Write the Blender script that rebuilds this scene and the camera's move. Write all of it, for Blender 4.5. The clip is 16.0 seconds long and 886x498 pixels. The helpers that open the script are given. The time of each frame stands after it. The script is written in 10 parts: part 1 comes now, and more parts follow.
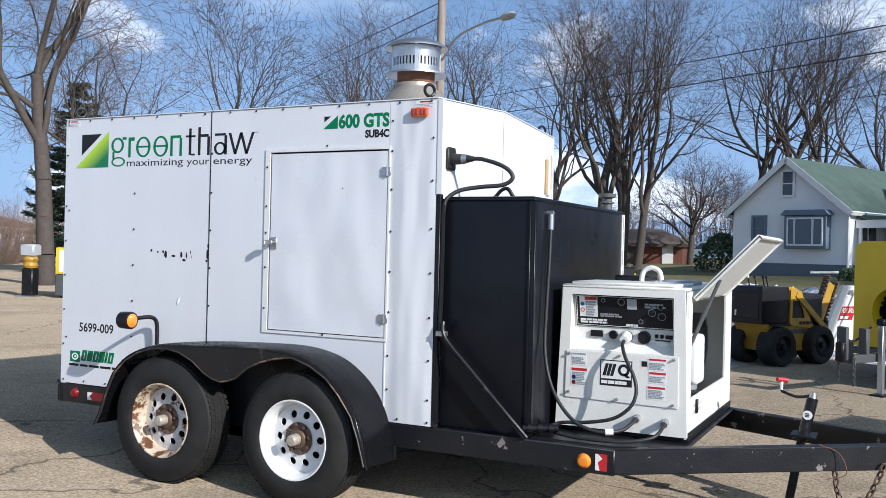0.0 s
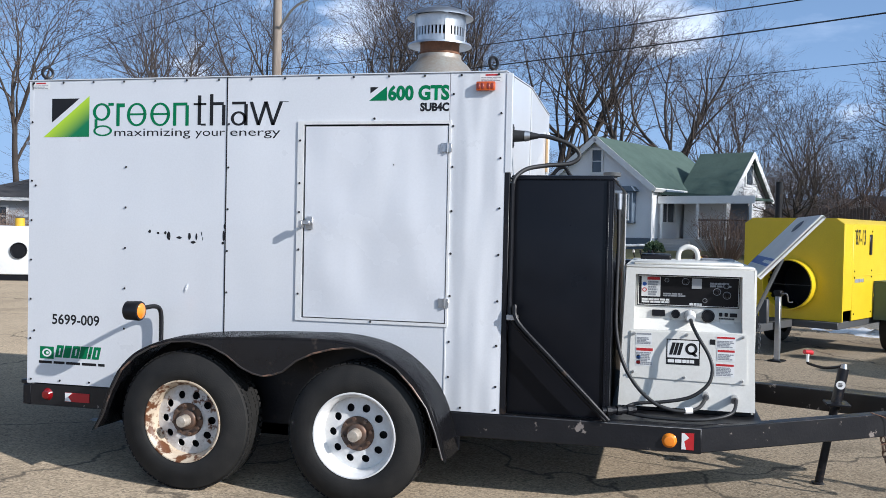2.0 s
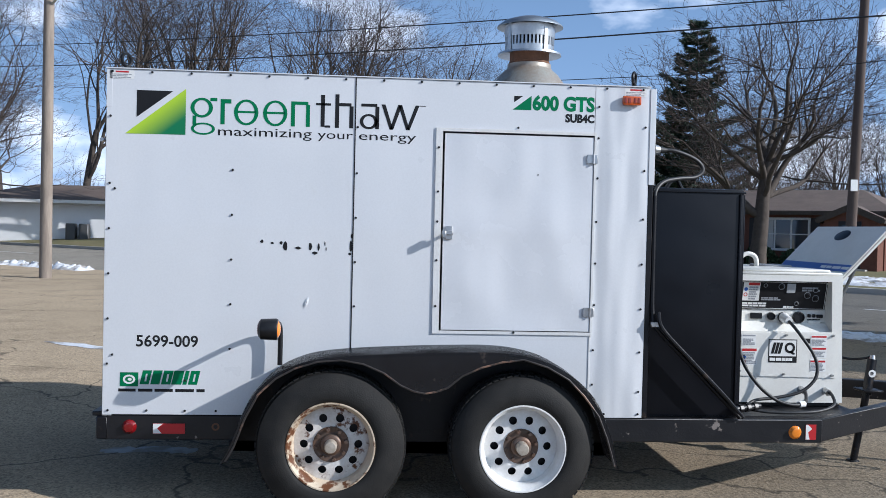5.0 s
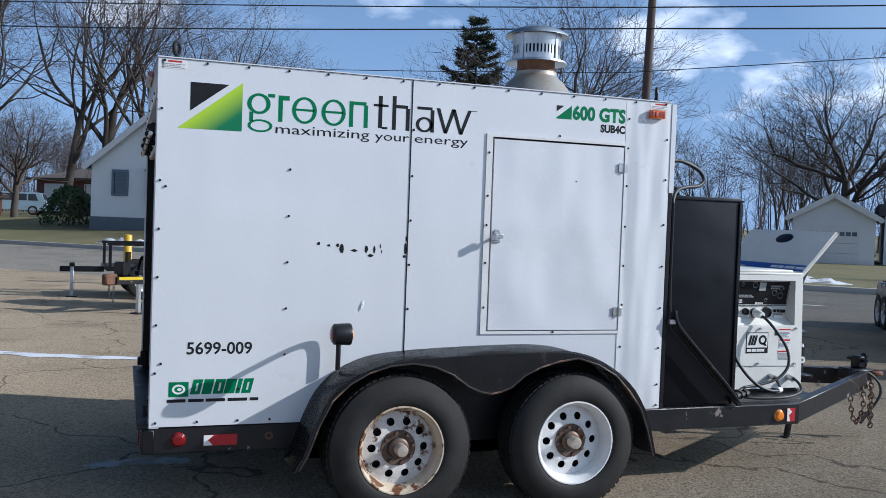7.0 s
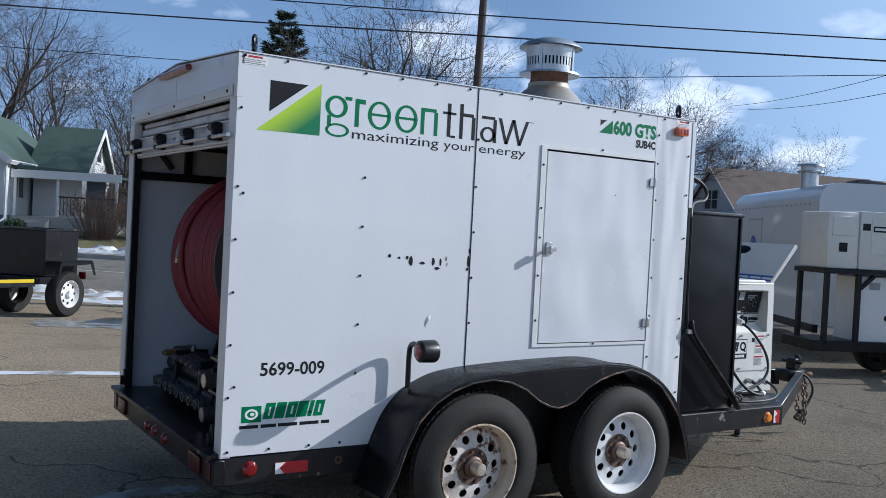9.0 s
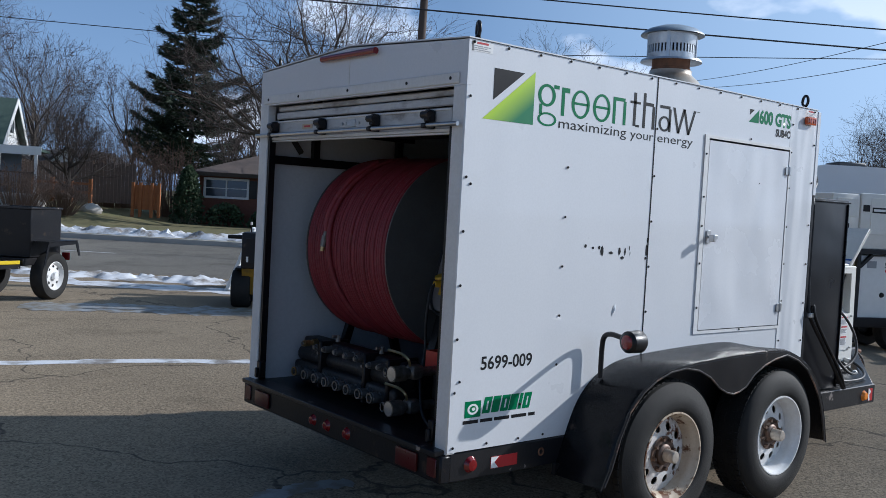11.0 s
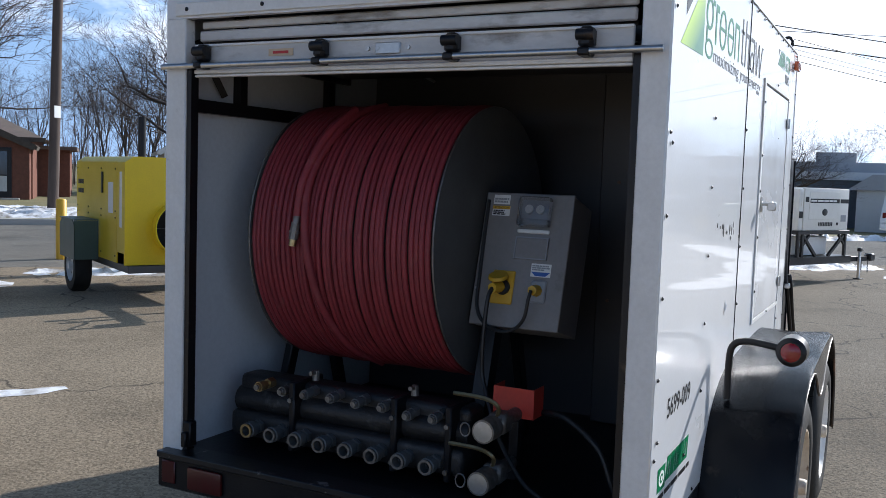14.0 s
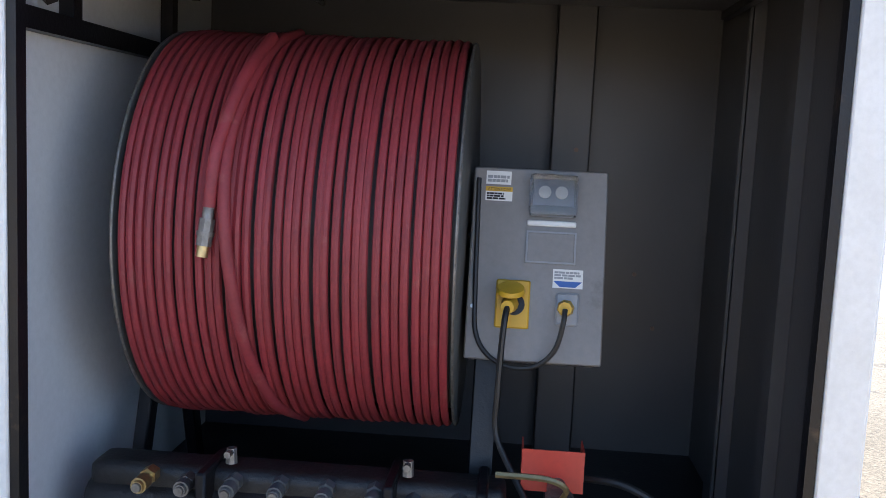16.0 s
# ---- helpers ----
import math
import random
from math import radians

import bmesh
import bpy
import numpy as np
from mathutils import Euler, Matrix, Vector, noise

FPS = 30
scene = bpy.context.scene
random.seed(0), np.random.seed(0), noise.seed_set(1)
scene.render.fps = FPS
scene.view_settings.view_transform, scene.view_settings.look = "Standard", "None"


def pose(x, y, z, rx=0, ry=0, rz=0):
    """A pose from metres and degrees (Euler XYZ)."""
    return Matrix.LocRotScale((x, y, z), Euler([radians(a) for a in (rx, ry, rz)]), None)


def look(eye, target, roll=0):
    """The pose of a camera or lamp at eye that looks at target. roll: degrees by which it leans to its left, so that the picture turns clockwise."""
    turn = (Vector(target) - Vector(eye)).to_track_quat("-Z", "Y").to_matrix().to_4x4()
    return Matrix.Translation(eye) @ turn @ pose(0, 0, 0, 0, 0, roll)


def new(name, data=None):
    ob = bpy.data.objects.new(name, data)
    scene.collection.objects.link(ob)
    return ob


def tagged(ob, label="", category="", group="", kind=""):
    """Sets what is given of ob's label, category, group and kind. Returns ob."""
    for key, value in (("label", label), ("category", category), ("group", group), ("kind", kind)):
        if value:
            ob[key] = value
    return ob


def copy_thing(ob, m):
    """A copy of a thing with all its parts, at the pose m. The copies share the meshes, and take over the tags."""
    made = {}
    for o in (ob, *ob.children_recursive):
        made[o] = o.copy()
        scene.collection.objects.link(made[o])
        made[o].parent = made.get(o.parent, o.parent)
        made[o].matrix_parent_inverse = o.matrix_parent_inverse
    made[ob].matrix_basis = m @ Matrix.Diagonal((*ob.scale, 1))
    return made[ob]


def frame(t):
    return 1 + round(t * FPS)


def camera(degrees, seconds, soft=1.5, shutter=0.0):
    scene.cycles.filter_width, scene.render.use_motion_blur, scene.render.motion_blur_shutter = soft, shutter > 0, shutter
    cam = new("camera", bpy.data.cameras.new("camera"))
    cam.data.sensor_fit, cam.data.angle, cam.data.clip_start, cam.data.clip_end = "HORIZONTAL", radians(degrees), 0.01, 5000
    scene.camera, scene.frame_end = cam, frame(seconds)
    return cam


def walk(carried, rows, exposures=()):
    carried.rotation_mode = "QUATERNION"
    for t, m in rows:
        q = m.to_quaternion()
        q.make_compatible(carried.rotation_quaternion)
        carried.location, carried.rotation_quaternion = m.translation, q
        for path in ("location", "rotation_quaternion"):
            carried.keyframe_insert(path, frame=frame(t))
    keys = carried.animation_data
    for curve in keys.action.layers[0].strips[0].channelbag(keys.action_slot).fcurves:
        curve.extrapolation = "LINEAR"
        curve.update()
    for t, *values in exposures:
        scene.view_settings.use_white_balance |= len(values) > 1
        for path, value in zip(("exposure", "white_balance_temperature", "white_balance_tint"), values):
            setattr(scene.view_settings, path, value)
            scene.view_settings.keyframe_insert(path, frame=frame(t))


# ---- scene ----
cam = camera(51.7, 16.0, soft=0.4)
PATH = [
    (0, (5.493, -4.719, 1.498), (4.591, -2.934, 1.5), 1.4),
    (0.5, (5.102, -4.807, 1.481), (4.308, -2.971, 1.472), 1.7),
    (1, (4.717, -4.883, 1.5), (4.008, -3.012, 1.488), 1.8),
    (1.5, (4.308, -4.98, 1.513), (3.751, -3.059, 1.485), 1.3),
    (2, (3.919, -5.038, 1.499), (3.453, -3.094, 1.455), 1.2),
    (2.5, (3.583, -5.083, 1.51), (3.15, -3.131, 1.467), 1.2),
    (3, (3.137, -5.192, 1.537), (2.823, -3.218, 1.461), 1.0),
    (3.5, (2.727, -5.175, 1.534), (2.531, -3.187, 1.446), 1.3),
    (3.7, (2.558, -5.166, 1.53), (2.409, -3.173, 1.455), 1.3),
    (5.8, (0.822, -5.188, 1.541), (1.16, -3.217, 1.503), 1.9),
    (6, (0.665, -5.151, 1.534), (1.046, -3.188, 1.491), 2.1),
    (6.5, (0.244, -5.042, 1.547), (0.738, -3.105, 1.495), 2.0),
    (7, (-0.159, -4.93, 1.588), (0.505, -3.045, 1.529), 2.1),
    (7.5, (-0.482, -4.793, 1.584), (0.333, -2.969, 1.512), 2.1),
    (8, (-0.789, -4.564, 1.589), (0.098, -2.773, 1.529), 1.9),
    (8.2, (-0.929, -4.461, 1.597), (-0.003, -2.688, 1.544), 2.2),
    (10.3, (-2.296, -3.633, 1.587), (-1.026, -2.089, 1.514), 3.0),
    (10.5, (-2.414, -3.516, 1.583), (-1.131, -1.984, 1.505), 3.0),
    (11, (-2.695, -3.198, 1.601), (-1.434, -1.649, 1.512), 3.1),
    (11.5, (-2.922, -2.822, 1.608), (-1.49, -1.43, 1.502), 2.9),
    (12, (-3.005, -2.386, 1.602), (-1.51, -1.062, 1.494), 2.9),
    (12.5, (-3.07, -1.914, 1.608), (-1.485, -0.699, 1.494), 2.7),
    (13, (-3.032, -1.45, 1.579), (-1.39, -0.315, 1.452), 2.5),
    (13.5, (-2.881, -1.03, 1.594), (-1.185, 0.021, 1.45), 2.2),
    (14, (-2.717, -0.653, 1.589), (-0.94, 0.254, 1.436), 1.9),
    (14.5, (-2.499, -0.325, 1.578), (-0.685, 0.502, 1.413), 2.0),
    (15, (-2.331, -0.059, 1.546), (-0.455, 0.617, 1.395), 1.9),
    (15.5, (-2.187, 0.284, 1.575), (-0.242, 0.707, 1.378), 1.8),
    (16, (-1.921, 0.764, 1.607), (0.06, 0.911, 1.374), 2.7),
]
EXPOSURES = [(0, 0.27, 5700, 12), (3.5, 0.19, 5620, 12), (8, 0.0, 5450, 11), (10.5, -0.15, 5450, 11), (12.5, -0.17, 5580, 11), (13.5, 0.02, 5640, 11), (14.2, 0.7, 5800, 12), (15, 1.45, 5950, 12), (15.5, 1.75, 6000, 12), (16, 2.2, 6100, 13)]
walk(cam, [(t, look(eye, target, roll)) for t, eye, target, roll in PATH], EXPOSURES)

# ---- world, sun ----
SUN = Vector((1.86, -0.76, 1.0)).normalized()
world = bpy.data.worlds.new("sky")
scene.world = world
world.use_nodes = True
wn, wl = world.node_tree.nodes, world.node_tree.links
wn.clear()
sky = wn.new("ShaderNodeTexSky")
sky.sky_type, sky.sun_disc = "NISHITA", False
sky.sun_elevation = math.asin(SUN.z)
sky.sun_rotation = math.atan2(SUN.x, SUN.y)
sky.air_density, sky.dust_density, sky.ozone_density = 1.0, 1.6, 2.6
w_bg, w_out = wn.new("ShaderNodeBackground"), wn.new("ShaderNodeOutputWorld")
w_bg.inputs["Strength"].default_value = 0.057
# thin broken winter cloud over the blue
w_tc, w_map, w_noise = wn.new("ShaderNodeTexCoord"), wn.new("ShaderNodeMapping"), wn.new("ShaderNodeTexNoise")
w_map.inputs["Scale"].default_value = (1.0, 1.0, 3.2)
w_noise.inputs["Scale"].default_value, w_noise.inputs["Detail"].default_value = 2.6, 7.0
w_noise.inputs["Roughness"].default_value = 0.58
w_ramp, w_mix = wn.new("ShaderNodeValToRGB"), wn.new("ShaderNodeMixRGB")
w_ramp.color_ramp.elements[0].position, w_ramp.color_ramp.elements[1].position = 0.58, 0.78
w_ramp.color_ramp.elements[1].color = (0.8, 0.8, 0.8, 1)
w_mix.inputs["Color2"].default_value = (14.5, 14.8, 15.2, 1)
wl.new(w_tc.outputs["Generated"], w_map.inputs["Vector"])
wl.new(w_map.outputs["Vector"], w_noise.inputs["Vector"])
wl.new(w_noise.outputs["Fac"], w_ramp.inputs["Fac"])
wl.new(w_ramp.outputs["Color"], w_mix.inputs["Fac"])
w_hsv = wn.new("ShaderNodeHueSaturation")
w_hsv.inputs["Saturation"].default_value, w_hsv.inputs["Value"].default_value = 1.32, 0.8
wl.new(sky.outputs["Color"], w_hsv.inputs["Color"])
wl.new(w_hsv.outputs["Color"], w_mix.inputs["Color1"])
# pale haze low over the horizon
w_sep, w_low, w_haze = wn.new("ShaderNodeSeparateXYZ"), wn.new("ShaderNodeMapRange"), wn.new("ShaderNodeMixRGB")
w_low.inputs["From Min"].default_value, w_low.inputs["From Max"].default_value = 0.0, 0.62
w_low.inputs["To Min"].default_value, w_low.inputs["To Max"].default_value = 0.75, 0.0
w_haze.inputs["Color2"].default_value = (7.2, 10.4, 15.2, 1)
wl.new(w_tc.outputs["Generated"], w_sep.inputs["Vector"])
wl.new(w_sep.outputs["Z"], w_low.inputs["Value"])
wl.new(w_low.outputs["Result"], w_haze.inputs["Fac"])
wl.new(w_mix.outputs["Color"], w_haze.inputs["Color1"])
# white heaps of cloud low in the sky
w_pmap, w_puff, w_pramp = wn.new("ShaderNodeMapping"), wn.new("ShaderNodeTexNoise"), wn.new("ShaderNodeMapRange")
w_pmap.inputs["Location"].default_value, w_pmap.inputs["Scale"].default_value = (0.4, 0.15, 0.0), (1.0, 1.0, 2.1)
w_puff.inputs["Scale"].default_value, w_puff.inputs["Detail"].default_value, w_puff.inputs["Roughness"].default_value = 4.6, 6.0, 0.5
w_pramp.inputs["From Min"].default_value, w_pramp.inputs["From Max"].default_value = 0.55, 0.62
w_belt, w_pfac, w_heap = wn.new("ShaderNodeMapRange"), wn.new("ShaderNodeMath"), wn.new("ShaderNodeMixRGB")
w_belt.inputs["From Min"].default_value, w_belt.inputs["From Max"].default_value = 0.17, 0.34
w_belt.inputs["To Min"].default_value, w_belt.inputs["To Max"].default_value = 0.9, 0.0
w_pfac.operation = "MULTIPLY"
w_heap.inputs["Color2"].default_value = (19.0, 19.6, 20.4, 1)
wl.new(w_tc.outputs["Generated"], w_pmap.inputs["Vector"])
wl.new(w_pmap.outputs["Vector"], w_puff.inputs["Vector"])
w_lean = wn.new("ShaderNodeMath")
w_lean.operation = "MULTIPLY_ADD"
w_lean.inputs[1].default_value = 0.16
wl.new(w_puff.outputs["Fac"], w_lean.inputs[2])
wl.new(w_lean.outputs["Value"], w_pramp.inputs["Value"])
wl.new(w_sep.outputs["Z"], w_belt.inputs["Value"])
wl.new(w_pramp.outputs["Result"], w_pfac.inputs[0])
wl.new(w_belt.outputs["Result"], w_pfac.inputs[1])
wl.new(w_pfac.outputs["Value"], w_heap.inputs["Fac"])
# the sky pales round the sun
w_dot, w_near, w_glow = wn.new("ShaderNodeVectorMath"), wn.new("ShaderNodeMapRange"), wn.new("ShaderNodeMixRGB")
w_dot.operation = "DOT_PRODUCT"
w_dot.inputs[1].default_value = SUN
w_near.inputs["From Min"].default_value, w_near.inputs["From Max"].default_value = 0.35, 0.97
w_near.inputs["To Min"].default_value, w_near.inputs["To Max"].default_value = 0.0, 0.85
w_glow.inputs["Color2"].default_value = (15.0, 18.5, 21.5, 1)
wl.new(w_tc.outputs["Generated"], w_dot.inputs[0])
wl.new(w_dot.outputs["Value"], w_near.inputs["Value"])
wl.new(w_near.outputs["Result"], w_glow.inputs["Fac"])
wl.new(w_near.outputs["Result"], w_lean.inputs[0])
wl.new(w_haze.outputs["Color"], w_glow.inputs["Color1"])
wl.new(w_glow.outputs["Color"], w_heap.inputs["Color1"])
wl.new(w_heap.outputs["Color"], w_bg.inputs["Color"])
wl.new(w_bg.outputs["Background"], w_out.inputs["Surface"])

sun_data = bpy.data.lights.new("sun", "SUN")
sun_data.energy, sun_data.angle, sun_data.color = 5.0, radians(0.5), (1.0, 0.91, 0.78)
sun = new("sun", sun_data)
sun.matrix_basis = look(SUN * 60, (0, 0, 0))

# ---- materials ----
def mat(name, base, rough=0.5, metal=0.0, alt=None, scale=6.0, amount=0.5, bump=0.05, fine=60.0, spec=0.5, coat=0.0,
        rough_var=0.08, stretch=(1, 1, 1), island=0.0, dent=0.0, dent_scale=2.0, dent_stretch=None, stain=None, stain_at=(0.55, 0.7), stain_scale=3.0):
    """A painted, metal, stone or organic surface: base mottled with alt, stains, a fine grain and relief, in metres."""
    m = bpy.data.materials.new(name)
    m.use_nodes = True
    n, l = m.node_tree.nodes, m.node_tree.links
    b = n["Principled BSDF"]
    alt = alt or tuple(c * 0.78 for c in base)
    tc, mp = n.new("ShaderNodeTexCoord"), n.new("ShaderNodeMapping")
    mp.inputs["Scale"].default_value = stretch
    l.new(tc.outputs["Object"], mp.inputs["Vector"])

    def noise_tex(s, detail, r=0.55):
        t = n.new("ShaderNodeTexNoise")
        t.inputs["Scale"].default_value, t.inputs["Detail"].default_value, t.inputs["Roughness"].default_value = s, detail, r
        l.new(mp.outputs["Vector"], t.inputs["Vector"])
        return t.outputs["Fac"]

    def ramp(fac, a, c):
        r = n.new("ShaderNodeMapRange")
        r.inputs["From Min"].default_value, r.inputs["From Max"].default_value = a, c
        l.new(fac, r.inputs["Value"])
        return r.outputs["Result"]

    def mix(fac, c1, c2):
        x = n.new("ShaderNodeMixRGB")
        if isinstance(fac, float):
            x.inputs["Fac"].default_value = fac
        else:
            l.new(fac, x.inputs["Fac"])
        for key, c in (("Color1", c1), ("Color2", c2)):
            if isinstance(c, tuple):
                x.inputs[key].default_value = (*c, 1)
            else:
                l.new(c, x.inputs[key])
        return x.outputs["Color"]

    big, small = noise_tex(scale, 5), noise_tex(fine, 3, 0.65)
    f = n.new("ShaderNodeMath")
    f.operation = "MULTIPLY"
    f.inputs[1].default_value = amount
    l.new(ramp(big, 0.3, 0.72), f.inputs[0])
    col = mix(f.outputs[0], tuple(base), tuple(alt))
    g = n.new("ShaderNodeMath")
    g.operation = "MULTIPLY"
    g.inputs[1].default_value = amount * 0.45
    l.new(ramp(small, 0.35, 0.75), g.inputs[0])
    col = mix(g.outputs[0], col, tuple(c * 0.72 for c in alt))
    if stain:
        col = mix(ramp(noise_tex(stain_scale, 6, 0.62), *stain_at), col, tuple(stain))
    if island:
        oi, mul = n.new("ShaderNodeObjectInfo"), n.new("ShaderNodeMapRange")
        mul.inputs["To Min"].default_value, mul.inputs["To Max"].default_value = 1 - island, 1 + island
        l.new(oi.outputs["Random"], mul.inputs["Value"])
        hsv = n.new("ShaderNodeHueSaturation")
        l.new(mul.outputs["Result"], hsv.inputs["Value"])
        l.new(col, hsv.inputs["Color"])
        col = hsv.outputs["Color"]
    l.new(col, b.inputs["Base Color"])
    rr = n.new("ShaderNodeMapRange")
    rr.inputs["To Min"].default_value, rr.inputs["To Max"].default_value = max(0.02, rough - rough_var), min(1, rough + rough_var)
    l.new(big, rr.inputs["Value"])
    l.new(rr.outputs["Result"], b.inputs["Roughness"])
    b.inputs["Metallic"].default_value = metal
    b.inputs["Specular IOR Level"].default_value = spec
    b.inputs["Coat Weight"].default_value = coat
    normal = None
    if bump:
        bp = n.new("ShaderNodeBump")
        bp.inputs["Strength"].default_value, bp.inputs["Distance"].default_value = min(1, bump * 4), 0.01
        l.new(small, bp.inputs["Height"])
        normal = bp
    if dent:
        bd = n.new("ShaderNodeBump")
        bd.inputs["Strength"].default_value, bd.inputs["Distance"].default_value = 1.0, dent
        dn = noise_tex(dent_scale, 1)
        if dent_stretch:
            dm = n.new("ShaderNodeMapping")
            dm.inputs["Scale"].default_value = dent_stretch
            l.new(tc.outputs["Object"], dm.inputs["Vector"])
            l.new(dm.outputs["Vector"], dn.node.inputs["Vector"])
        l.new(dn, bd.inputs["Height"])
        if normal:
            l.new(normal.outputs["Normal"], bd.inputs["Normal"])
        normal = bd
    if normal:
        l.new(normal.outputs["Normal"], b.inputs["Normal"])
    return m


def glass(name, tint=(0.9, 0.95, 1.0), rough=0.02):
    m = bpy.data.materials.new(name)
    m.use_nodes = True
    b = m.node_tree.nodes["Principled BSDF"]
    b.inputs["Base Color"].default_value = (*tint, 1)
    b.inputs["Roughness"].default_value, b.inputs["Transmission Weight"].default_value = rough, 1.0
    return m


WHITE = mat("white_panel_paint", (0.69, 0.70, 0.715), 0.3, alt=(0.63, 0.64, 0.655), scale=2.2, amount=0.35, bump=0.003, fine=90, coat=0.5, dent=0.009, dent_scale=1.5, dent_stretch=(1.5, 1, 0.6),
            stain=(0.62, 0.60, 0.57), stain_at=(0.66, 0.9), stain_scale=5)
CREASED = mat("creased_white_sheet", (0.69, 0.70, 0.715), 0.3, alt=(0.63, 0.64, 0.655), scale=2.2, amount=0.35, bump=0.003, fine=90, coat=0.5, dent=0.03, dent_scale=2.2, dent_stretch=(2.6, 1, 0.5))
DOORWHITE = mat("white_door_paint", (0.69, 0.70, 0.72), 0.26, alt=(0.64, 0.65, 0.67), scale=2.5, amount=0.3, bump=0.003, coat=0.5, dent=0.03, dent_scale=1.9, dent_stretch=(1.5, 1, 0.8))
TRIM = mat("white_trim_paint", (0.74, 0.74, 0.73), 0.4, alt=(0.6, 0.59, 0.56), scale=7, amount=0.5, bump=0.01, stain=(0.30, 0.26, 0.22), stain_at=(0.68, 0.86), stain_scale=14)
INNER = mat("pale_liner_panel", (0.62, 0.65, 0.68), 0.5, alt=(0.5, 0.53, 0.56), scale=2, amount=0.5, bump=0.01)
BLACK = mat("black_frame_paint", (0.006, 0.0065, 0.009), 0.36, spec=0.3, alt=(0.014, 0.013, 0.014), scale=5, amount=0.6, bump=0.03, stain=(0.09, 0.06, 0.04), stain_at=(0.62, 0.8), stain_scale=9)
TANKBLACK = mat("black_tank_enamel", (0.005, 0.006, 0.009), 0.3, spec=0.22, alt=(0.013, 0.013, 0.016), scale=3, amount=0.5, bump=0.006, dent=0.012, dent_scale=3)
FENDER = mat("black_fender_paint", (0.010, 0.010, 0.012), 0.23, spec=0.42, alt=(0.016, 0.016, 0.018), scale=4, amount=0.6, bump=0.015, dent=0.015, dent_scale=4,
             stain=(0.12, 0.09, 0.07), stain_at=(0.66, 0.82), stain_scale=7)
INTDARK = mat("dark_interior_tone", (0.042, 0.042, 0.046), 0.4, alt=(0.065, 0.062, 0.062), scale=2.5, amount=0.6, bump=0.01, dent=0.01)
SCUFFED = mat("scuffed_black_paint", (0.006, 0.0065, 0.009), 0.36, alt=(0.014, 0.013, 0.014), scale=6, amount=0.6, bump=0.03, stain=(0.22, 0.19, 0.17), stain_at=(0.63, 0.66), stain_scale=11)
RUBBER = mat("tyre_rubber", (0.010, 0.010, 0.010), 0.7, spec=0.3, alt=(0.03, 0.028, 0.025), scale=9, amount=0.7, bump=0.05, fine=140)
RIMWHITE = mat("white_rim_paint", (0.78, 0.78, 0.77), 0.38, alt=(0.62, 0.60, 0.56), scale=16, amount=0.5, bump=0.01, stain=(0.30, 0.15, 0.07), stain_at=(0.70, 0.82), stain_scale=11)
RIMRUST = mat("rusty_rim_paint", (0.74, 0.73, 0.71), 0.5, alt=(0.5, 0.42, 0.34), scale=14, amount=0.7, bump=0.03, stain=(0.12, 0.045, 0.016), stain_at=(0.565, 0.62), stain_scale=11)
RIMLIP = mat("stained_rim_lip", (0.62, 0.54, 0.42), 0.5, alt=(0.48, 0.36, 0.24), scale=11, amount=0.7, bump=0.03, stain=(0.12, 0.045, 0.016), stain_at=(0.53, 0.6), stain_scale=12)
HUBSTEEL = mat("greasy_hub_steel", (0.10, 0.085, 0.075), 0.5, metal=0.4, alt=(0.17, 0.085, 0.045), scale=22, amount=0.8, bump=0.03)
RUST = mat("rusted_steel", (0.20, 0.085, 0.04), 0.8, alt=(0.09, 0.05, 0.03), scale=20, amount=0.8, bump=0.06)
STEEL = mat("bare_steel", (0.55, 0.55, 0.55), 0.32, metal=0.9, alt=(0.4, 0.4, 0.4), scale=30, amount=0.5, bump=0.01)
ZINC = mat("galvanised_steel", (0.56, 0.58, 0.60), 0.34, metal=0.85, alt=(0.42, 0.44, 0.46), scale=18, amount=0.6, bump=0.01)
BRASS = mat("brass", (0.55, 0.42, 0.20), 0.35, metal=0.9, alt=(0.36, 0.28, 0.16), scale=60, amount=0.6, bump=0.01)
CONE = mat("weathered_cone_steel", (0.40, 0.41, 0.38), 0.45, metal=0.5, alt=(0.33, 0.24, 0.17), scale=7, amount=0.8, bump=0.02, stain=(0.28, 0.14, 0.07), stain_at=(0.6, 0.78), stain_scale=8)
HOSE = mat("red_rubber_hose", (0.27, 0.029, 0.038), 0.6, alt=(0.16, 0.021, 0.027), scale=7, amount=0.8, bump=0.02, fine=90, island=0.06,
           stain=(0.30, 0.12, 0.10), stain_at=(0.58, 0.85), stain_scale=9)
DULL = mat("dull_plated_coupling", (0.27, 0.26, 0.245), 0.48, metal=0.7, alt=(0.12, 0.105, 0.09), scale=40, amount=0.8, bump=0.04)
GREY = mat("grey_enamel", (0.40, 0.41, 0.42), 0.4, alt=(0.34, 0.35, 0.36), scale=6, amount=0.5, bump=0.01)
DRUM = mat("grey_drum_steel", (0.11, 0.115, 0.115), 0.5, alt=(0.07, 0.07, 0.07), scale=5, amount=0.6, bump=0.02)
CABLE = mat("black_cable_rubber", (0.012, 0.012, 0.013), 0.5, alt=(0.03, 0.03, 0.03), scale=20, amount=0.5, bump=0.02)
PLUGY = mat("yellow_plug_plastic", (0.62, 0.36, 0.02), 0.45, alt=(0.6, 0.38, 0.02), scale=30, amount=0.4, bump=0.01)
REDP = mat("red_enamel", (0.55, 0.05, 0.03), 0.42, alt=(0.4, 0.04, 0.03), scale=9, amount=0.5, bump=0.01)
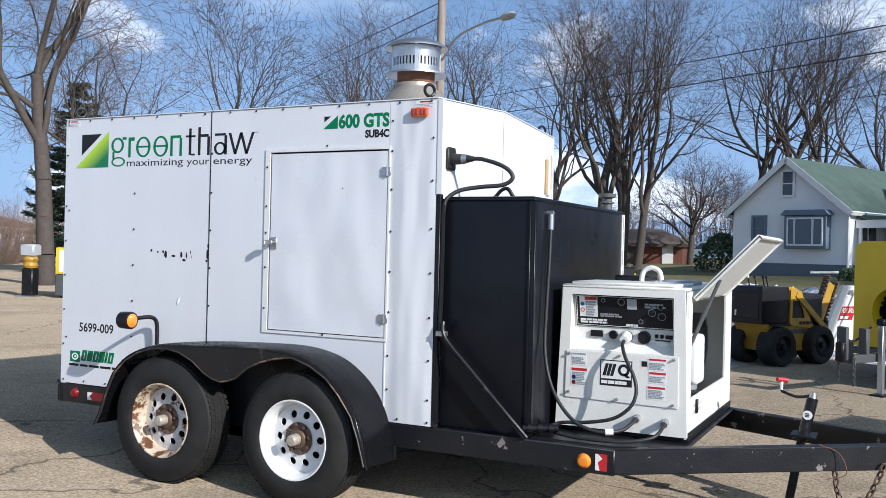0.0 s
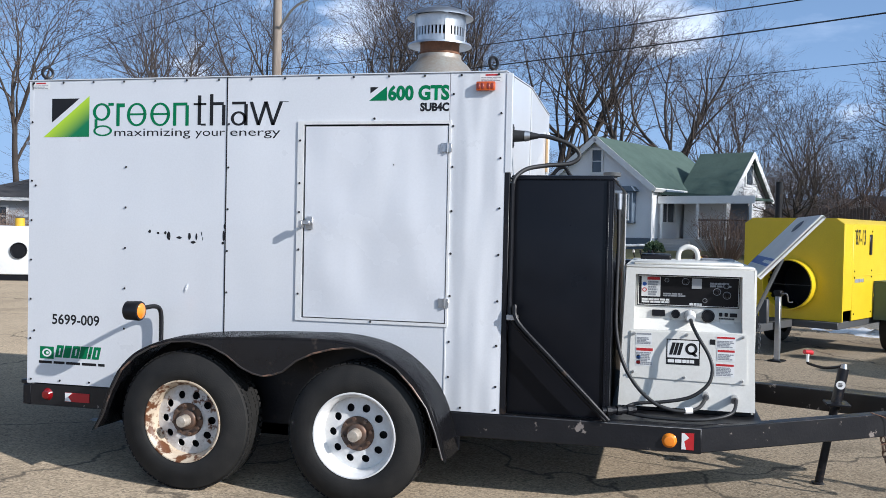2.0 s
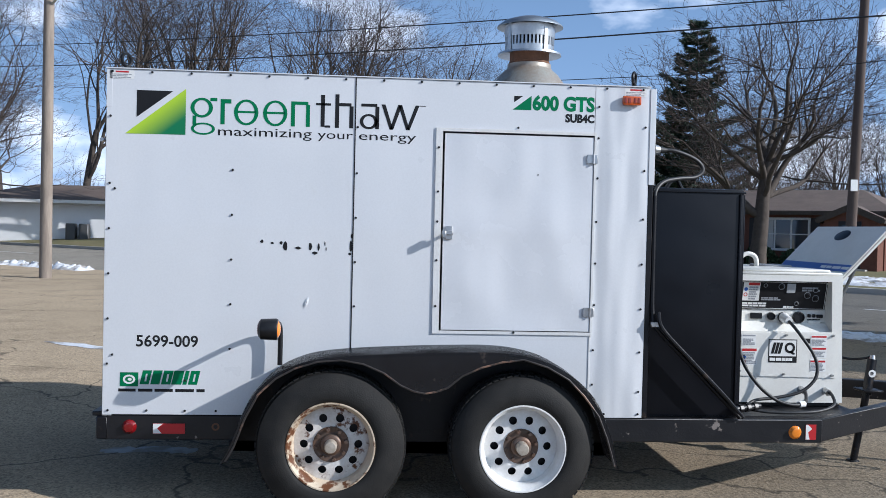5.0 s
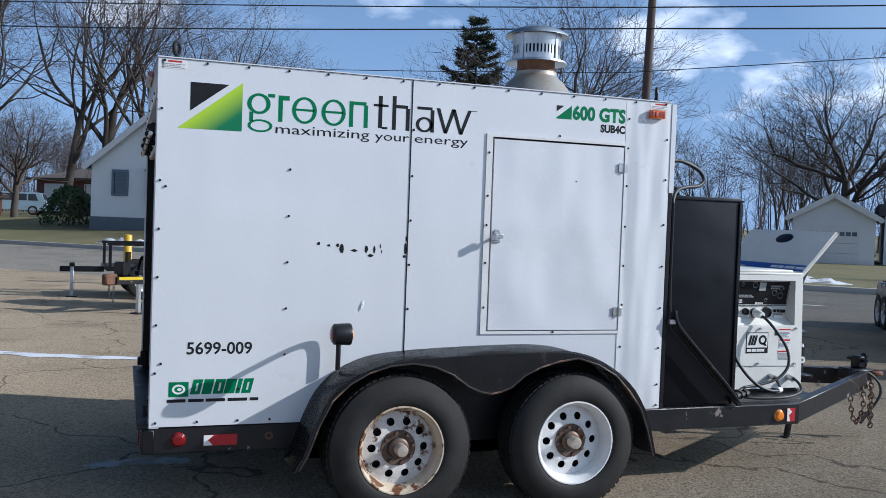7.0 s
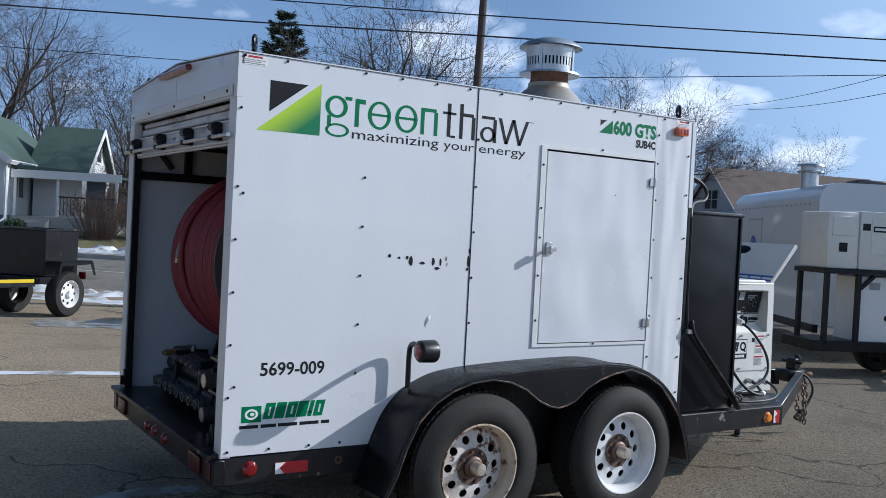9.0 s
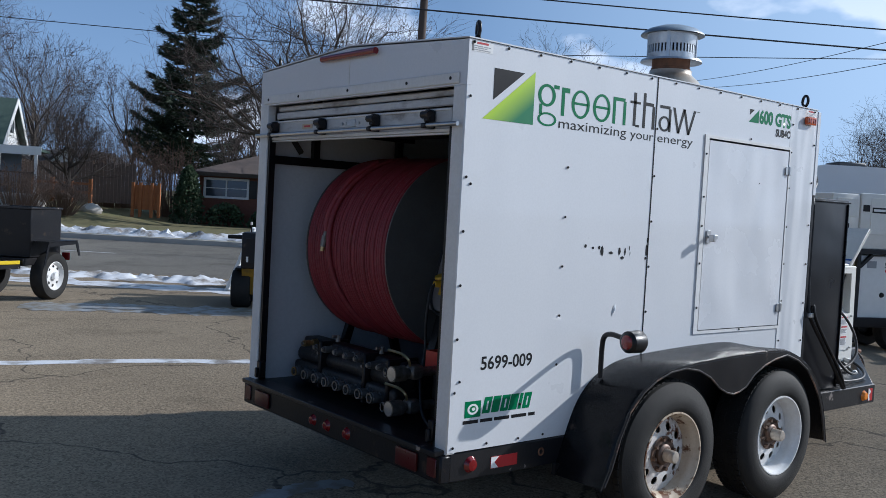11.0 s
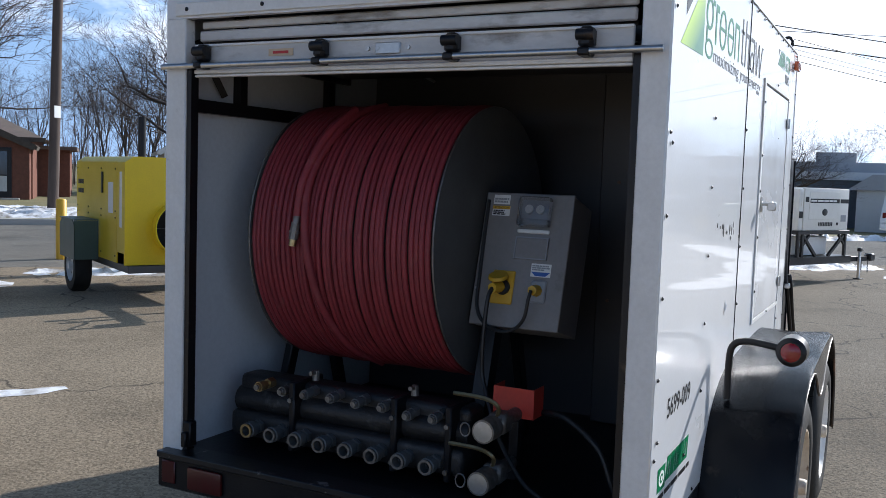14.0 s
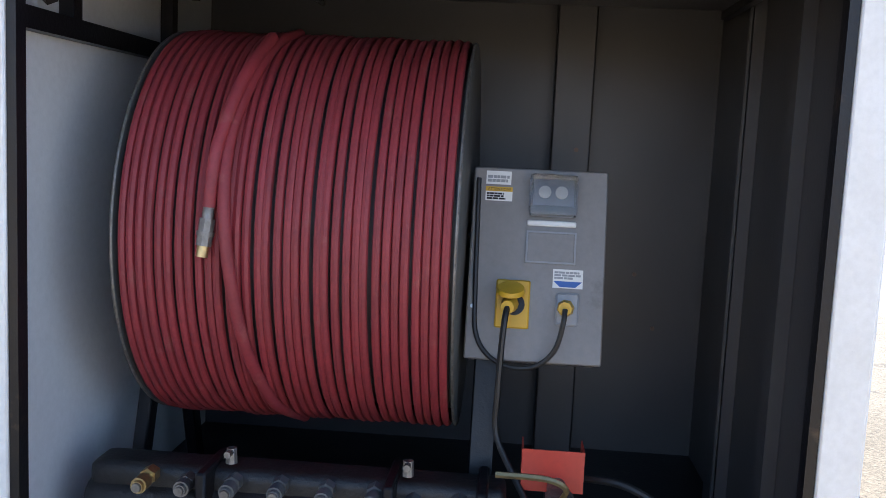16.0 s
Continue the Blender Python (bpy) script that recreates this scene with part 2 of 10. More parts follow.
LENSRED = mat("red_lamp_lens", (0.17, 0.004, 0.006), 0.16, alt=(0.25, 0.006, 0.008), scale=40, amount=0.3, bump=0.0, coat=0.5)
LENSAMB = mat("amber_lamp_lens", (0.85, 0.26, 0.02), 0.14, alt=(0.7, 0.17, 0.01), scale=40, amount=0.3, bump=0.0, coat=0.5)
INKGREEN = mat("green_vinyl", (0.005, 0.16, 0.06), 0.35, alt=(0.01, 0.2, 0.075), scale=6, amount=0.4, bump=0.0, spec=0.2)
INKBLACK = mat("black_vinyl", (0.012, 0.012, 0.014), 0.4, alt=(0.03, 0.03, 0.03), scale=8, amount=0.4, bump=0.0, spec=0.2)
INKWHITE = mat("white_vinyl", (0.78, 0.78, 0.76), 0.45, alt=(0.66, 0.66, 0.64), scale=12, amount=0.4, bump=0.0)
INKRED = mat("red_vinyl", (0.5, 0.02, 0.025), 0.35, alt=(0.36, 0.02, 0.02), scale=20, amount=0.4, bump=0.0)
INKBLUE = mat("blue_vinyl", (0.03, 0.10, 0.38), 0.4, alt=(0.04, 0.13, 0.42), scale=20, amount=0.3, bump=0.0)
INKGREY = mat("grey_print", (0.30, 0.31, 0.33), 0.5, alt=(0.24, 0.25, 0.26), scale=30, amount=0.3, bump=0.0)
GENWHITE = mat("cream_enamel", (0.76, 0.75, 0.70), 0.38, alt=(0.64, 0.62, 0.56), scale=6, amount=0.45, bump=0.006, stain=(0.35, 0.29, 0.23), stain_at=(0.66, 0.9), stain_scale=9)
YELLOW = mat("yellow_enamel", (0.72, 0.52, 0.01), 0.36, alt=(0.62, 0.44, 0.01), scale=4, amount=0.5, bump=0.005, stain=(0.35, 0.27, 0.05), stain_at=(0.68, 0.9), stain_scale=7)
BARK = mat("grey_brown_bark", (0.085, 0.068, 0.056), 0.9, alt=(0.05, 0.04, 0.033), scale=9, amount=0.7, bump=0.15, fine=40)
TWIG = mat("twig_bark", (0.085, 0.064, 0.054), 0.9, alt=(0.05, 0.038, 0.032), scale=3, amount=0.6, bump=0.0)
TWIGPALE = mat("pale_twig_bark", (0.16, 0.12, 0.10), 0.9, alt=(0.09, 0.07, 0.058), scale=3, amount=0.6, bump=0.0)
NEEDLE = mat("spruce_needles", (0.035, 0.06, 0.035), 0.8, alt=(0.02, 0.035, 0.02), scale=2, amount=0.7, bump=0.0)
HEDGE = mat("evergreen_shrub_leaf", (0.05, 0.085, 0.03), 0.8, alt=(0.025, 0.045, 0.02), scale=4, amount=0.7, bump=0.0)
SHRUB = mat("bare_shrub_twig", (0.22, 0.15, 0.11), 0.9, alt=(0.13, 0.09, 0.07), scale=4, amount=0.6, bump=0.0)
SIDING = mat("white_siding", (0.76, 0.77, 0.78), 0.6, alt=(0.68, 0.69, 0.70), scale=1.2, amount=0.5, bump=0.01)
SIDINGGREY = mat("grey_siding", (0.42, 0.44, 0.47), 0.6, alt=(0.36, 0.38, 0.40), scale=1.2, amount=0.5, bump=0.01)
SHINGLEG = mat("green_shingle", (0.075, 0.115, 0.095), 0.9, alt=(0.05, 0.08, 0.065), scale=1.5, amount=0.7, bump=0.1, fine=12)
SHINGLEB = mat("brown_shingle", (0.16, 0.12, 0.10), 0.9, alt=(0.10, 0.08, 0.07), scale=1.5, amount=0.7, bump=0.1, fine=12)
SHINGLED = mat("dark_shingle", (0.09, 0.085, 0.085), 0.9, alt=(0.06, 0.055, 0.055), scale=1.5, amount=0.7, bump=0.1, fine=12)
BRICK = mat("red_brown_brick", (0.165, 0.064, 0.04), 0.85, alt=(0.11, 0.044, 0.03), scale=7, amount=0.8, bump=0.1, fine=25)
FOUND = mat("painted_foundation", (0.13, 0.16, 0.19), 0.8, alt=(0.10, 0.12, 0.14), scale=2, amount=0.6, bump=0.03)
PANE = mat("dark_window_pane", (0.035, 0.045, 0.06), 0.06, alt=(0.06, 0.075, 0.09), scale=0.8, amount=0.6, bump=0.0, spec=0.8)
CURTAIN = mat("pale_curtain", (0.55, 0.55, 0.53), 0.8, alt=(0.42, 0.42, 0.42), scale=5, amount=0.6, bump=0.0, stretch=(8, 8, 1))
WOODPOLE = mat("weathered_pole_wood", (0.34, 0.285, 0.23), 0.9, alt=(0.14, 0.11, 0.09), scale=8, amount=0.7, bump=0.12, fine=60, stretch=(1, 1, 0.12))
DARKPOLE = mat("creosoted_pole_wood", (0.11, 0.08, 0.065), 0.9, alt=(0.06, 0.045, 0.04), scale=8, amount=0.7, bump=0.12, fine=60, stretch=(1, 1, 0.12))
WIRE = mat("overhead_wire", (0.02, 0.02, 0.022), 0.6, bump=0.0)
SNOW = mat("old_snow", (0.80, 0.82, 0.86), 0.65, alt=(0.62, 0.62, 0.63), scale=2.2, amount=0.6, bump=0.12, fine=16, stain=(0.26, 0.235, 0.21), stain_at=(0.47, 0.62), stain_scale=2.6)
CONCRETE = mat("kerb_concrete", (0.46, 0.44, 0.41), 0.85, alt=(0.36, 0.34, 0.31), scale=1.5, amount=0.7, bump=0.05)


# ---- building helpers ----
def world_of(ob):
    m = ob.matrix_basis.copy()
    if ob.parent:
        m = world_of(ob.parent) @ ob.matrix_parent_inverse @ m
    return m


def thing(name, at, label, category, group="", kind=""):
    """An Empty at a thing's base, which carries its parts."""
    ob = new(name)
    ob.empty_display_size = 0.2
    ob.matrix_basis = at if isinstance(at, Matrix) else Matrix.Translation(at)
    return tagged(ob, label, category, group, kind)


def shade(me, smooth):
    if smooth:
        me.shade_smooth()
        me.set_sharp_from_angle(angle=radians(38))


def part(name, bm, material, parent, label="", smooth=True, local=False, kind=""):
    """Links a bmesh as one mesh object under a thing or a part. Its points are in the world's metres, or the parent's own if local."""
    me = bm if isinstance(bm, bpy.types.Mesh) else bpy.data.meshes.new(name)
    if not isinstance(bm, bpy.types.Mesh):
        bm.normal_update()
        bm.to_mesh(me)
        bm.free()
        shade(me, smooth)
    if material and not me.materials:
        me.materials.append(material)
    ob = new(name, me)
    if parent:
        ob.parent = parent
        if not local:
            ob.matrix_parent_inverse = world_of(parent).inverted()
    if label:
        ob["label"] = label
    if kind:
        ob["kind"] = kind
    return ob


def bm_new():
    return bmesh.new()


def box(x0, x1, y0, y1, z0, z1, bevel=0.0, bm=None, segs=1):
    b = bm_new()
    bmesh.ops.create_cube(b, size=1)
    for v in b.verts:
        v.co = Vector((x0 + (v.co.x + 0.5) * (x1 - x0), y0 + (v.co.y + 0.5) * (y1 - y0), z0 + (v.co.z + 0.5) * (z1 - z0)))
    if bevel:
        bmesh.ops.bevel(b, geom=b.edges[:], offset=bevel, segments=segs, affect="EDGES", profile=0.6)
    return join(bm, b) if bm is not None else b


def join(bm, b):
    me = bpy.data.meshes.new("t")
    b.to_mesh(me)
    b.free()
    bm.from_mesh(me)
    bpy.data.meshes.remove(me)
    return bm


def place(b, m):
    b.transform(m)
    return b


def rod(p0, p1, r0, r1=None, seg=12, bm=None, caps=True):
    r1 = r0 if r1 is None else r1
    p0, p1 = Vector(p0), Vector(p1)
    d = p1 - p0
    b = bm_new()
    bmesh.ops.create_cone(b, cap_ends=caps, segments=seg, radius1=r0, radius2=r1, depth=d.length)
    q = d.to_track_quat("Z", "Y").to_matrix().to_4x4()
    b.transform(Matrix.Translation((p0 + p1) / 2) @ q)
    return join(bm, b) if bm is not None else b


def smooth_path(pts, n=8):
    """Points on a smooth curve through pts."""
    p = [Vector(q) for q in pts]
    p = [2 * p[0] - p[1]] + p + [2 * p[-1] - p[-2]]
    out = []
    for i in range(1, len(p) - 2):
        a, b, c, d = p[i - 1:i + 3]
        for k in range(n):
            t = k / n
            out.append(0.5 * ((2 * b) + (c - a) * t + (2 * a - 5 * b + 4 * c - d) * t * t + (3 * b - a - 3 * c + d) * t ** 3))
    return out + [p[-2]]


def sweep(pts, r, seg=8, bm=None, closed=False):
    """A round tube along pts; r is a radius or one for each point."""
    b = bm_new() if bm is None else bm
    pts = [Vector(p) for p in pts]
    rs = r if isinstance(r, (list, tuple)) else [r] * len(pts)
    up, rings = None, []
    for i, p in enumerate(pts):
        d = (pts[(i + 1) % len(pts)] if (closed or i + 1 < len(pts)) else p) - (pts[i - 1] if (closed or i > 0) else p)
        d.normalize()
        if up is None:
            up = d.orthogonal().normalized()
        up = (up - d * up.dot(d)).normalized()
        side = d.cross(up)
        rings.append([b.verts.new(p + (up * math.cos(2 * math.pi * k / seg) + side * math.sin(2 * math.pi * k / seg)) * rs[i]) for k in range(seg)])
    pairs = list(zip(rings, rings[1:])) + ([(rings[-1], rings[0])] if closed else [])
    for a, c in pairs:
        for k in range(seg):
            b.faces.new((a[k], a[(k + 1) % seg], c[(k + 1) % seg], c[k]))
    if not closed:
        b.faces.new(rings[0][::-1])
        b.faces.new(rings[-1])
    return b


def lathe(profile, seg=32, m=None, bm=None, closed=False):
    """Turns (radius, height) points about z, then places the result by m."""
    b = bm_new()
    rings = []
    for r, h in profile:
        if r < 1e-6:
            rings.append([b.verts.new((0, 0, h))])
        else:
            rings.append([b.verts.new((r * math.cos(2 * math.pi * k / seg), r * math.sin(2 * math.pi * k / seg), h)) for k in range(seg)])
    pairs = list(zip(rings, rings[1:])) + ([(rings[-1], rings[0])] if closed else [])
    for a, c in pairs:
        for k in range(seg):
            q = [a[k % len(a)], a[(k + 1) % len(a)], c[(k + 1) % len(c)], c[k % len(c)]]
            q = [v for i, v in enumerate(q) if v not in q[:i]]
            if len(q) > 2:
                b.faces.new(q)
    bmesh.ops.recalc_face_normals(b, faces=b.faces[:])
    if m:
        b.transform(m)
    return join(bm, b) if bm is not None else b


def plate(outline, holes=(), depth=0.01, m=None, bm=None):
    """A flat plate with holes in the xy plane, extruded by depth along +z, then placed by m."""
    b = bm_new()
    edges = []
    for loop in (outline, *holes):
        vs = [b.verts.new((x, y, 0)) for x, y in loop]
        edges += [b.edges.new((vs[i], vs[(i + 1) % len(vs)])) for i in range(len(vs))]
    bmesh.ops.triangle_fill(b, use_beauty=True, use_dissolve=False, edges=edges)
    if depth:
        r = bmesh.ops.extrude_face_region(b, geom=b.faces[:])
        bmesh.ops.translate(b, vec=(0, 0, depth), verts=[g for g in r["geom"] if isinstance(g, bmesh.types.BMVert)])
    bmesh.ops.recalc_face_normals(b, faces=b.faces[:])
    if m:
        b.transform(m)
    return join(bm, b) if bm is not None else b


def ring(cx, cy, rx, ry=None, n=16, a0=0.0):
    ry = rx if ry is None else ry
    return [(cx + rx * math.cos(a0 + 2 * math.pi * k / n), cy + ry * math.sin(a0 + 2 * math.pi * k / n)) for k in range(n)]


def rect(x0, x1, y0, y1):
    return [(x0, y0), (x1, y0), (x1, y1), (x0, y1)]


# maps plate (x, y, depth) to the world: a face that looks to -y, to -x, to +x
FACE_Y = Matrix(((1, 0, 0, 0), (0, 0, -1, 0), (0, 1, 0, 0), (0, 0, 0, 1)))
FACE_X = Matrix(((0, 0, -1, 0), (-1, 0, 0, 0), (0, 1, 0, 0), (0, 0, 0, 1)))


def on_y(y):
    return Matrix.Translation((0, y, 0)) @ FACE_Y


def text_mesh(words, x0, x1, z0, z1, bold=0.0, shear=0.0, depth=0.0):
    """Letters as a flat mesh that fills the given rectangle of the xy plane."""
    cu = bpy.data.curves.new("t", "FONT")
    cu.body, cu.offset, cu.shear, cu.extrude = words, bold, shear, depth
    cu.resolution_u = 3
    ob = new("t", cu)
    me = bpy.data.meshes.new_from_object(ob.evaluated_get(bpy.context.evaluated_depsgraph_get()))
    bpy.data.objects.remove(ob)
    bpy.data.curves.remove(cu)
    b = bm_new()
    b.from_mesh(me)
    bpy.data.meshes.remove(me)
    xs, ys = [v.co.x for v in b.verts], [v.co.y for v in b.verts]
    for v in b.verts:
        v.co.x = x0 + (v.co.x - min(xs)) / (max(xs) - min(xs)) * (x1 - x0)
        v.co.y = z0 + (v.co.y - min(ys)) / (max(ys) - min(ys)) * (z1 - z0)
    return b


def bars(x0, x1, z0, z1, rows, seed=0, fill=0.75, m=None, depth=0.0012):
    """Rows of small bars, for print too small to read."""
    rnd = random.Random(seed)
    b = bm_new()
    h = (z1 - z0) / rows
    for i in range(rows):
        x = x0
        end = x1 - rnd.random() * 0.3 * (x1 - x0)
        while x < end:
            w = min((0.1 + 0.2 * rnd.random()) * (x1 - x0), end - x)
            plate(rect(x, x + w * 0.88, z0 + i * h + h * (1 - fill) / 2, z0 + (i + 1) * h - h * (1 - fill) / 2), depth=depth, bm=b)
            x += w
    if m:
        b.transform(m)
    return b

# ---- ground: lot, street, kerb and lawns in one sheet ----
# n: across the street, u: along it
SN, SU = Vector((0.67, 0.742, 0)), Vector((0.742, -0.67, 0))
S_NEAR, S_FAR = 13.0, 21.7


def ground_z(s, u=0.0):
    """Height of the ground: a flat lot, a street that rises a little, a kerb, and lawns that climb to the houses."""
    if s <= 11:
        # the lot sags a little where the trailer stands
        x, y = SN.x * s + SU.x * u - 1.8, SN.y * s + SU.y * u - 0.5
        return -0.035 * min(max((6.0 - math.hypot(x, y)) / 3.0, 0), 1)
    # down the street the ground falls away again
    f = min(max((u - 8) / 14, 0), 1)
    fall = 1 - 1.4 * f * f * (3 - 2 * f)
    if s <= S_FAR:
        return 0.16 * fall * (s - 11) / (S_FAR - 11)
    k = min(max((-13 - u) / 8, 0), 1)
    rise = -0.05 + 0.6 * k * k * (3 - 2 * k)
    return 0.30 * fall + rise * min(max((s - S_FAR - 0.25) / 7.5, 0), 1.3) + max(0, s - 60) * 0.004


def on_ground(x, y):
    return ground_z(SN.x * x + SN.y * y, SU.x * x + SU.y * y)


def from_street(s, u):
    """The place s metres across and u metres along the street."""
    p = SN * s + SU * u
    p.z = ground_z(s, u)
    return p


def asphalt(name, base, alt, crack=0.0, wet=False):
    m = mat(name, base, 0.9, spec=0.15, alt=alt, scale=0.35, amount=0.7, bump=0.2, fine=38, rough_var=0.12, stain=tuple(c * 0.62 for c in base), stain_at=(0.52, 0.68), stain_scale=0.8)
    n, l = m.node_tree.nodes, m.node_tree.links
    b = n["Principled BSDF"]
    b.inputs["Diffuse Roughness"].default_value = 0.7
    old = b.inputs["Base Color"].links[0].from_socket
    mp = n["Mapping"]
    speck = n.new("ShaderNodeTexVoronoi")
    speck.inputs["Scale"].default_value = 75
    l.new(mp.outputs["Vector"], speck.inputs["Vector"])
    sr = n.new("ShaderNodeMapRange")
    sr.inputs["From Min"].default_value, sr.inputs["From Max"].default_value = 0.0, 1.0
    sr.inputs["To Min"].default_value, sr.inputs["To Max"].default_value = 0.6, 1.42
    l.new(speck.outputs["Color"], sr.inputs["Value"])
    hs = n.new("ShaderNodeHueSaturation")
    l.new(old, hs.inputs["Color"])
    l.new(sr.outputs["Result"], hs.inputs["Value"])
    out = hs.outputs["Color"]
    # small dark pits between the stones, in drifts
    pit, drift, pr, pm = n.new("ShaderNodeTexNoise"), n.new("ShaderNodeTexNoise"), n.new("ShaderNodeMapRange"), n.new("ShaderNodeMixRGB")
    pit.inputs["Scale"].default_value, pit.inputs["Detail"].default_value = 48, 4
    drift.inputs["Scale"].default_value, drift.inputs["Detail"].default_value = 1.1, 4
    both = n.new("ShaderNodeMath")
    both.operation = "MULTIPLY_ADD"
    both.inputs[1].default_value = 0.35
    l.new(mp.outputs["Vector"], pit.inputs["Vector"])
    l.new(mp.outputs["Vector"], drift.inputs["Vector"])
    l.new(drift.outputs["Fac"], both.inputs[0])
    l.new(pit.outputs["Fac"], both.inputs[2])
    pr.inputs["From Min"].default_value, pr.inputs["From Max"].default_value = 0.77, 0.86
    pr.inputs["To Max"].default_value = 0.55
    l.new(both.outputs["Value"], pr.inputs["Value"])
    l.new(pr.outputs["Result"], pm.inputs["Fac"])
    l.new(out, pm.inputs["Color1"])
    pm.inputs["Color2"].default_value = (0.045, 0.04, 0.034, 1)
    out = pm.outputs["Color"]
    if crack:
        wob = n.new("ShaderNodeTexNoise")
        wob.inputs["Scale"].default_value, wob.inputs["Detail"].default_value = 1.3, 4
        l.new(mp.outputs["Vector"], wob.inputs["Vector"])
        add = n.new("ShaderNodeVectorMath")
        add.operation = "MULTIPLY_ADD"
        add.inputs[1].default_value = (0.9, 0.9, 0.9)
        l.new(wob.outputs["Color"], add.inputs[0])
        l.new(mp.outputs["Vector"], add.inputs[2])
        vo = n.new("ShaderNodeTexVoronoi")
        vo.feature = "DISTANCE_TO_EDGE"
        vo.inputs["Scale"].default_value = 0.33
        l.new(add.outputs["Vector"], vo.inputs["Vector"])
        cr = n.new("ShaderNodeMapRange")
        cr.inputs["From Min"].default_value, cr.inputs["From Max"].default_value = 0.002, 0.006
        cr.inputs["To Min"].default_value, cr.inputs["To Max"].default_value = crack, 0.0
        l.new(vo.outputs["Distance"], cr.inputs["Value"])
        mx = n.new("ShaderNodeMixRGB")
        mx.inputs["Color2"].default_value = (0.03, 0.027, 0.025, 1)
        l.new(cr.outputs["Result"], mx.inputs["Fac"])
        l.new(out, mx.inputs["Color1"])
        out = mx.outputs["Color"]
    l.new(out, b.inputs["Base Color"])
    return m


LOT = asphalt("old_lot_asphalt", (0.345, 0.278, 0.195), (0.225, 0.182, 0.128), crack=0.65)
ROAD = asphalt("street_asphalt", (0.235, 0.217, 0.185), (0.175, 0.16, 0.138), crack=0.3)
LAWN = mat("winter_lawn", (0.20, 0.165, 0.075), 0.95, alt=(0.12, 0.12, 0.05), scale=0.6, amount=0.8, bump=0.3, fine=26, stain=(0.11, 0.12, 0.045), stain_at=(0.5, 0.75), stain_scale=0.25)

sb = [-600, -150, -60, -30, -18, -10, -7, -5, -3.5, -2, -1, 0, 1, 2, 3, 4, 5, 6, 7.5, 9, 11, 12.2, S_NEAR, 15, 18, 20, S_FAR, S_FAR + 0.002, S_FAR + 0.25, 23, 26, 29, 33, 36, 45, 60, 80, 140, 300, 900]
ub = [-900, -300, -120, -70, -45, -30, -24, -20, -18, -16, -14, -12, -10, -8, -6, -5, -4, -3, -2, -1, 0, 1, 2, 3, 4, 5, 6, 7.5, 9, 12, 20, 30, 45, 70, 120, 300, 900]
b = bm_new()
grid = [[b.verts.new(SN * s + SU * u + Vector((0, 0, ground_z(s, u)))) for u in ub] for s in sb]
for i in range(len(sb) - 1):
    for j in range(len(ub) - 1):
        f = b.faces.new((grid[i][j], grid[i][j + 1], grid[i + 1][j + 1], grid[i + 1][j]))
        s = (sb[i] + sb[i + 1]) / 2
        f.material_index = 0 if s < S_NEAR else 1 if s < S_FAR else 2 if s < S_FAR + 0.25 else 3
bmesh.ops.recalc_face_normals(b, faces=b.faces[:])
ground = part("ground", b, None, None, smooth=False)
for m_ in (LOT, ROAD, CONCRETE, LAWN):
    ground.data.materials.append(m_)
tagged(ground, "worn grey asphalt lot and street with kerb and dry winter lawns", "ground", kind="structure")
if ground.data.polygons[0].normal.z < 0:
    ground.data.flip_normals()

# ---- the hose-reel heater trailer ----
L, W, TOP, BOT = 3.055, 1.97, 2.378, 0.468
trailer = thing("heater_trailer", (1.5, 0.98, 0), "white panelled tandem-axle ground heater trailer with open rear roll-up door", "trailer")
crown = lambda y: TOP + 0.06 * (1 - abs(y - W / 2) / (W / 2))

CORE = mat("bare_panel_core", (0.50, 0.34, 0.17), 0.8, alt=(0.38, 0.25, 0.13), scale=30, amount=0.6, bump=0.03)
# side wall in three sheets with the door's opening left free
S1, S2 = 1.364, 2.734
DX0, DX1, DZ0, DZ1 = 1.872, 2.728, 0.966, 2.082
body = part("body", box(0.0, L, 0.032, W - 0.03, BOT - 0.04, BOT, 0.004), BLACK, trailer, "black steel floor deck")
part("side_panel", plate(rect(0.0, S1 - 0.0015, BOT, TOP), depth=0.028, m=on_y(0.03)), WHITE, trailer)
part("seam_sealant", box(S1 - 0.0032, S1 + 0.0032, -0.0008, 0.004, BOT, TOP), INKBLACK, trailer, "dark open joint between side sheets")
part("side_panel", plate(rect(S1 + 0.0015, S2 - 0.0015, BOT, TOP), [rect(DX0 - 0.013, DX1 + 0.003, DZ0 - 0.006, DZ1 + 0.012)], depth=0.028, m=on_y(0.03)), WHITE, trailer)
part("side_panel", plate(rect(S2 + 0.0015, L, BOT, TOP), depth=0.028, m=on_y(0.03)), CREASED, trailer, "creased white front side sheet")
part("side_panel", plate(rect(0.0, L, BOT, TOP), depth=0.028, m=on_y(W)), WHITE, trailer)
front_outline = [(0.0305, BOT), (W - 0.0305, BOT), (W - 0.0305, TOP), (W / 2, TOP + 0.06), (0.0305, TOP)]
part("front_panel", plate([(-y, z) for y, z in front_outline], depth=0.03, m=Matrix.Translation((L - 0.002, 0, 0)) @ FACE_X), WHITE, trailer)
b = bm_new()
for y0, y1 in ((-0.004, W / 2), (W / 2, W + 0.004)):
    vs = [b.verts.new((x, y, crown(min(max(y, 0), W)) + dz)) for x, y, dz in ((-0.006, y0, 0.002), (L + 0.004, y0, 0.002), (L + 0.004, y1, 0.002), (-0.006, y1, 0.002))]
    ws = [b.verts.new((v.co.x, v.co.y, v.co.z + 0.006)) for v in vs]
    b.faces.new(vs[::-1]), b.faces.new(ws)
    for k in range(4):
        b.faces.new((vs[k], vs[(k + 1) % 4], ws[(k + 1) % 4], ws[k]))
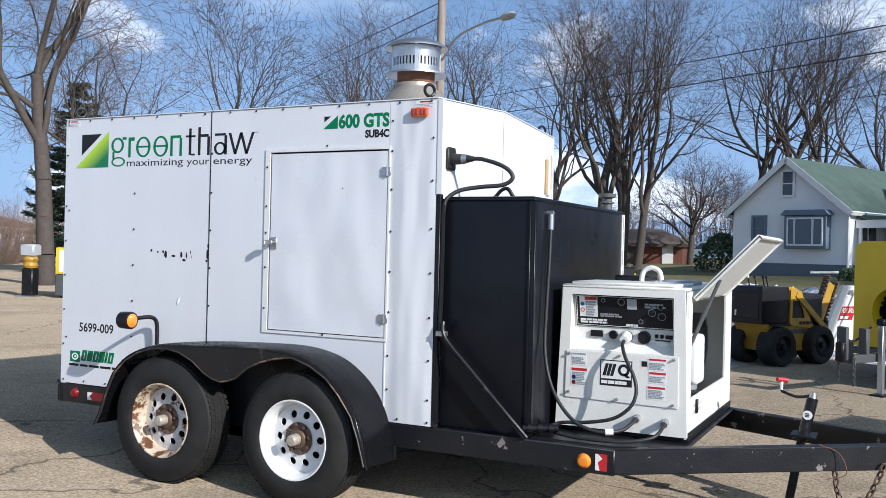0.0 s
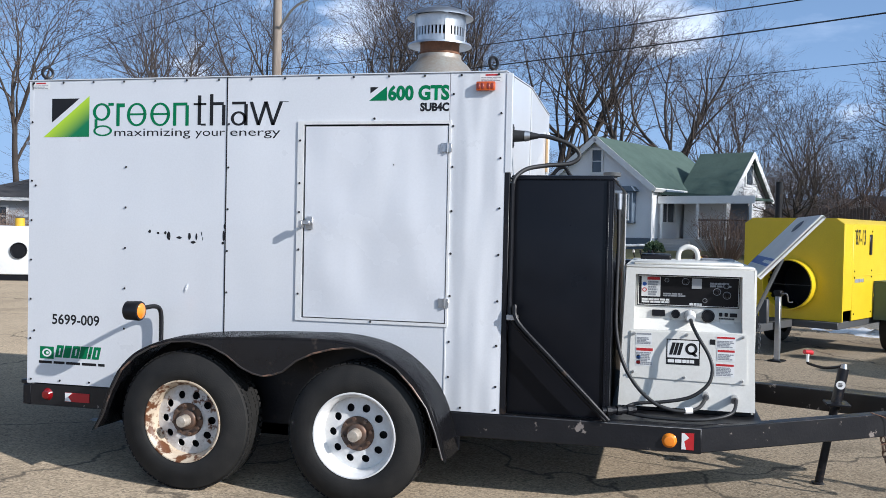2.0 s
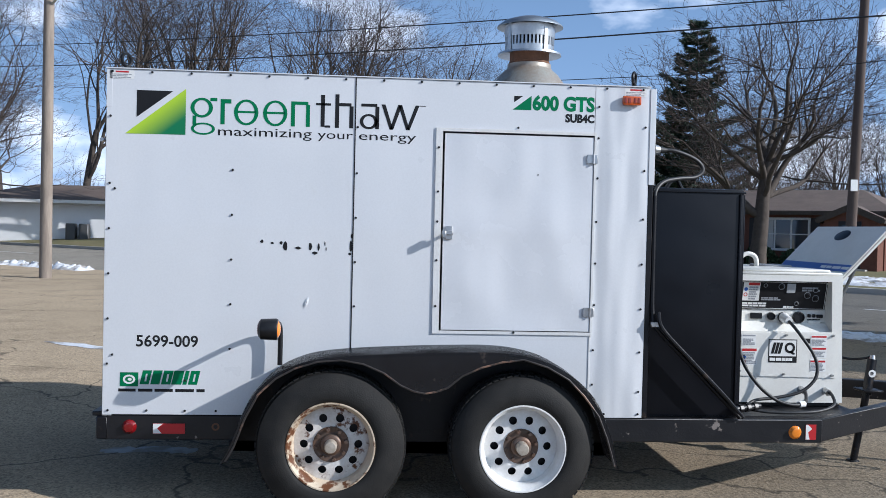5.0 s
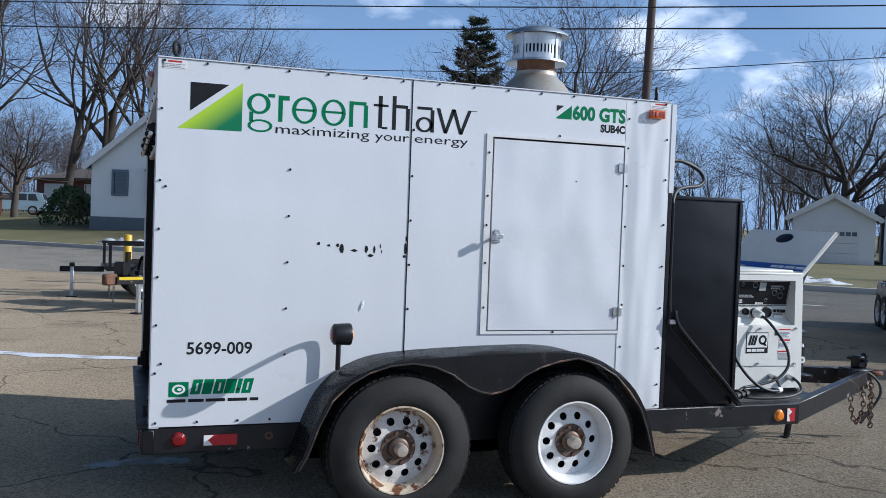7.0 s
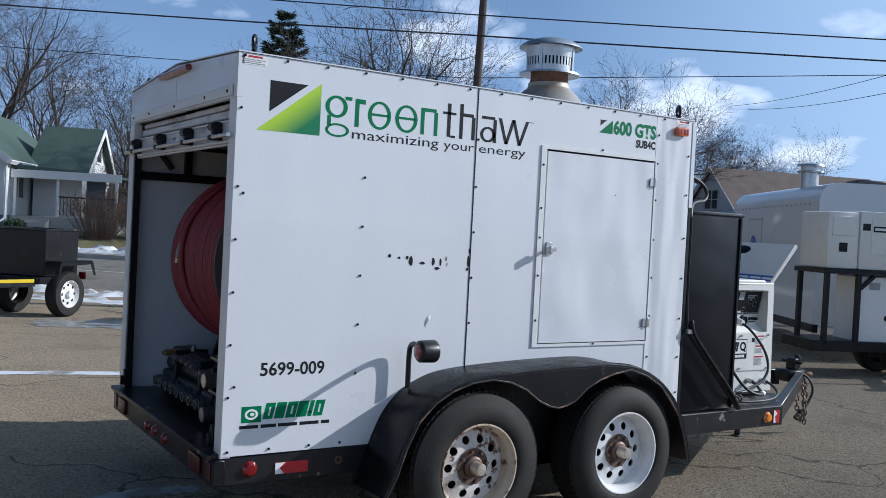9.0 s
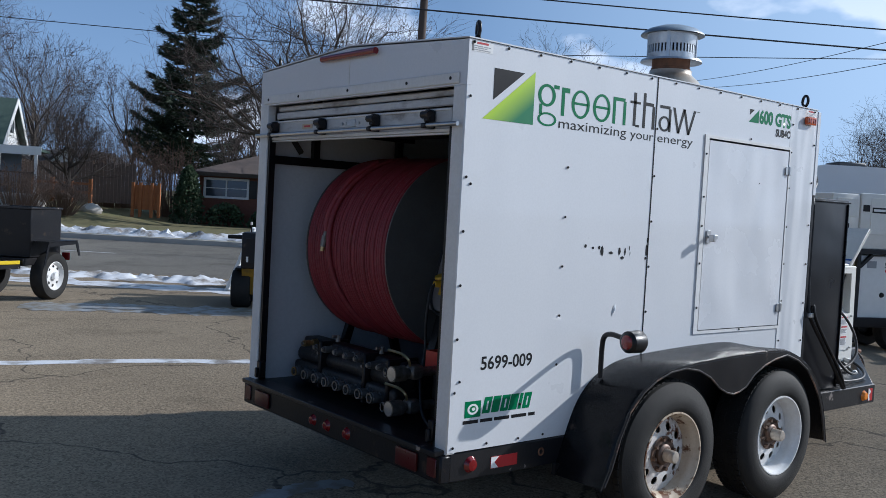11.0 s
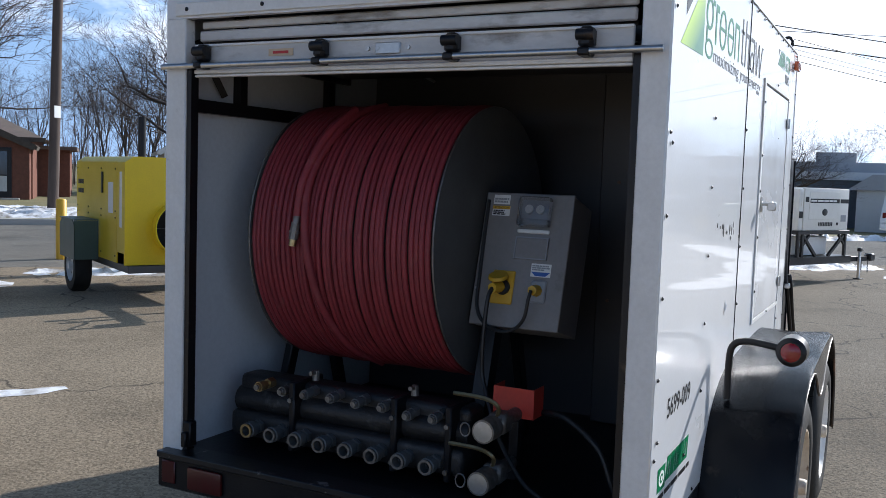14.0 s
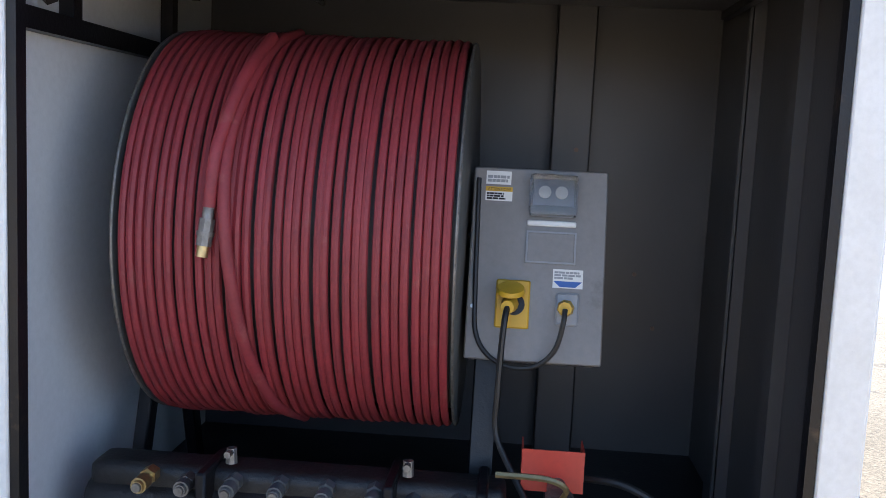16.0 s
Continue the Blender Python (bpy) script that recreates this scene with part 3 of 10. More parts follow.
part("roof", b, WHITE, trailer, smooth=False)
# white front sheet above the tank laps the corner
part("corner_trim", box(L + 0.0005, L + 0.036, -0.002, 0.028, 1.82, TOP - 0.006, 0.002), WHITE, trailer)
part("front_seam_strip", box(L + 0.001, L + 0.005, 0.97, 0.985, 1.83, TOP + 0.05), TRIM, trailer)
for y0, z0, z1 in ((1.78, 1.94, 2.20), (1.86, 1.98, 2.24)):
    part("bare_edge", box(L, L + 0.014, y0, y0 + 0.03, z0, z1, 0.002), CORE, trailer, "bare tan panel edge")
part("vent_louvre", box(L, L + 0.02, 1.815, 1.855, 1.93, 2.24, 0.003), TRIM, trailer, "white louvre strip")
part("belly_seam", box(S2 - 0.004, S2 + 0.004, -0.0015, 0.002, BOT, DZ0 - 0.03), TRIM, trailer)

# access door
door = part("door", plate(rect(DX0, DX1, DZ0, DZ1), depth=0.02, m=on_y(0.018)), DOORWHITE, trailer, "dented white access door, closed")
b = bm_new()
plate(rect(1.822, 2.745, 0.943, 2.112), [rect(DX0 - 0.012, DX1 + 0.005, DZ0 - 0.006, DZ1 + 0.011)], depth=0.007, m=on_y(0.0015), bm=b)
part("door_frame", b, TRIM, door)
for z in (1.958, 1.078):
    b = box(2.69, 2.752, -0.012, -0.0055, z - 0.026, z + 0.026, 0.002)
    rod((2.728, -0.013, z - 0.028), (2.728, -0.013, z + 0.028), 0.006, seg=8, bm=b)
    part("hinge", b, STEEL, door, "steel butt hinge")
b = box(1.885, 1.925, -0.012, -0.005, 1.48, 1.555, 0.002)
rod((1.905, -0.005, 1.52), (1.905, -0.05, 1.52), 0.009, seg=10, bm=b)
box(1.87, 1.925, -0.062, -0.046, 1.505, 1.532, 0.004, bm=b)
box(1.862, 1.885, -0.078, -0.04, 1.49, 1.53, 0.004, bm=b)
part("handle", b, STEEL, door, "bright steel paddle handle")

# print on the side: y just proud of the sheet
VY = on_y(0.0014)


def vinyl(name, b, material, label="", y=None):
    return part(name, place(b, VY if y is None else on_y(y)), material, trailer, label, smooth=False)


def flat(outline, bm=None, holes=()):
    return plate(outline, holes, depth=0.0004, bm=bm)


vinyl("logo_emblem", flat([(0.161, 2.117), (0.161, 2.266), (0.357, 2.266)]), INKBLACK, "black emblem corner")
# green field shading to lime along its slope
LIME = mat("lime_vinyl", (0.32, 0.55, 0.02), 0.35, alt=(0.2, 0.45, 0.02), scale=5, amount=0.4, bump=0.0)
ng, lg = LIME.node_tree.nodes, LIME.node_tree.links
gtc, gdot, grp = ng.new("ShaderNodeTexCoord"), ng.new("ShaderNodeVectorMath"), ng.new("ShaderNodeValToRGB")
gdot.operation = "DOT_PRODUCT"
gdot.inputs[1].default_value = (0.615, 0.0, -0.788)
lg.new(gtc.outputs["Object"], gdot.inputs[0])
goff = ng.new("ShaderNodeMapRange")
goff.inputs["From Min"].default_value, goff.inputs["From Max"].default_value = 0.615 * 0.1 - 0.788 * 2.024 - 0.002, 0.615 * 0.42 - 0.788 * 2.06
lg.new(gdot.outputs["Value"], goff.inputs["Value"])
lg.new(goff.outputs["Result"], grp.inputs["Fac"])
for e, (p_, c_) in zip((grp.color_ramp.elements[0], grp.color_ramp.elements[1]), ((0.08, (0.42, 0.62, 0.02, 1)), (0.72, (0.006, 0.17, 0.06, 1)))):
    e.position, e.color = p_, c_
lg.new(grp.outputs["Color"], ng["Principled BSDF"].inputs["Base Color"])
vinyl("logo_emblem", flat([(0.1, 2.025), (0.427, 2.027), (0.427, 2.281)]), LIME, "lime to green emblem field")
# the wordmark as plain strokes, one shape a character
ZB, ZX, ZA = 2.092, 2.232, 2.274


def annulus(x0, x1, z0, z1, t, bm):
    cx, cz = (x0 + x1) / 2, (z0 + z1) / 2
    flat(ring(cx, cz, (x1 - x0) / 2, (z1 - z0) / 2, 20), bm, [ring(cx, cz, (x1 - x0) / 2 - t, (z1 - z0) / 2 - t * 0.6, 20)])


def glyph(*pieces):
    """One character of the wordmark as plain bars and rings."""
    b = bm_new()
    for q in pieces:
        if len(q) == 5:
            annulus(*q, b)
        elif isinstance(q[0], tuple):
            flat(list(q), b)
        else:
            flat(rect(*q), b)
    return b


GREENS = [glyph((0.452, 0.575, 2.125, 2.235, 0.022), (0.456, 0.588, 2.03, 2.098, 0.016), (0.465, 0.485, 2.085, 2.135), (0.56, 0.598, 2.218, 2.236)),
          glyph((0.617, 0.64, ZB, ZX), (0.64, 0.675, 2.208, ZX)),
          glyph((0.69, 0.825, ZB - 0.002, ZX + 0.002, 0.021), (0.71, 0.81, 2.158, 2.17)),
          glyph((0.85, 0.985, ZB - 0.002, ZX + 0.002, 0.021), (0.87, 0.97, 2.158, 2.17)),
          glyph((1.005, 1.027, ZB, ZX), (1.088, 1.11, ZB, 2.215), (1.027, 1.10, 2.214, ZX))]
for b in GREENS:
    vinyl("wordmark_shape", b, INKGREEN, "worn green wordmark shape")
wave = []
for x0, x1 in ((1.52, 1.567), (1.614, 1.567), (1.614, 1.66), (1.712, 1.66)):
    wave.append(((x0 - 0.011, ZX), (x0 + 0.011, ZX), (x1 + 0.01, ZB), (x1 - 0.01, ZB)))
BLACKS = [glyph((1.17, 1.192, ZB + 0.004, ZA), (1.142, 1.226, 2.215, 2.228), (1.192, 1.224, ZB, ZB + 0.012)),
          glyph((1.25, 1.272, ZB, ZA + 0.006), (1.33, 1.352, ZB, 2.215), (1.272, 1.34, 2.214, ZX)),
          glyph((1.475, 1.497, ZB, 2.218), (1.395, 1.485, 2.217, ZX + 0.001), (1.388, 1.49, ZB - 0.002, 2.176, 0.02)),
          glyph(*wave), glyph((1.722, 1.758, 2.228, 2.231))]
for b in BLACKS:
    vinyl("wordmark_shape", b, INKBLACK, "worn black wordmark shape")
for word, x0, x1, z0, z1 in (("maximizing", 0.605, 1.122, 2.014, 2.076), ("your", 1.155, 1.352, 2.014, 2.061), ("energy", 1.385, 1.708, 2.014, 2.061)):
    vinyl("slogan_word", text_mesh(word, x0, x1, z0, z1), INKBLACK, "small black slogan lettering", y=0.0012)
vinyl("model_emblem", flat([(2.262, 2.27), (2.262, 2.306), (2.312, 2.306)]), INKBLACK)
vinyl("model_emblem", flat([(2.255, 2.228), (2.362, 2.228), (2.362, 2.31)]), INKGREEN)
vinyl("model_lettering", text_mesh("600 GTS", 2.368, 2.73, 2.226, 2.316, bold=0.045), INKGREEN, "bold green model lettering", y=0.0012)
vinyl("model_lettering", text_mesh("SUB4C", 2.56, 2.73, 2.164, 2.214, bold=0.05), INKBLACK, y=0.0012)
vinyl("fleet_number", text_mesh("5699-009", 0.178, 0.516, 0.845, 0.912, bold=0.018), INKBLACK, "black stencilled fleet number", y=0.0012)
b = flat(rect(0.093, 0.193, 0.624, 0.702))
vinyl("maker_emblem", b, INKGREEN)
b = bm_new()
flat(ring(0.143, 0.663, 0.034, 0.026), b, [ring(0.143, 0.663, 0.022, 0.016)])
flat(ring(0.147, 0.663, 0.011, 0.008), b)
vinyl("emblem_ring", b, INKWHITE, y=0.0007)
b = bm_new()
for i, (w, k) in enumerate(((0.05, 2), (0.05, 1), (0.052, 2), (0.055, 1), (0.022, 0), (0.05, 2))):
    x = 0.2 + sum((0.058, 0.058, 0.056, 0.062, 0.03)[:i])
    sl = 0.018
    q = [(x, 0.636), (x + w, 0.636), (x + w + sl, 0.714), (x + sl, 0.714)]
    flat(q, b, [[(x + w * 0.42 + sl * 0.3, 0.652), (x + w * 0.62 + sl * 0.3, 0.652), (x + w * 0.62 + sl * 0.75, 0.695), (x + w * 0.42 + sl * 0.75, 0.695)]] if k == 2 else ())
vinyl("maker_wordmark", b, INKGREEN, "slanted green maker wordmark")
vinyl("maker_line", bars(0.085, 0.6, 0.592, 0.614, 1, 3, depth=0.0004), INKBLACK)
# remains of an older, scraped-off fleet number
rnd = random.Random(5)
b = bm_new()
for x, z, w, h in ((0.848, 1.435, 0.018, 0.02), (0.905, 1.43, 0.02, 0.015), (0.975, 1.39, 0.026, 0.055), (0.955, 1.43, 0.02, 0.02), (1.04, 1.405, 0.04, 0.015), (1.117, 1.395, 0.02, 0.05), (1.135, 1.378, 0.035, 0.018),
                   (1.165, 1.40, 0.014, 0.04), (1.205, 1.425, 0.006, 0.03), (1.213, 1.40, 0.005, 0.02), (1.345, 1.40, 0.018, 0.06), (1.352, 1.47, 0.012, 0.03), (1.338, 1.375, 0.02, 0.02)):
    flat([(x + w * (0.5 + 0.5 * math.cos(a) * (0.7 + 0.5 * rnd.random())), z + h * (0.5 + 0.5 * math.sin(a) * (0.7 + 0.5 * rnd.random()))) for a in [k * math.pi / 4 for k in range(8)]], b)
vinyl("old_lettering", b, INKBLACK, "scraped remains of black lettering", y=0.0012)["kind"] = "stuff"
for x0 in (0.015, 2.905):
    st = vinyl("warning_sticker", flat(rect(x0, x0 + 0.13, 2.325, 2.372)), INKWHITE, "small white and red warning sticker")
    part("sticker_band", place(flat(rect(x0 + 0.03, x0 + 0.10, 2.359, 2.368)), on_y(0.0007)), INKRED, st)
    part("sticker_print", place(bars(x0 + 0.006, x0 + 0.124, 2.328, 2.353, 3, 4, fill=0.5, depth=0.0003), on_y(0.0007)), INKGREY, st)

# screws round the sheets
screw_me = bpy.data.meshes.new("screw")
b = lathe([(0.0, 0.006), (0.004, 0.006), (0.0065, 0.003), (0.0085, 0.0025), (0.0085, 0.0)], 8, on_y(0) @ Matrix.Identity(4))
b.to_mesh(screw_me)
b.free()
shade(screw_me, True)
screws = [(x, TOP - 0.012) for x in [0.03 + 0.213 * i for i in range(15)]] + [(x, BOT + 0.022) for x in (0.03, 0.24, 0.45, 0.62, 2.83, 3.03)]
for x, zs in ((0.022, (2.12, 1.75, 1.5, 1.25, 1.0, 0.75)), (0.69, (1.84, 1.59, 1.34, 1.09, 0.84)), (S1 + 0.014, (2.1, 1.84, 1.59, 1.34, 1.09)), (1.838, (2.0, 1.75, 1.58, 1.36, 1.1)),
              (S2 + 0.022, (2.26, 2.08, 1.85, 1.6, 1.36, 1.12, 0.86, 0.66)), (3.03, (2.15, 1.9, 1.62, 1.36, 1.1, 0.85, 0.62)), (0.45, (0.66,)), (0.05, (1.72, 0.8)), (2.29, (2.125, 0.955))):
    screws += [(x, z) for z in zs]
for x, z in screws:
    o = part("screw", screw_me, BLACK, trailer)
    o.matrix_basis = Matrix.Translation((x, -0.0005 if not (1.82 < x < 2.75 and 0.94 < z < 2.12) else -0.006, z)) @ Matrix.Diagonal((0.8, 0.9, 0.8, 1))
b = lathe([(0.0, 0.001), (0.005, 0.004), (0.010, 0.005), (0.018, 0.0015), (0.034, 0.0)], 16, Matrix.Translation((1.111, 0.0, 1.106)) @ Matrix.Rotation(0.35, 4, "Y") @ FACE_Y @ Matrix.Diagonal((0.35, 1.0, 1, 1)))
part("puncture_dent", b, WHITE, trailer, "small ragged dent in the sheet")
part("door_puncture", rod((2.41, 0, 1.86), (2.41, -0.004, 1.86), 0.005, 0.003, 8), BLACK, door)

# lifting eyes
for x, y in ((0.09, 0.05), (2.97, 0.05), (0.09, W - 0.05), (2.97, W - 0.05)):
    z = crown(y) + 0.006
    b = sweep([(x + 0.034 * math.cos(a) * 0.5, y + 0.034 * math.cos(a) * 0.86, z + 0.05 + 0.034 * math.sin(a)) for a in [2 * math.pi * k / 18 for k in range(18)]], 0.0095, 8, closed=True)
    rod((x, y, z - 0.005), (x, y, z + 0.02), 0.014, seg=10, bm=b)
    rod((x, y, z - 0.002), (x, y, z + 0.005), 0.03, seg=12, bm=b)
    part("lifting_eye", b, BLACK, trailer, "black forged lifting eye bolt")

# side marker
b = box(2.887, 2.995, -0.028, -0.002, 2.273, 2.325, 0.008, segs=2)
MARKER = mat("red_amber_lens", (0.62, 0.11, 0.015), 0.14, alt=(0.45, 0.06, 0.01), scale=60, amount=0.6, bump=0.0, coat=0.5)
mk = part("marker_lamp", b, MARKER, trailer, "amber side marker lamp with dark ribs")
LENSDARK = mat("dark_amber_lens", (0.30, 0.035, 0.012), 0.15, alt=(0.2, 0.02, 0.01), scale=40, amount=0.5, bump=0.0, coat=0.5)
for x in (2.903, 2.925, 2.957, 2.979):
    part("lens_rib", box(x - 0.007, x + 0.007, -0.0305, -0.027, 2.283, 2.315, 0.002), LENSDARK, mk)

# exhaust stack
SX, SY = 2.475, 0.78
zr = crown(SY)
stack = part("exhaust_stack", lathe([(0.30, zr - 0.03), (0.285, zr + 0.0), (0.27, zr + 0.02), (0.19, zr + 0.13), (0.15, zr + 0.165), (0.142, zr + 0.18), (0.142, zr + 0.20), (0.13, zr + 0.2)], 40, Matrix.Translation((SX, SY, 0))), CONE, trailer, "weathered steel flue cone")
part("flue_pipe", lathe([(0.128, zr + 0.17), (0.128, zr + 0.20), (0.133, zr + 0.205), (0.133, zr + 0.215), (0.128, zr + 0.22), (0.128, zr + 0.28), (0.133, zr + 0.285), (0.133, zr + 0.295), (0.128, zr + 0.30), (0.128, zr + 0.33)], 36, Matrix.Translation((SX, SY, 0))), RUST, stack, "rust-stained flue pipe")
Z0 = zr + 0.275
part("storm_collar", lathe([(0.129, Z0), (0.205, Z0 - 0.005), (0.208, Z0 - 0.018), (0.203, Z0 - 0.018), (0.129, Z0 + 0.0)], 36, Matrix.Translation((SX, SY, 0)), closed=True), ZINC, stack)
b = lathe([(0.158, Z0 + 0.0), (0.16, Z0 + 0.035), (0.16, Z0 + 0.04), (0.15, Z0 + 0.04), (0.15, Z0)], 36, Matrix.Translation((SX, SY, 0)), closed=True)
lathe([(0.162, Z0 + 0.095), (0.168, Z0 + 0.17), (0.158, Z0 + 0.17), (0.152, Z0 + 0.095)], 36, Matrix.Translation((SX, SY, 0)), closed=True, bm=b)
for k in range(40):
    a = 2 * math.pi * k / 40
    place_m = Matrix.Translation((SX, SY, 0)) @ Matrix.Rotation(a, 4, "Z")
    join(b, place(box(0.15, 0.16, -0.0065, 0.0065, Z0 + 0.03, Z0 + 0.10), place_m))
part("slotted_band", b, ZINC, stack, "slotted galvanised cap band", kind="stuff")
part("cap_core", lathe([(0.12, Z0 - 0.01), (0.12, Z0 + 0.18)], 24, Matrix.Translation((SX, SY, 0))), BLACK, stack)
part("rain_cap", lathe([(0.0, Z0 + 0.235), (0.10, Z0 + 0.228), (0.17, Z0 + 0.205), (0.212, Z0 + 0.175), (0.216, Z0 + 0.165), (0.208, Z0 + 0.166), (0.16, Z0 + 0.185), (0.0, Z0 + 0.2)], 40, Matrix.Translation((SX, SY, 0))), ZINC, stack, "domed galvanised rain cap")
for k in range(4):
    a = k * math.pi / 2 + 0.5
    part("cap_strap", place(box(0.162, 0.168, -0.012, 0.012, Z0 - 0.0, Z0 + 0.185), Matrix.Translation((SX, SY, 0)) @ Matrix.Rotation(a, 4, "Z")), ZINC, stack)

# rear frame: jambs, header, rolled-up door
JZ = 2.20
for y0, y1 in ((0.0, 0.095), (W - 0.10, W)):
    part("rear_jamb", box(-0.004, 0.05, y0 + (0.005 if y0 < 0.5 else 0.001), y1 - 0.001, BOT - 0.01, JZ - 0.03, 0.004), TRIM, trailer, "scuffed white rear corner post")
    yi = y1 if y0 < 0.5 else y0
    part("door_track", box(0.004, 0.045, min(yi, yi + (0.022 if y0 < 0.5 else -0.022)), max(yi, yi + (0.022 if y0 < 0.5 else -0.022)), BOT, 1.99), BLACK, trailer, "black roll-door track")
part("header", plate([(-y, z) for y, z in ((0.001, JZ - 0.03), (W - 0.001, JZ - 0.03), (W - 0.001, TOP - 0.004), (W / 2, TOP + 0.054), (0.001, TOP - 0.004))], depth=0.03, m=Matrix.Translation((0.028, 0, 0)) @ FACE_X), WHITE, trailer)
part("header_seam", box(-0.0045, 0.0, W / 2 - 0.003, W / 2 + 0.003, JZ + 0.02, TOP + 0.05), TRIM, trailer)
part("lintel_strip", box(-0.012, -0.003, 0.05, W - 0.05, JZ - 0.022, JZ + 0.028, 0.003), TRIM, trailer, "white aluminium lintel angle")
for y in (0.11, 0.45, 0.98, 1.5, 1.86):
    o = part("screw", screw_me, BLACK, trailer)
    o.matrix_basis = Matrix.Translation((-0.012, y, JZ + 0.003)) @ Matrix.Rotation(-math.pi / 2, 4, "Z")
bl = sweep([(-0.02, 0.98 - 0.26, TOP + 0.012), (-0.02, 0.98 + 0.26, TOP + 0.012)], 0.018, 10)
part("brake_light_bar", bl, LENSRED, trailer, "red high-level brake light bar")
PALLETTAG = mat("tan_tag_print", (0.55, 0.42, 0.28), 0.5, alt=(0.45, 0.33, 0.2), scale=40, amount=0.5, bump=0.0)
# rolled slats showing under the header
SLAT = mat("grimy_slat_paint", (0.60, 0.60, 0.59), 0.42, alt=(0.42, 0.41, 0.40), scale=5, amount=0.6, bump=0.02, stain=(0.16, 0.14, 0.12), stain_at=(0.56, 0.74), stain_scale=9, stretch=(1, 0.35, 1))
roll = part("roll_up_door", box(0.02, 0.036, 0.122, W - 0.127, 1.957, 2.074, 0.005), SLAT, trailer, "rolled-up white slatted door, edge showing")
for z0, z1, xo in ((2.135, 2.166, 0.052), (2.086, 2.128, 0.04)):
    part("door_slat", box(xo, xo + 0.016, 0.122, W - 0.127, z0, z1, 0.006), SLAT, roll)
part("bottom_seal", box(0.016, 0.04, 0.122, W - 0.127, 1.948, 1.957, 0.002), TRIM, roll)
part("panel_lip", box(0.012, 0.02, 0.122, W - 0.127, 2.062, 2.072, 0.002), TRIM, roll)
part("panel_lip", box(0.012, 0.02, 0.122, W - 0.127, 1.96, 1.975, 0.002), TRIM, roll)
# raised sections, added flat on tracks under the roof to shade the reel top
for k in range(3):
    # the dark tone puts ceiling shade into a face that is likely pale
    part("raised_section", box(0.09 + 0.33 * k, 0.41 + 0.33 * k, 0.13, W - 0.13, 2.055 + 0.02 * (k == 0), 2.075 + 0.02 * (k == 0), 0.004), INTDARK, roll, "added raised door section, ceiling shade in its dark colour")
# tracks added to carry these sections
for y in (0.115, W - 0.14):
    part("ceiling_track", box(0.09, 1.1, y, y + 0.025, 2.03, 2.08), BLACK, roll, "black overhead door track")
part("lock_plate", box(0.014, 0.02, 0.93, 1.03, 2.01, 2.05, 0.003), STEEL, roll)
for y in (0.9, 0.94, 1.02, 1.06):
    part("bolt", rod((0.02, y, 2.03), (0.012, y, 2.03), 0.008, seg=8), STEEL, roll)
part("maker_tag", box(0.017, 0.02, 1.38, 1.49, 2.018, 2.044), PALLETTAG, roll, "small tan maker tag")
part("tag_print", box(0.0165, 0.017, 1.40, 1.47, 2.026, 2.036), INKRED, roll)
part("slide_bar", rod((-0.03, 0.02, 1.99), (-0.03, 1.965, 1.985), 0.011, seg=10), STEEL, roll, "long bright lock bar")
for y in (0.26, 0.72, 1.24, 1.78):
    b = box(-0.045, 0.02, y - 0.018, y + 0.022, 1.975, 2.0, 0.006)
    box(-0.03, 0.02, y - 0.024, y + 0.026, 2.0, 2.066, 0.012, bm=b)
    rod((-0.028, y - 0.028, 2.04), (-0.028, y + 0.028, 2.04), 0.018, seg=10, bm=b)
    part("bar_clamp", b, BLACK, roll, "black bar clamp")
for y in (0.125, W - 0.13):
    b = box(-0.012, 0.03, y - 0.02, y + 0.02, 0.5, 0.6, 0.005)
    box(-0.03, -0.01, y - 0.012, y + 0.012, 0.5, 0.56, 0.004, bm=b)
    part("door_latch", b, BLACK, trailer)

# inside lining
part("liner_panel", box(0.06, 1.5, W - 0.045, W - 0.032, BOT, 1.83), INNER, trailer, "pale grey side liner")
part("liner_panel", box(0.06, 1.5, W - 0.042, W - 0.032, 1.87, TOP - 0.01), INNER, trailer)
part("wall_rail", box(0.06, 1.5, W - 0.085, W - 0.046, 1.82, 1.872), BLACK, trailer)
for x in (0.34, 1.0):
    part("wall_stud", box(x, x + 0.045, W - 0.085, W - 0.046, 1.872, TOP - 0.02), BLACK, trailer)
part("wall_brace", rod((0.1, W - 0.066, 2.1), (0.26, W - 0.066, 1.9), 0.02, seg=4), BLACK, trailer)
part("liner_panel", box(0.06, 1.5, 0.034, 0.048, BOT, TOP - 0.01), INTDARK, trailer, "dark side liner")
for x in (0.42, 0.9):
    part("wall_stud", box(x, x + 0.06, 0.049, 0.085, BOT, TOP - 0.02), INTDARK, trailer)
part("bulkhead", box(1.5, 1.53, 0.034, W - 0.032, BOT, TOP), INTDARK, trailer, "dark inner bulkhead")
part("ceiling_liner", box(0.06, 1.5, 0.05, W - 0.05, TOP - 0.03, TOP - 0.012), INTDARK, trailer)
part("ceiling_hook", rod((1.25, 1.535, 2.10), (1.25, 1.447, 2.057), 0.007, seg=8), STEEL, trailer, "bright steel hook under the roof")

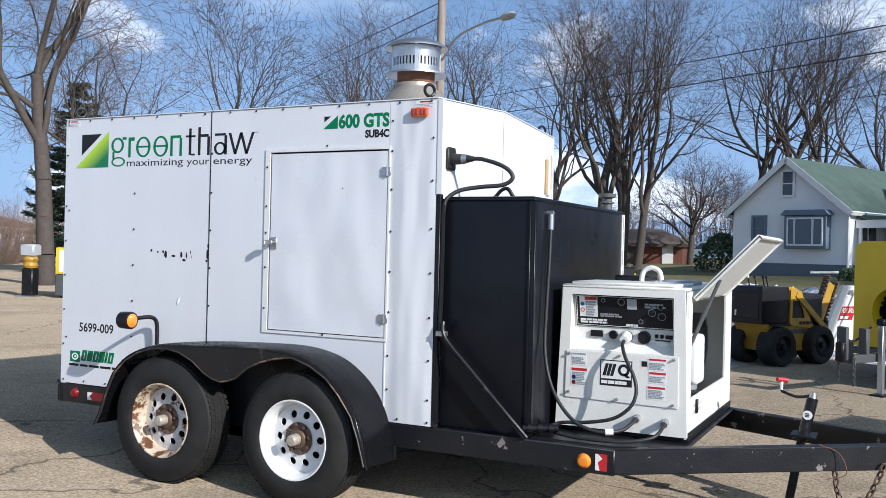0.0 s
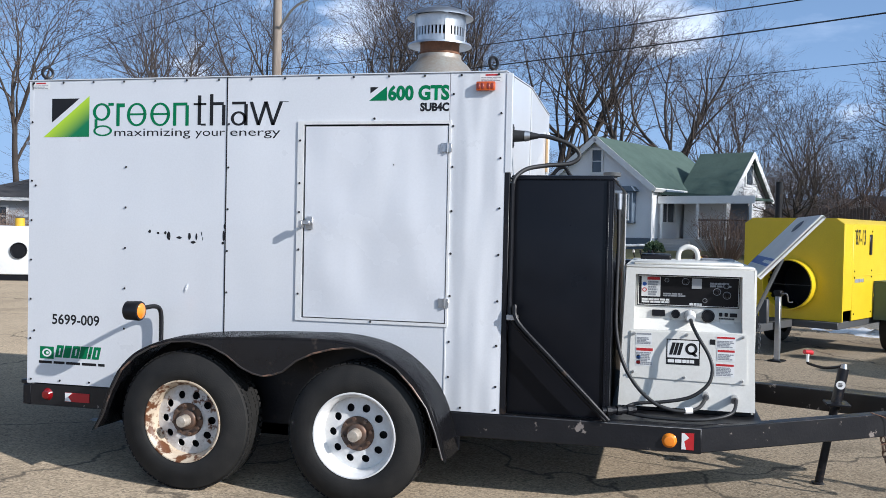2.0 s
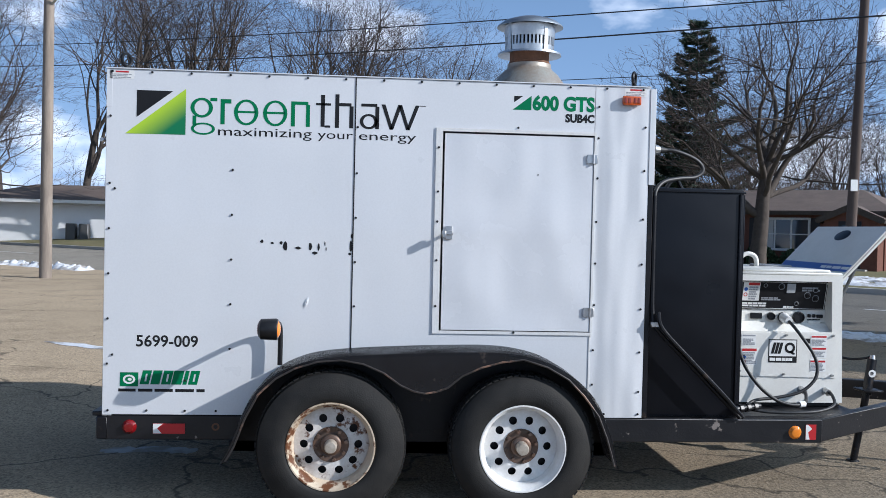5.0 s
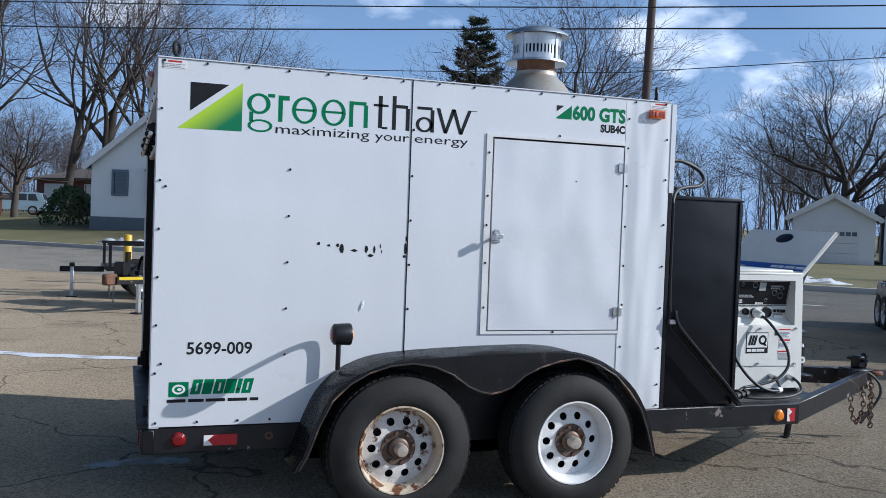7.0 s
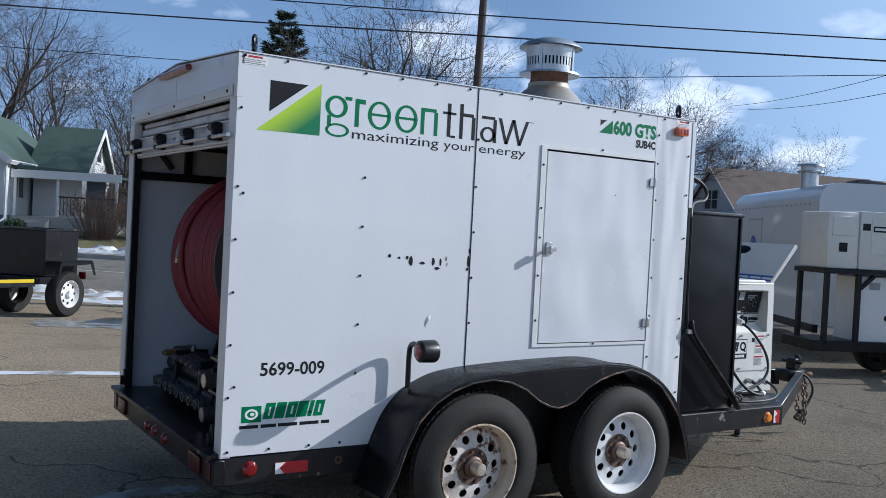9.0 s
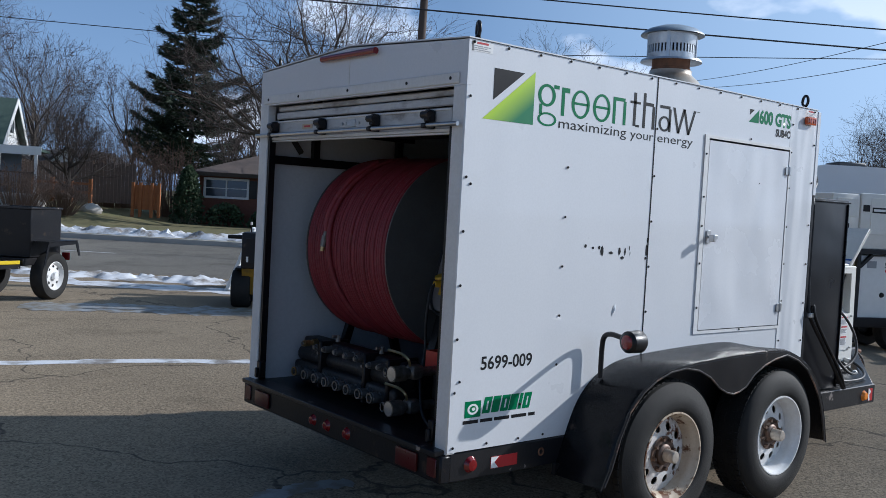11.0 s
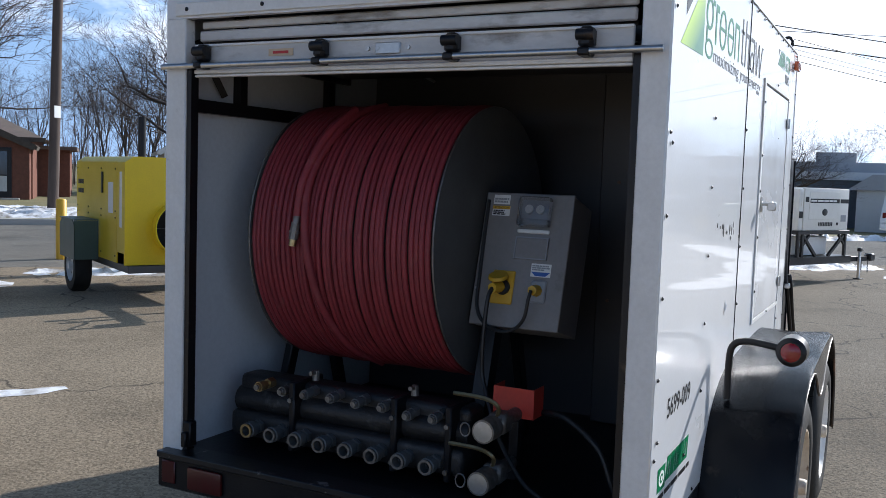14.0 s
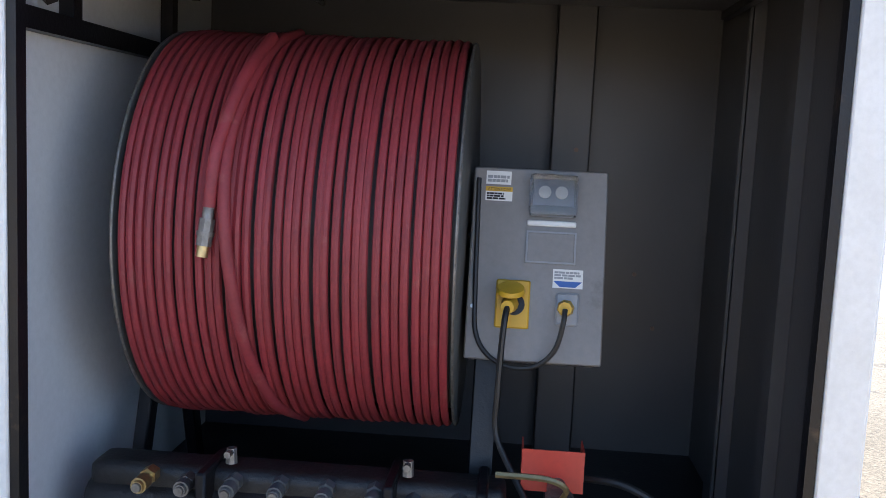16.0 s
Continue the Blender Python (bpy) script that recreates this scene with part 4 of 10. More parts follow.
# frame, bumper, tongue
b = box(0.02, 4.15, 0.004, 0.07, 0.325, BOT - 0.004, 0.006)
part("frame_rail", b, SCUFFED, trailer, "black steel frame rail")
part("frame_rail", box(0.02, 4.15, W - 0.07, W - 0.004, 0.325, BOT - 0.004, 0.006), BLACK, trailer)
part("front_corner_post", box(L - 0.0, L + 0.03, 0.0, 0.035, BOT, 1.82, 0.003), BLACK, trailer)
for x in (0.55, 1.1, 1.7, 2.4, 3.0, 3.6, 4.1):
    part("crossmember", box(x, x + 0.05, 0.07, W - 0.07, 0.34, 0.43), BLACK, trailer)
b = box(-0.035, 0.03, 0.003, W - 0.003, 0.325, BOT - 0.012, 0.008)
TAILRED = mat("dirty_red_lens", (0.085, 0.004, 0.006), 0.3, alt=(0.05, 0.006, 0.006), scale=9, amount=0.8, bump=0.02)
bump = part("rear_bumper", b, BLACK, trailer, "black steel rear bumper beam")
part("step_edge", box(-0.06, 0.06, 0.02, W - 0.02, BOT - 0.014, BOT + 0.012, 0.004), SCUFFED, bump, "worn black threshold")
for y in (1.13, 0.985, 0.79):
    part("clearance_lamp", lathe([(0.0, 0.022), (0.02, 0.018), (0.03, 0.004), (0.034, 0.0)], 16, Matrix.Translation((-0.035, y, 0.388)) @ FACE_X), LENSRED, bump, "round red clearance lamp")
for y0, y1 in ((0.17, 0.34), (W - 0.34, W - 0.17)):
    part("tail_lamp", box(-0.05, -0.034, y0, y1, 0.345, 0.435, 0.01, segs=2), TAILRED, bump, "oblong red tail lamp")
for y0 in (0.03, W - 0.1):
    part("reflector", box(-0.042, -0.034, y0, y0 + 0.07, 0.35, 0.44, 0.004), TAILRED, bump)
part("side_lamp", lathe([(0.0, 0.024), (0.026, 0.02), (0.036, 0.006), (0.04, 0.0)], 16, Matrix.Translation((0.148, 0.004, 0.398)) @ FACE_Y), LENSRED, trailer, "round red side lamp")
tp = part("reflective_tape", plate(rect(0.277, 0.452, 0.36, 0.417), depth=0.002, m=on_y(0.003)), INKRED, trailer, "torn red and white reflective tape")
part("tape_white", plate([(0.278, 0.362), (0.325, 0.362), (0.30, 0.39), (0.33, 0.416), (0.278, 0.416)], depth=0.001, m=on_y(0.0005)), INKWHITE, tp)
part("front_side_lamp", lathe([(0.0, 0.024), (0.026, 0.02), (0.036, 0.006), (0.04, 0.0)], 16, Matrix.Translation((3.982, 0.004, 0.388)) @ FACE_Y), LENSAMB, trailer, "round amber side lamp")
tp = part("reflective_tape", plate(rect(4.045, 4.11, 0.345, 0.435), depth=0.002, m=on_y(0.003)), INKRED, trailer)
part("tape_white", plate([(4.046, 0.347), (4.07, 0.347), (4.06, 0.39), (4.085, 0.41), (4.06, 0.434), (4.046, 0.434)], depth=0.001, m=on_y(0.0005)), INKWHITE, tp)
part("drain_hole", lathe([(0.012, 0.001), (0.022, 0.001), (0.022, 0.0), (0.012, 0.0)], 12, on_y(0.003) @ Matrix.Translation((0.62, 0.40, 0)), closed=True), RUST, trailer)


def beam(p0, p1, h, w, bevel=0.005):
    p0, p1 = Vector(p0), Vector(p1)
    d = p1 - p0
    b = box(0, d.length, -w / 2, w / 2, -h / 2, h / 2, bevel)
    ang = math.atan2(d.y, d.x)
    tilt = -math.asin(d.z / d.length)
    return place(b, Matrix.Translation(p0) @ Matrix.Rotation(ang, 4, "Z") @ Matrix.Rotation(tilt, 4, "Y"))


part("tongue_rail", beam((4.12, 0.04, 0.395), (5.525, 0.874, 0.437), 0.135, 0.065), SCUFFED, trailer, "scuffed black tongue rail")
part("tongue_rail", beam((4.12, W - 0.04, 0.395), (5.525, 1.088, 0.437), 0.135, 0.065), SCUFFED, trailer)
part("tongue_deck", plate([(3.06, 0.07), (4.13, 0.07), (4.48, 0.275), (4.48, W - 0.275), (4.13, W - 0.07), (3.06, W - 0.07)], depth=0.008, m=Matrix.Translation((0, 0, BOT - 0.006))), BLACK, trailer, "black tread deck")
cp = part("coupler", box(5.42, 5.66, 0.90, 1.06, 0.42, 0.52, 0.015), BLACK, trailer, "black pintle coupler")
b = sweep([(5.73 + 0.055 * math.cos(a), 0.975 + 0.055 * math.sin(a), 0.475) for a in [2 * math.pi * k / 20 for k in range(20)]], 0.02, 8, closed=True)
part("lunette_ring", b, RUST, cp, "rusty lunette ring")
b = box(5.52, 5.60, 0.93, 1.02, 0.52, 0.62, 0.012)
box(5.60, 5.645, 0.945, 1.005, 0.52, 0.64, 0.015, bm=b)
rod((5.56, 0.88, 0.585), (5.56, 1.08, 0.585), 0.014, seg=8, bm=b)
part("coupler_latch", b, BLACK, cp)


def chain(name, pts, parent, n, rl=0.022, rw=0.0065):
    path = [Vector(p) for p in smooth_path(pts, 12)]
    tot = sum((b_ - a_).length for a_, b_ in zip(path, path[1:]))
    n = int(tot / (rl * 1.75))
    b = bm_new()
    acc, idx = 0.0, 0
    for i in range(n):
        want = tot * (i + 0.5) / n
        while idx < len(path) - 2 and acc + (path[idx + 1] - path[idx]).length < want:
            acc += (path[idx + 1] - path[idx]).length
            idx += 1
        d = (path[idx + 1] - path[idx]).normalized()
        p = path[idx] + d * (want - acc)
        up = d.orthogonal().normalized()
        side = d.cross(up)
        axis = up if i % 2 else side
        sweep([p + d * rl * 1.15 * math.cos(a) + axis * rl * 0.72 * math.sin(a) for a in [2 * math.pi * k / 8 for k in range(8)]], rw, 5, b, closed=True)
    return part(name, b, HUBSTEEL, parent, "rusty safety chain")


chain("safety_chain", [(5.50, 0.85, 0.46), (5.57, 0.84, 0.36), (5.575, 0.84, 0.2), (5.585, 0.845, 0.09), (5.60, 0.85, 0.09), (5.605, 0.855, 0.3), (5.61, 0.88, 0.45)], trailer, 18)
chain("safety_chain", [(5.18, 0.64, 0.36), (5.20, 0.64, 0.24), (5.25, 0.65, 0.15), (5.31, 0.67, 0.17), (5.37, 0.70, 0.28), (5.42, 0.76, 0.40)], trailer, 14)
jack = part("tongue_jack", rod((4.98, 1.0, 0.44), (5.03, 1.03, 0.685), 0.032, seg=16), BLACK, trailer, "black crank jack swung under the tongue")
part("jack_leg", rod((4.98, 1.0, 0.46), (4.90, 1.0, -0.02), 0.025, seg=12), BLACK, jack)
part("jack_foot", place(box(-0.035, 0.035, -0.035, 0.035, 0.0, 0.015, 0.006), Matrix.Translation((4.895, 1.0, -0.036))), BLACK, jack)
jl = part("jack_label", lathe([(0.0, 0.0016), (0.027, 0.0016), (0.027, 0.0)], 18, Matrix.Translation((5.008, 0.985, 0.59)) @ Matrix.Rotation(radians(-8), 4, "Y") @ FACE_Y), INKWHITE, jack, "round white maker sticker")
part("label_print", place(bars(-0.014, 0.014, -0.012, 0.012, 3, 6, depth=0.0005), Matrix.Translation((5.008, 0.983, 0.59)) @ FACE_Y), INKBLACK, jl)
part("jack_cap", rod((5.03, 1.03, 0.685), (5.033, 1.032, 0.715), 0.022, 0.016, 12), STEEL, jack)
part("jack_crank", sweep(smooth_path([(5.033, 1.032, 0.71), (5.0, 1.06, 0.69), (4.93, 1.13, 0.672), (4.86, 1.195, 0.682), (4.842, 1.185, 0.695), (4.84, 1.177, 0.745)], 5), 0.009, 8), BLACK, jack, "bent black jack crank")
part("crank_grip", rod((4.818, 1.155, 0.764), (4.868, 1.20, 0.756), 0.014, 0.016, 12), INKRED, jack, "red crank grip")
part("grip_neck", rod((4.84, 1.18, 0.70), (4.84, 1.175, 0.752), 0.009, 0.011, 10), INKWHITE, jack)
part("jack_bracket", box(4.92, 5.06, 0.92, 1.08, 0.465, 0.48, 0.004), BLACK, jack)
part("plug_cable", sweep(smooth_path([(5.50, 0.90, 0.50), (5.58, 0.87, 0.49), (5.66, 0.85, 0.42), (5.68, 0.84, 0.34), (5.64, 0.84, 0.26), (5.57, 0.84, 0.19), (5.53, 0.84, 0.165)], 6), 0.011, 8), CABLE, trailer, "black lighting cable")
part("cable_plug", rod((5.535, 0.84, 0.17), (5.47, 0.84, 0.11), 0.024, 0.028, 12), BLACK, trailer, "black trailer plug")
part("tie_wire", sweep(smooth_path([(5.1, 0.6, 0.5), (5.2, 0.62, 0.46), (5.24, 0.6, 0.36), (5.15, 0.55, 0.33)], 6), 0.003, 5), RUST, trailer)

# fenders
FENDEREDGE = mat("scuffed_fender_edge", (0.02, 0.018, 0.018), 0.45, alt=(0.06, 0.05, 0.045), scale=9, amount=0.7, bump=0.03, stain=(0.22, 0.13, 0.09), stain_at=(0.52, 0.6), stain_scale=7)
top_line = [(0.70, 0.29), (0.745, 0.37), (0.80, 0.52), (0.865, 0.65), (0.955, 0.745), (1.06, 0.805), (1.19, 0.845), (1.40, 0.868), (1.70, 0.884), (1.95, 0.892), (2.15, 0.893), (2.31, 0.875), (2.45, 0.835), (2.57, 0.765), (2.672, 0.67), (2.742, 0.56), (2.795, 0.42), (2.832, 0.27)]
low_line = [(2.81, 0.27), (2.765, 0.42), (2.717, 0.54), (2.635, 0.65), (2.545, 0.74), (2.43, 0.805), (2.30, 0.845), (2.18, 0.83), (2.07, 0.80), (1.97, 0.755), (1.89, 0.69), (1.83, 0.668), (1.77, 0.658), (1.71, 0.67), (1.64, 0.70), (1.55, 0.765), (1.44, 0.812), (1.32, 0.832),
            (1.20, 0.822), (1.08, 0.785), (0.98, 0.73), (0.89, 0.645), (0.825, 0.52), (0.77, 0.37), (0.725, 0.29)]
for side in (0, 1):
    flip = Matrix.Identity(4) if side == 0 else Matrix(((1, 0, 0, 0), (0, -1, 0, W), (0, 0, 1, 0), (0, 0, 0, 1)))
    b = bm_new()
    tl = [(p.x, p.y) for p in smooth_path([(x, z, 0) for x, z in top_line], 3)]
    rows = []
    for x, z in tl:
        rows.append([b.verts.new((x, 0.002, z - 0.012)), b.verts.new((x, -0.16, z - 0.010 - 0.006 * math.sin(x * 9))), b.verts.new((x, -0.31, z - 0.005 - 0.004 * math.sin(x * 13))), b.verts.new((x, -0.331, z - 0.012)), b.verts.new((x, -0.335, z - 0.024))])
    for r0, r1 in zip(rows, rows[1:]):
        for k in range(4):
            b.faces.new((r0[k], r1[k], r1[k + 1], r0[k + 1]))
    bmesh.ops.solidify(b, geom=b.faces[:], thickness=0.004)
    fd = part("fender", place(b, flip), FENDER, trailer, "dented black tandem fender with rust along its edge")
    b = plate([(x, z - 0.012) for x, z in top_line] + low_line, depth=0.005, m=on_y(-0.329))
    part("fender_skirt", place(b, flip), FENDER, fd)
    b = sweep([(x, -0.332, z) for x, z in low_line], 0.006, 6)
    part("fender_lip", place(b, flip), FENDEREDGE, fd, "rust-scuffed fender lip")
    part("wheel_well", place(box(0.9, 2.65, 0.002, 0.03, 0.33, 0.62), flip) if side else plate([(x, z - 0.016) for x, z in top_line] + [(top_line[-1][0], 0.33), (top_line[0][0], 0.33)], depth=0.026, m=on_y(-0.002)), BLACK, trailer)
    # lamp on a bent arm
    b = sweep(smooth_path([(0.975, -0.05, 0.76), (0.975, -0.05, 0.92), (0.972, -0.065, 0.978), (0.965, -0.11, 0.998), (0.95, -0.18, 0.996), (0.94, -0.235, 0.99)], 5), 0.014, 10)
    arm = part("lamp_arm", place(b, flip), BLACK, trailer, "bent black lamp arm on the fender")
    c = Matrix.Translation((0.935, -0.285, 0.985)) @ Matrix.Rotation(math.pi / 2, 4, "Y")
    hs_ = part("lamp_housing", place(lathe([(0.0, -0.052), (0.04, -0.052), (0.055, -0.04), (0.058, 0.04), (0.054, 0.048), (0.045, 0.05)], 24, c), flip), BLACK, arm, "round black lamp housing")
    part("lamp_lens", place(lathe([(0.0, 0.064), (0.028, 0.06), (0.045, 0.05), (0.045, 0.045)], 20, c), flip), LENSAMB, hs_, "amber front lens")
    part("lamp_lens", place(lathe([(0.0, -0.060), (0.028, -0.058), (0.036, -0.0525), (0.036, -0.05)], 20, c), flip), LENSRED, hs_, "red rear lens")


# wheels
HUBCAP = mat("dull_grease_cap", (0.52, 0.47, 0.40), 0.42, metal=0.3, alt=(0.30, 0.24, 0.18), scale=30, amount=0.6, bump=0.02)


def wheel(x, y_out, z, r, rim_mat, flip, hubcap):
    """A tyre on a steel rim whose outer face looks to -y."""
    m = Matrix.Translation((x, y_out, z)) @ FACE_Y
    if flip:
        m = Matrix(((1, 0, 0, 0), (0, -1, 0, W), (0, 0, 1, 0), (0, 0, 0, 1))) @ m
    wh = part("wheel", lathe([(0.228, -0.012), (0.240, 0.004), (0.262, 0.013), (0.30, 0.014), (0.335, 0.004), (r - 0.012, -0.016), (r - 0.004, -0.03), (r, -0.06), (r, -0.165), (r - 0.004, -0.195), (r - 0.02, -0.215), (0.30, -0.23), (0.228, -0.22)], 64, m, closed=True), RUBBER, trailer, "worn black trailer tyre")
    b = bm_new()
    for k in range(64):
        a = 2 * math.pi * k / 64
        for h0, h1, tw in ((-0.055, -0.028, 0.02), (-0.095, -0.066, 0.0), (-0.16, -0.13, 0.0), (-0.2, -0.172, 0.02)):
            join(b, place(box(r - 0.003, r + 0.004, -0.014, 0.014, h0, h1), Matrix.Rotation(a + (0.03 if h0 < -0.08 else 0), 4, "Z")))
    b.transform(m)
    part("tread", b, RUBBER, wh, smooth=False, kind="stuff")
    rim = part("rim", lathe([(0.24, -0.004), (0.237, 0.007), (0.230, 0.007), (0.225, -0.004), (0.217, -0.018), (0.209, -0.026), (0.206, -0.05), (0.202, -0.085), (0.198, -0.12), (0.215, -0.2), (0.24, -0.21), (0.24, -0.195), (0.204, -0.125), (0.212, -0.05)], 48, m, closed=True), hubcap, wh)
    holes = [ring(0.146 * math.cos(2 * math.pi * k / 10), 0.146 * math.sin(2 * math.pi * k / 10), 0.0225, 0.0225, 12) for k in range(10)]
    b = plate(ring(0, 0, 0.2035, n=48), holes + [ring(0, 0, 0.056, n=20)], depth=0.006, m=Matrix.Identity(4))
    for v in b.verts:
        rr = math.hypot(v.co.x, v.co.y)
        v.co.z += -0.092 + 0.026 * max(0, 1 - abs(rr - 0.1) / 0.1)
    part("rim_disc", place(b, m), rim_mat, rim, "recessed steel rim disc with ten round holes")
    for k in range(8):
        a = 2 * math.pi * k / 8 + 0.2
        part("lug_nut", place(rod((0.082 * math.cos(a), 0.082 * math.sin(a), -0.075), (0.082 * math.cos(a), 0.082 * math.sin(a), -0.042), 0.0125, 0.010, 6), m), HUBSTEEL, rim)
    part("hub", lathe([(0.056, -0.10), (0.056, -0.05), (0.050, -0.043), (0.040, -0.040), (0.0, -0.038)], 24, m), HUBSTEEL, rim, "greasy rust-brown hub")
    part("grease_cap", lathe([(0.034, -0.039), (0.033, 0.014), (0.028, 0.022), (0.0, 0.025)], 20, m), HUBCAP, rim, "dull pale grease cap")
    part("bolt_circle", lathe([(0.056, -0.065), (0.094, -0.060), (0.097, -0.063), (0.056, -0.068)], 32, m), HUBSTEEL, rim, "rusted bolt circle")
    part("brake_drum", lathe([(0.0, -0.11), (0.185, -0.115), (0.185, -0.19)], 24, m), BLACK, wh)
    return wh


for flip in (False, True):
    wheel(1.275, -0.316, 0.366, 0.399, RIMRUST, flip, RIMLIP)
    wheel(2.308, -0.314, 0.359, 0.392, RIMWHITE, flip, RIMWHITE)
for x in (1.275, 2.308):
    part("axle", rod((x, -0.05, 0.355), (x, W + 0.05, 0.355), 0.04, seg=12), BLACK, trailer)
    part("leaf_spring", sweep(smooth_path([(x - 0.42, 0.035, 0.34), (x, 0.035, 0.27), (x + 0.42, 0.035, 0.34)], 6), 0.022, 6), BLACK, trailer)

# ---- fuel tank on the tongue deck ----
tank = thing("fuel_tank", (3.36, 0.95, BOT), "tall black steel fuel tank standing on the trailer deck", "tank")
part("tank_shell", box(3.085, 3.65, 0.045, 1.85, BOT + 0.003, 1.81, 0.012, segs=2), TANKBLACK, tank)
part("tank_lid_flange", box(3.078, 3.658, 0.037, 1.858, 1.785, 1.797, 0.003), TANKBLACK, tank)
for x in (3.62, 3.645):
    part("corner_angle", box(x, x + 0.012, 0.036 if x < 3.63 else 0.05, 0.045 if x < 3.63 else 0.08, BOT + 0.004, 1.78, 0.002), TANKBLACK, tank)
part("carry_loop", sweep(smooth_path([(3.22, 0.35, 1.815), (3.27, 0.35, 1.82), (3.31, 0.36, 1.865), (3.35, 0.37, 1.875), (3.39, 0.38, 1.82), (3.44, 0.38, 1.815)], 5), 0.012, 8), BLACK, tank)
b = lathe([(0.035, 1.80), (0.035, 1.86), (0.05, 1.865), (0.05, 1.875), (0.035, 1.88), (0.035, 1.90), (0.062, 1.91), (0.065, 1.935), (0.0, 1.94)], 20, Matrix.Translation((3.55, 1.76, 0)))
part("filler_cap", b, DRUM, tank, "dull grey vented filler cap")
b = plate(rect(0.0, 0.06, 0.95, 1.79), [rect(0.018, 0.042, z, z + 0.10) for z in (1.0, 1.14, 1.28, 1.42, 1.56, 1.67)], depth=0.03)
part("slotted_channel", place(b, Matrix.Translation((3.655, 1.86, 0)) @ Matrix.Rotation(math.pi / 2, 4, "Z") @ Matrix.Rotation(math.pi / 2, 4, "X") @ Matrix.Rotation(math.pi, 4, "Y")), TRIM, tank, "white slotted strut channel")
b = rod((3.675, 0.245, 1.72), (3.675, 0.245, 1.63), 0.018, seg=10)
rod((3.645, 0.245, 1.725), (3.69, 0.245, 1.725), 0.014, seg=10, bm=b)
part("hose_fitting", b, ZINC, tank)
# conduits along the corner post
for k, (dx, r) in enumerate(((0.0, 0.013), (0.03, 0.012))):
    b = sweep(smooth_path([(3.10 + dx, 0.012 - 0.02 * k, 1.76 if k == 0 else 1.04), (3.10 + dx, 0.01 - 0.02 * k, 1.3 if k == 0 else 1.03), (3.102 + dx, 0.0 - 0.02 * k, 1.08), (3.125 + dx, -0.012 - 0.02 * k, 0.99), (3.3 + dx, -0.015 - 0.015 * k, 0.81), (3.5 + dx, -0.015 - 0.015 * k, 0.61), (3.64 + dx * 0.6, -0.01, 0.475)], 5), r, 8)
    part("conduit", b, BLACK, trailer, "black conduit down the corner")
part("conduit_clip", box(3.088, 3.15, -0.03, 0.01, 1.0, 1.03, 0.003), STEEL, trailer)

# plug and cord on the front wall
cord = thing("power_cord", (3.1, 0.17, 1.7), "black power cord plugged into the trailer's front wall", "cord")
part("inlet_plate", box(L + 0.0, L + 0.016, 0.115, 0.225, 1.975, 2.11, 0.012), CABLE, cord)
part("plug", rod((L + 0.01, 0.17, 2.04), (L + 0.085, 0.17, 2.04), 0.036, 0.03, 16), CABLE, cord)
part("plug_collar", rod((L + 0.085, 0.17, 2.04), (L + 0.115, 0.17, 2.04), 0.033, 0.025, 14), STEEL, cord)
part("plug_boot", rod((L + 0.115, 0.17, 2.04), (L + 0.16, 0.17, 2.039), 0.024, 0.014, 14), CABLE, cord)
part("cable", sweep(smooth_path([(L + 0.12, 0.17, 2.04), (3.27, 0.17, 2.035), (3.40, 0.19, 1.99), (3.45, 0.2, 1.93), (3.40, 0.18, 1.885), (3.28, 0.13, 1.87), (3.17, 0.07, 1.845), (3.11, 0.025, 1.79), (3.10, 0.012, 1.72)], 6), 0.0125, 10), CABLE, cord)

# ---- generator ----
gen = thing("generator", (4.07, 1.05, BOT), "cream white diesel generator with its service lid propped open", "generator")
GY = 0.35
face_out = [(3.692, 0.50), (4.45, 0.50), (4.425, 1.30), (3.722, 1.30)]
win = [(3.77, 0.945), (4.37, 0.945), (4.362, 1.262), (3.775, 1.262)]
part("front_panel", plate(face_out, [win], depth=0.02, m=on_y(GY + 0.02)), GENWHITE, gen)
# recess behind the face: slanted dark panel and outlet strip
b = bm_new()
ry0, ry1 = GY + 0.022, GY + 0.085
vs = [b.verts.new(p) for p in ((3.765, ry0, 0.94), (4.375, ry0, 0.94), (4.367, ry1, 1.0), (3.77, ry1, 1.0), (3.772, ry1, 1.075), (4.366, ry1, 1.075), (4.366, ry0 + 0.02, 1.268), (3.772, ry0 + 0.02, 1.268), (3.772, ry0, 1.27), (4.366, ry0, 1.27))]
for q in ((0, 1, 2, 3), (3, 2, 5, 4), (4, 5, 6, 7), (7, 6, 9, 8), (0, 3, 4, 7, 8), (1, 9, 6, 5, 2)):
    b.faces.new([vs[i] for i in q])
part("recess", b, GENWHITE, gen, smooth=False)
pan_m = Matrix.Translation((0, ry1 - 0.003, 1.075)) @ Matrix.Rotation(math.atan2(ry1 - ry0 - 0.02, 0.193), 4, "X") @ FACE_Y
pan = part("control_panel", plate(rect(3.785, 4.355, 0.004, 0.19), depth=0.004, m=pan_m), INKBLACK, gen, "dark printed control panel")
pd = pan_m @ Matrix.Translation((0, 0, 0.0045))
part("panel_border", place(plate(rect(3.79, 4.35, 0.009, 0.185), [rect(3.793, 4.347, 0.012, 0.182)], depth=0.0006), pd), INKWHITE, pan)
st = part("safety_label", place(plate(rect(3.808, 3.915, 0.06, 0.18), depth=0.001), pd), INKWHITE, pan, "white and red safety label")
part("label_band", place(plate(rect(3.84, 3.912, 0.16, 0.178), depth=0.0005), pd @ Matrix.Translation((0, 0, 0.0012))), INKRED, st)
part("label_dot", place(plate(ring(3.825, 0.135, 0.012), depth=0.0005), pd @ Matrix.Translation((0, 0, 0.0012))), INKBLUE, st)
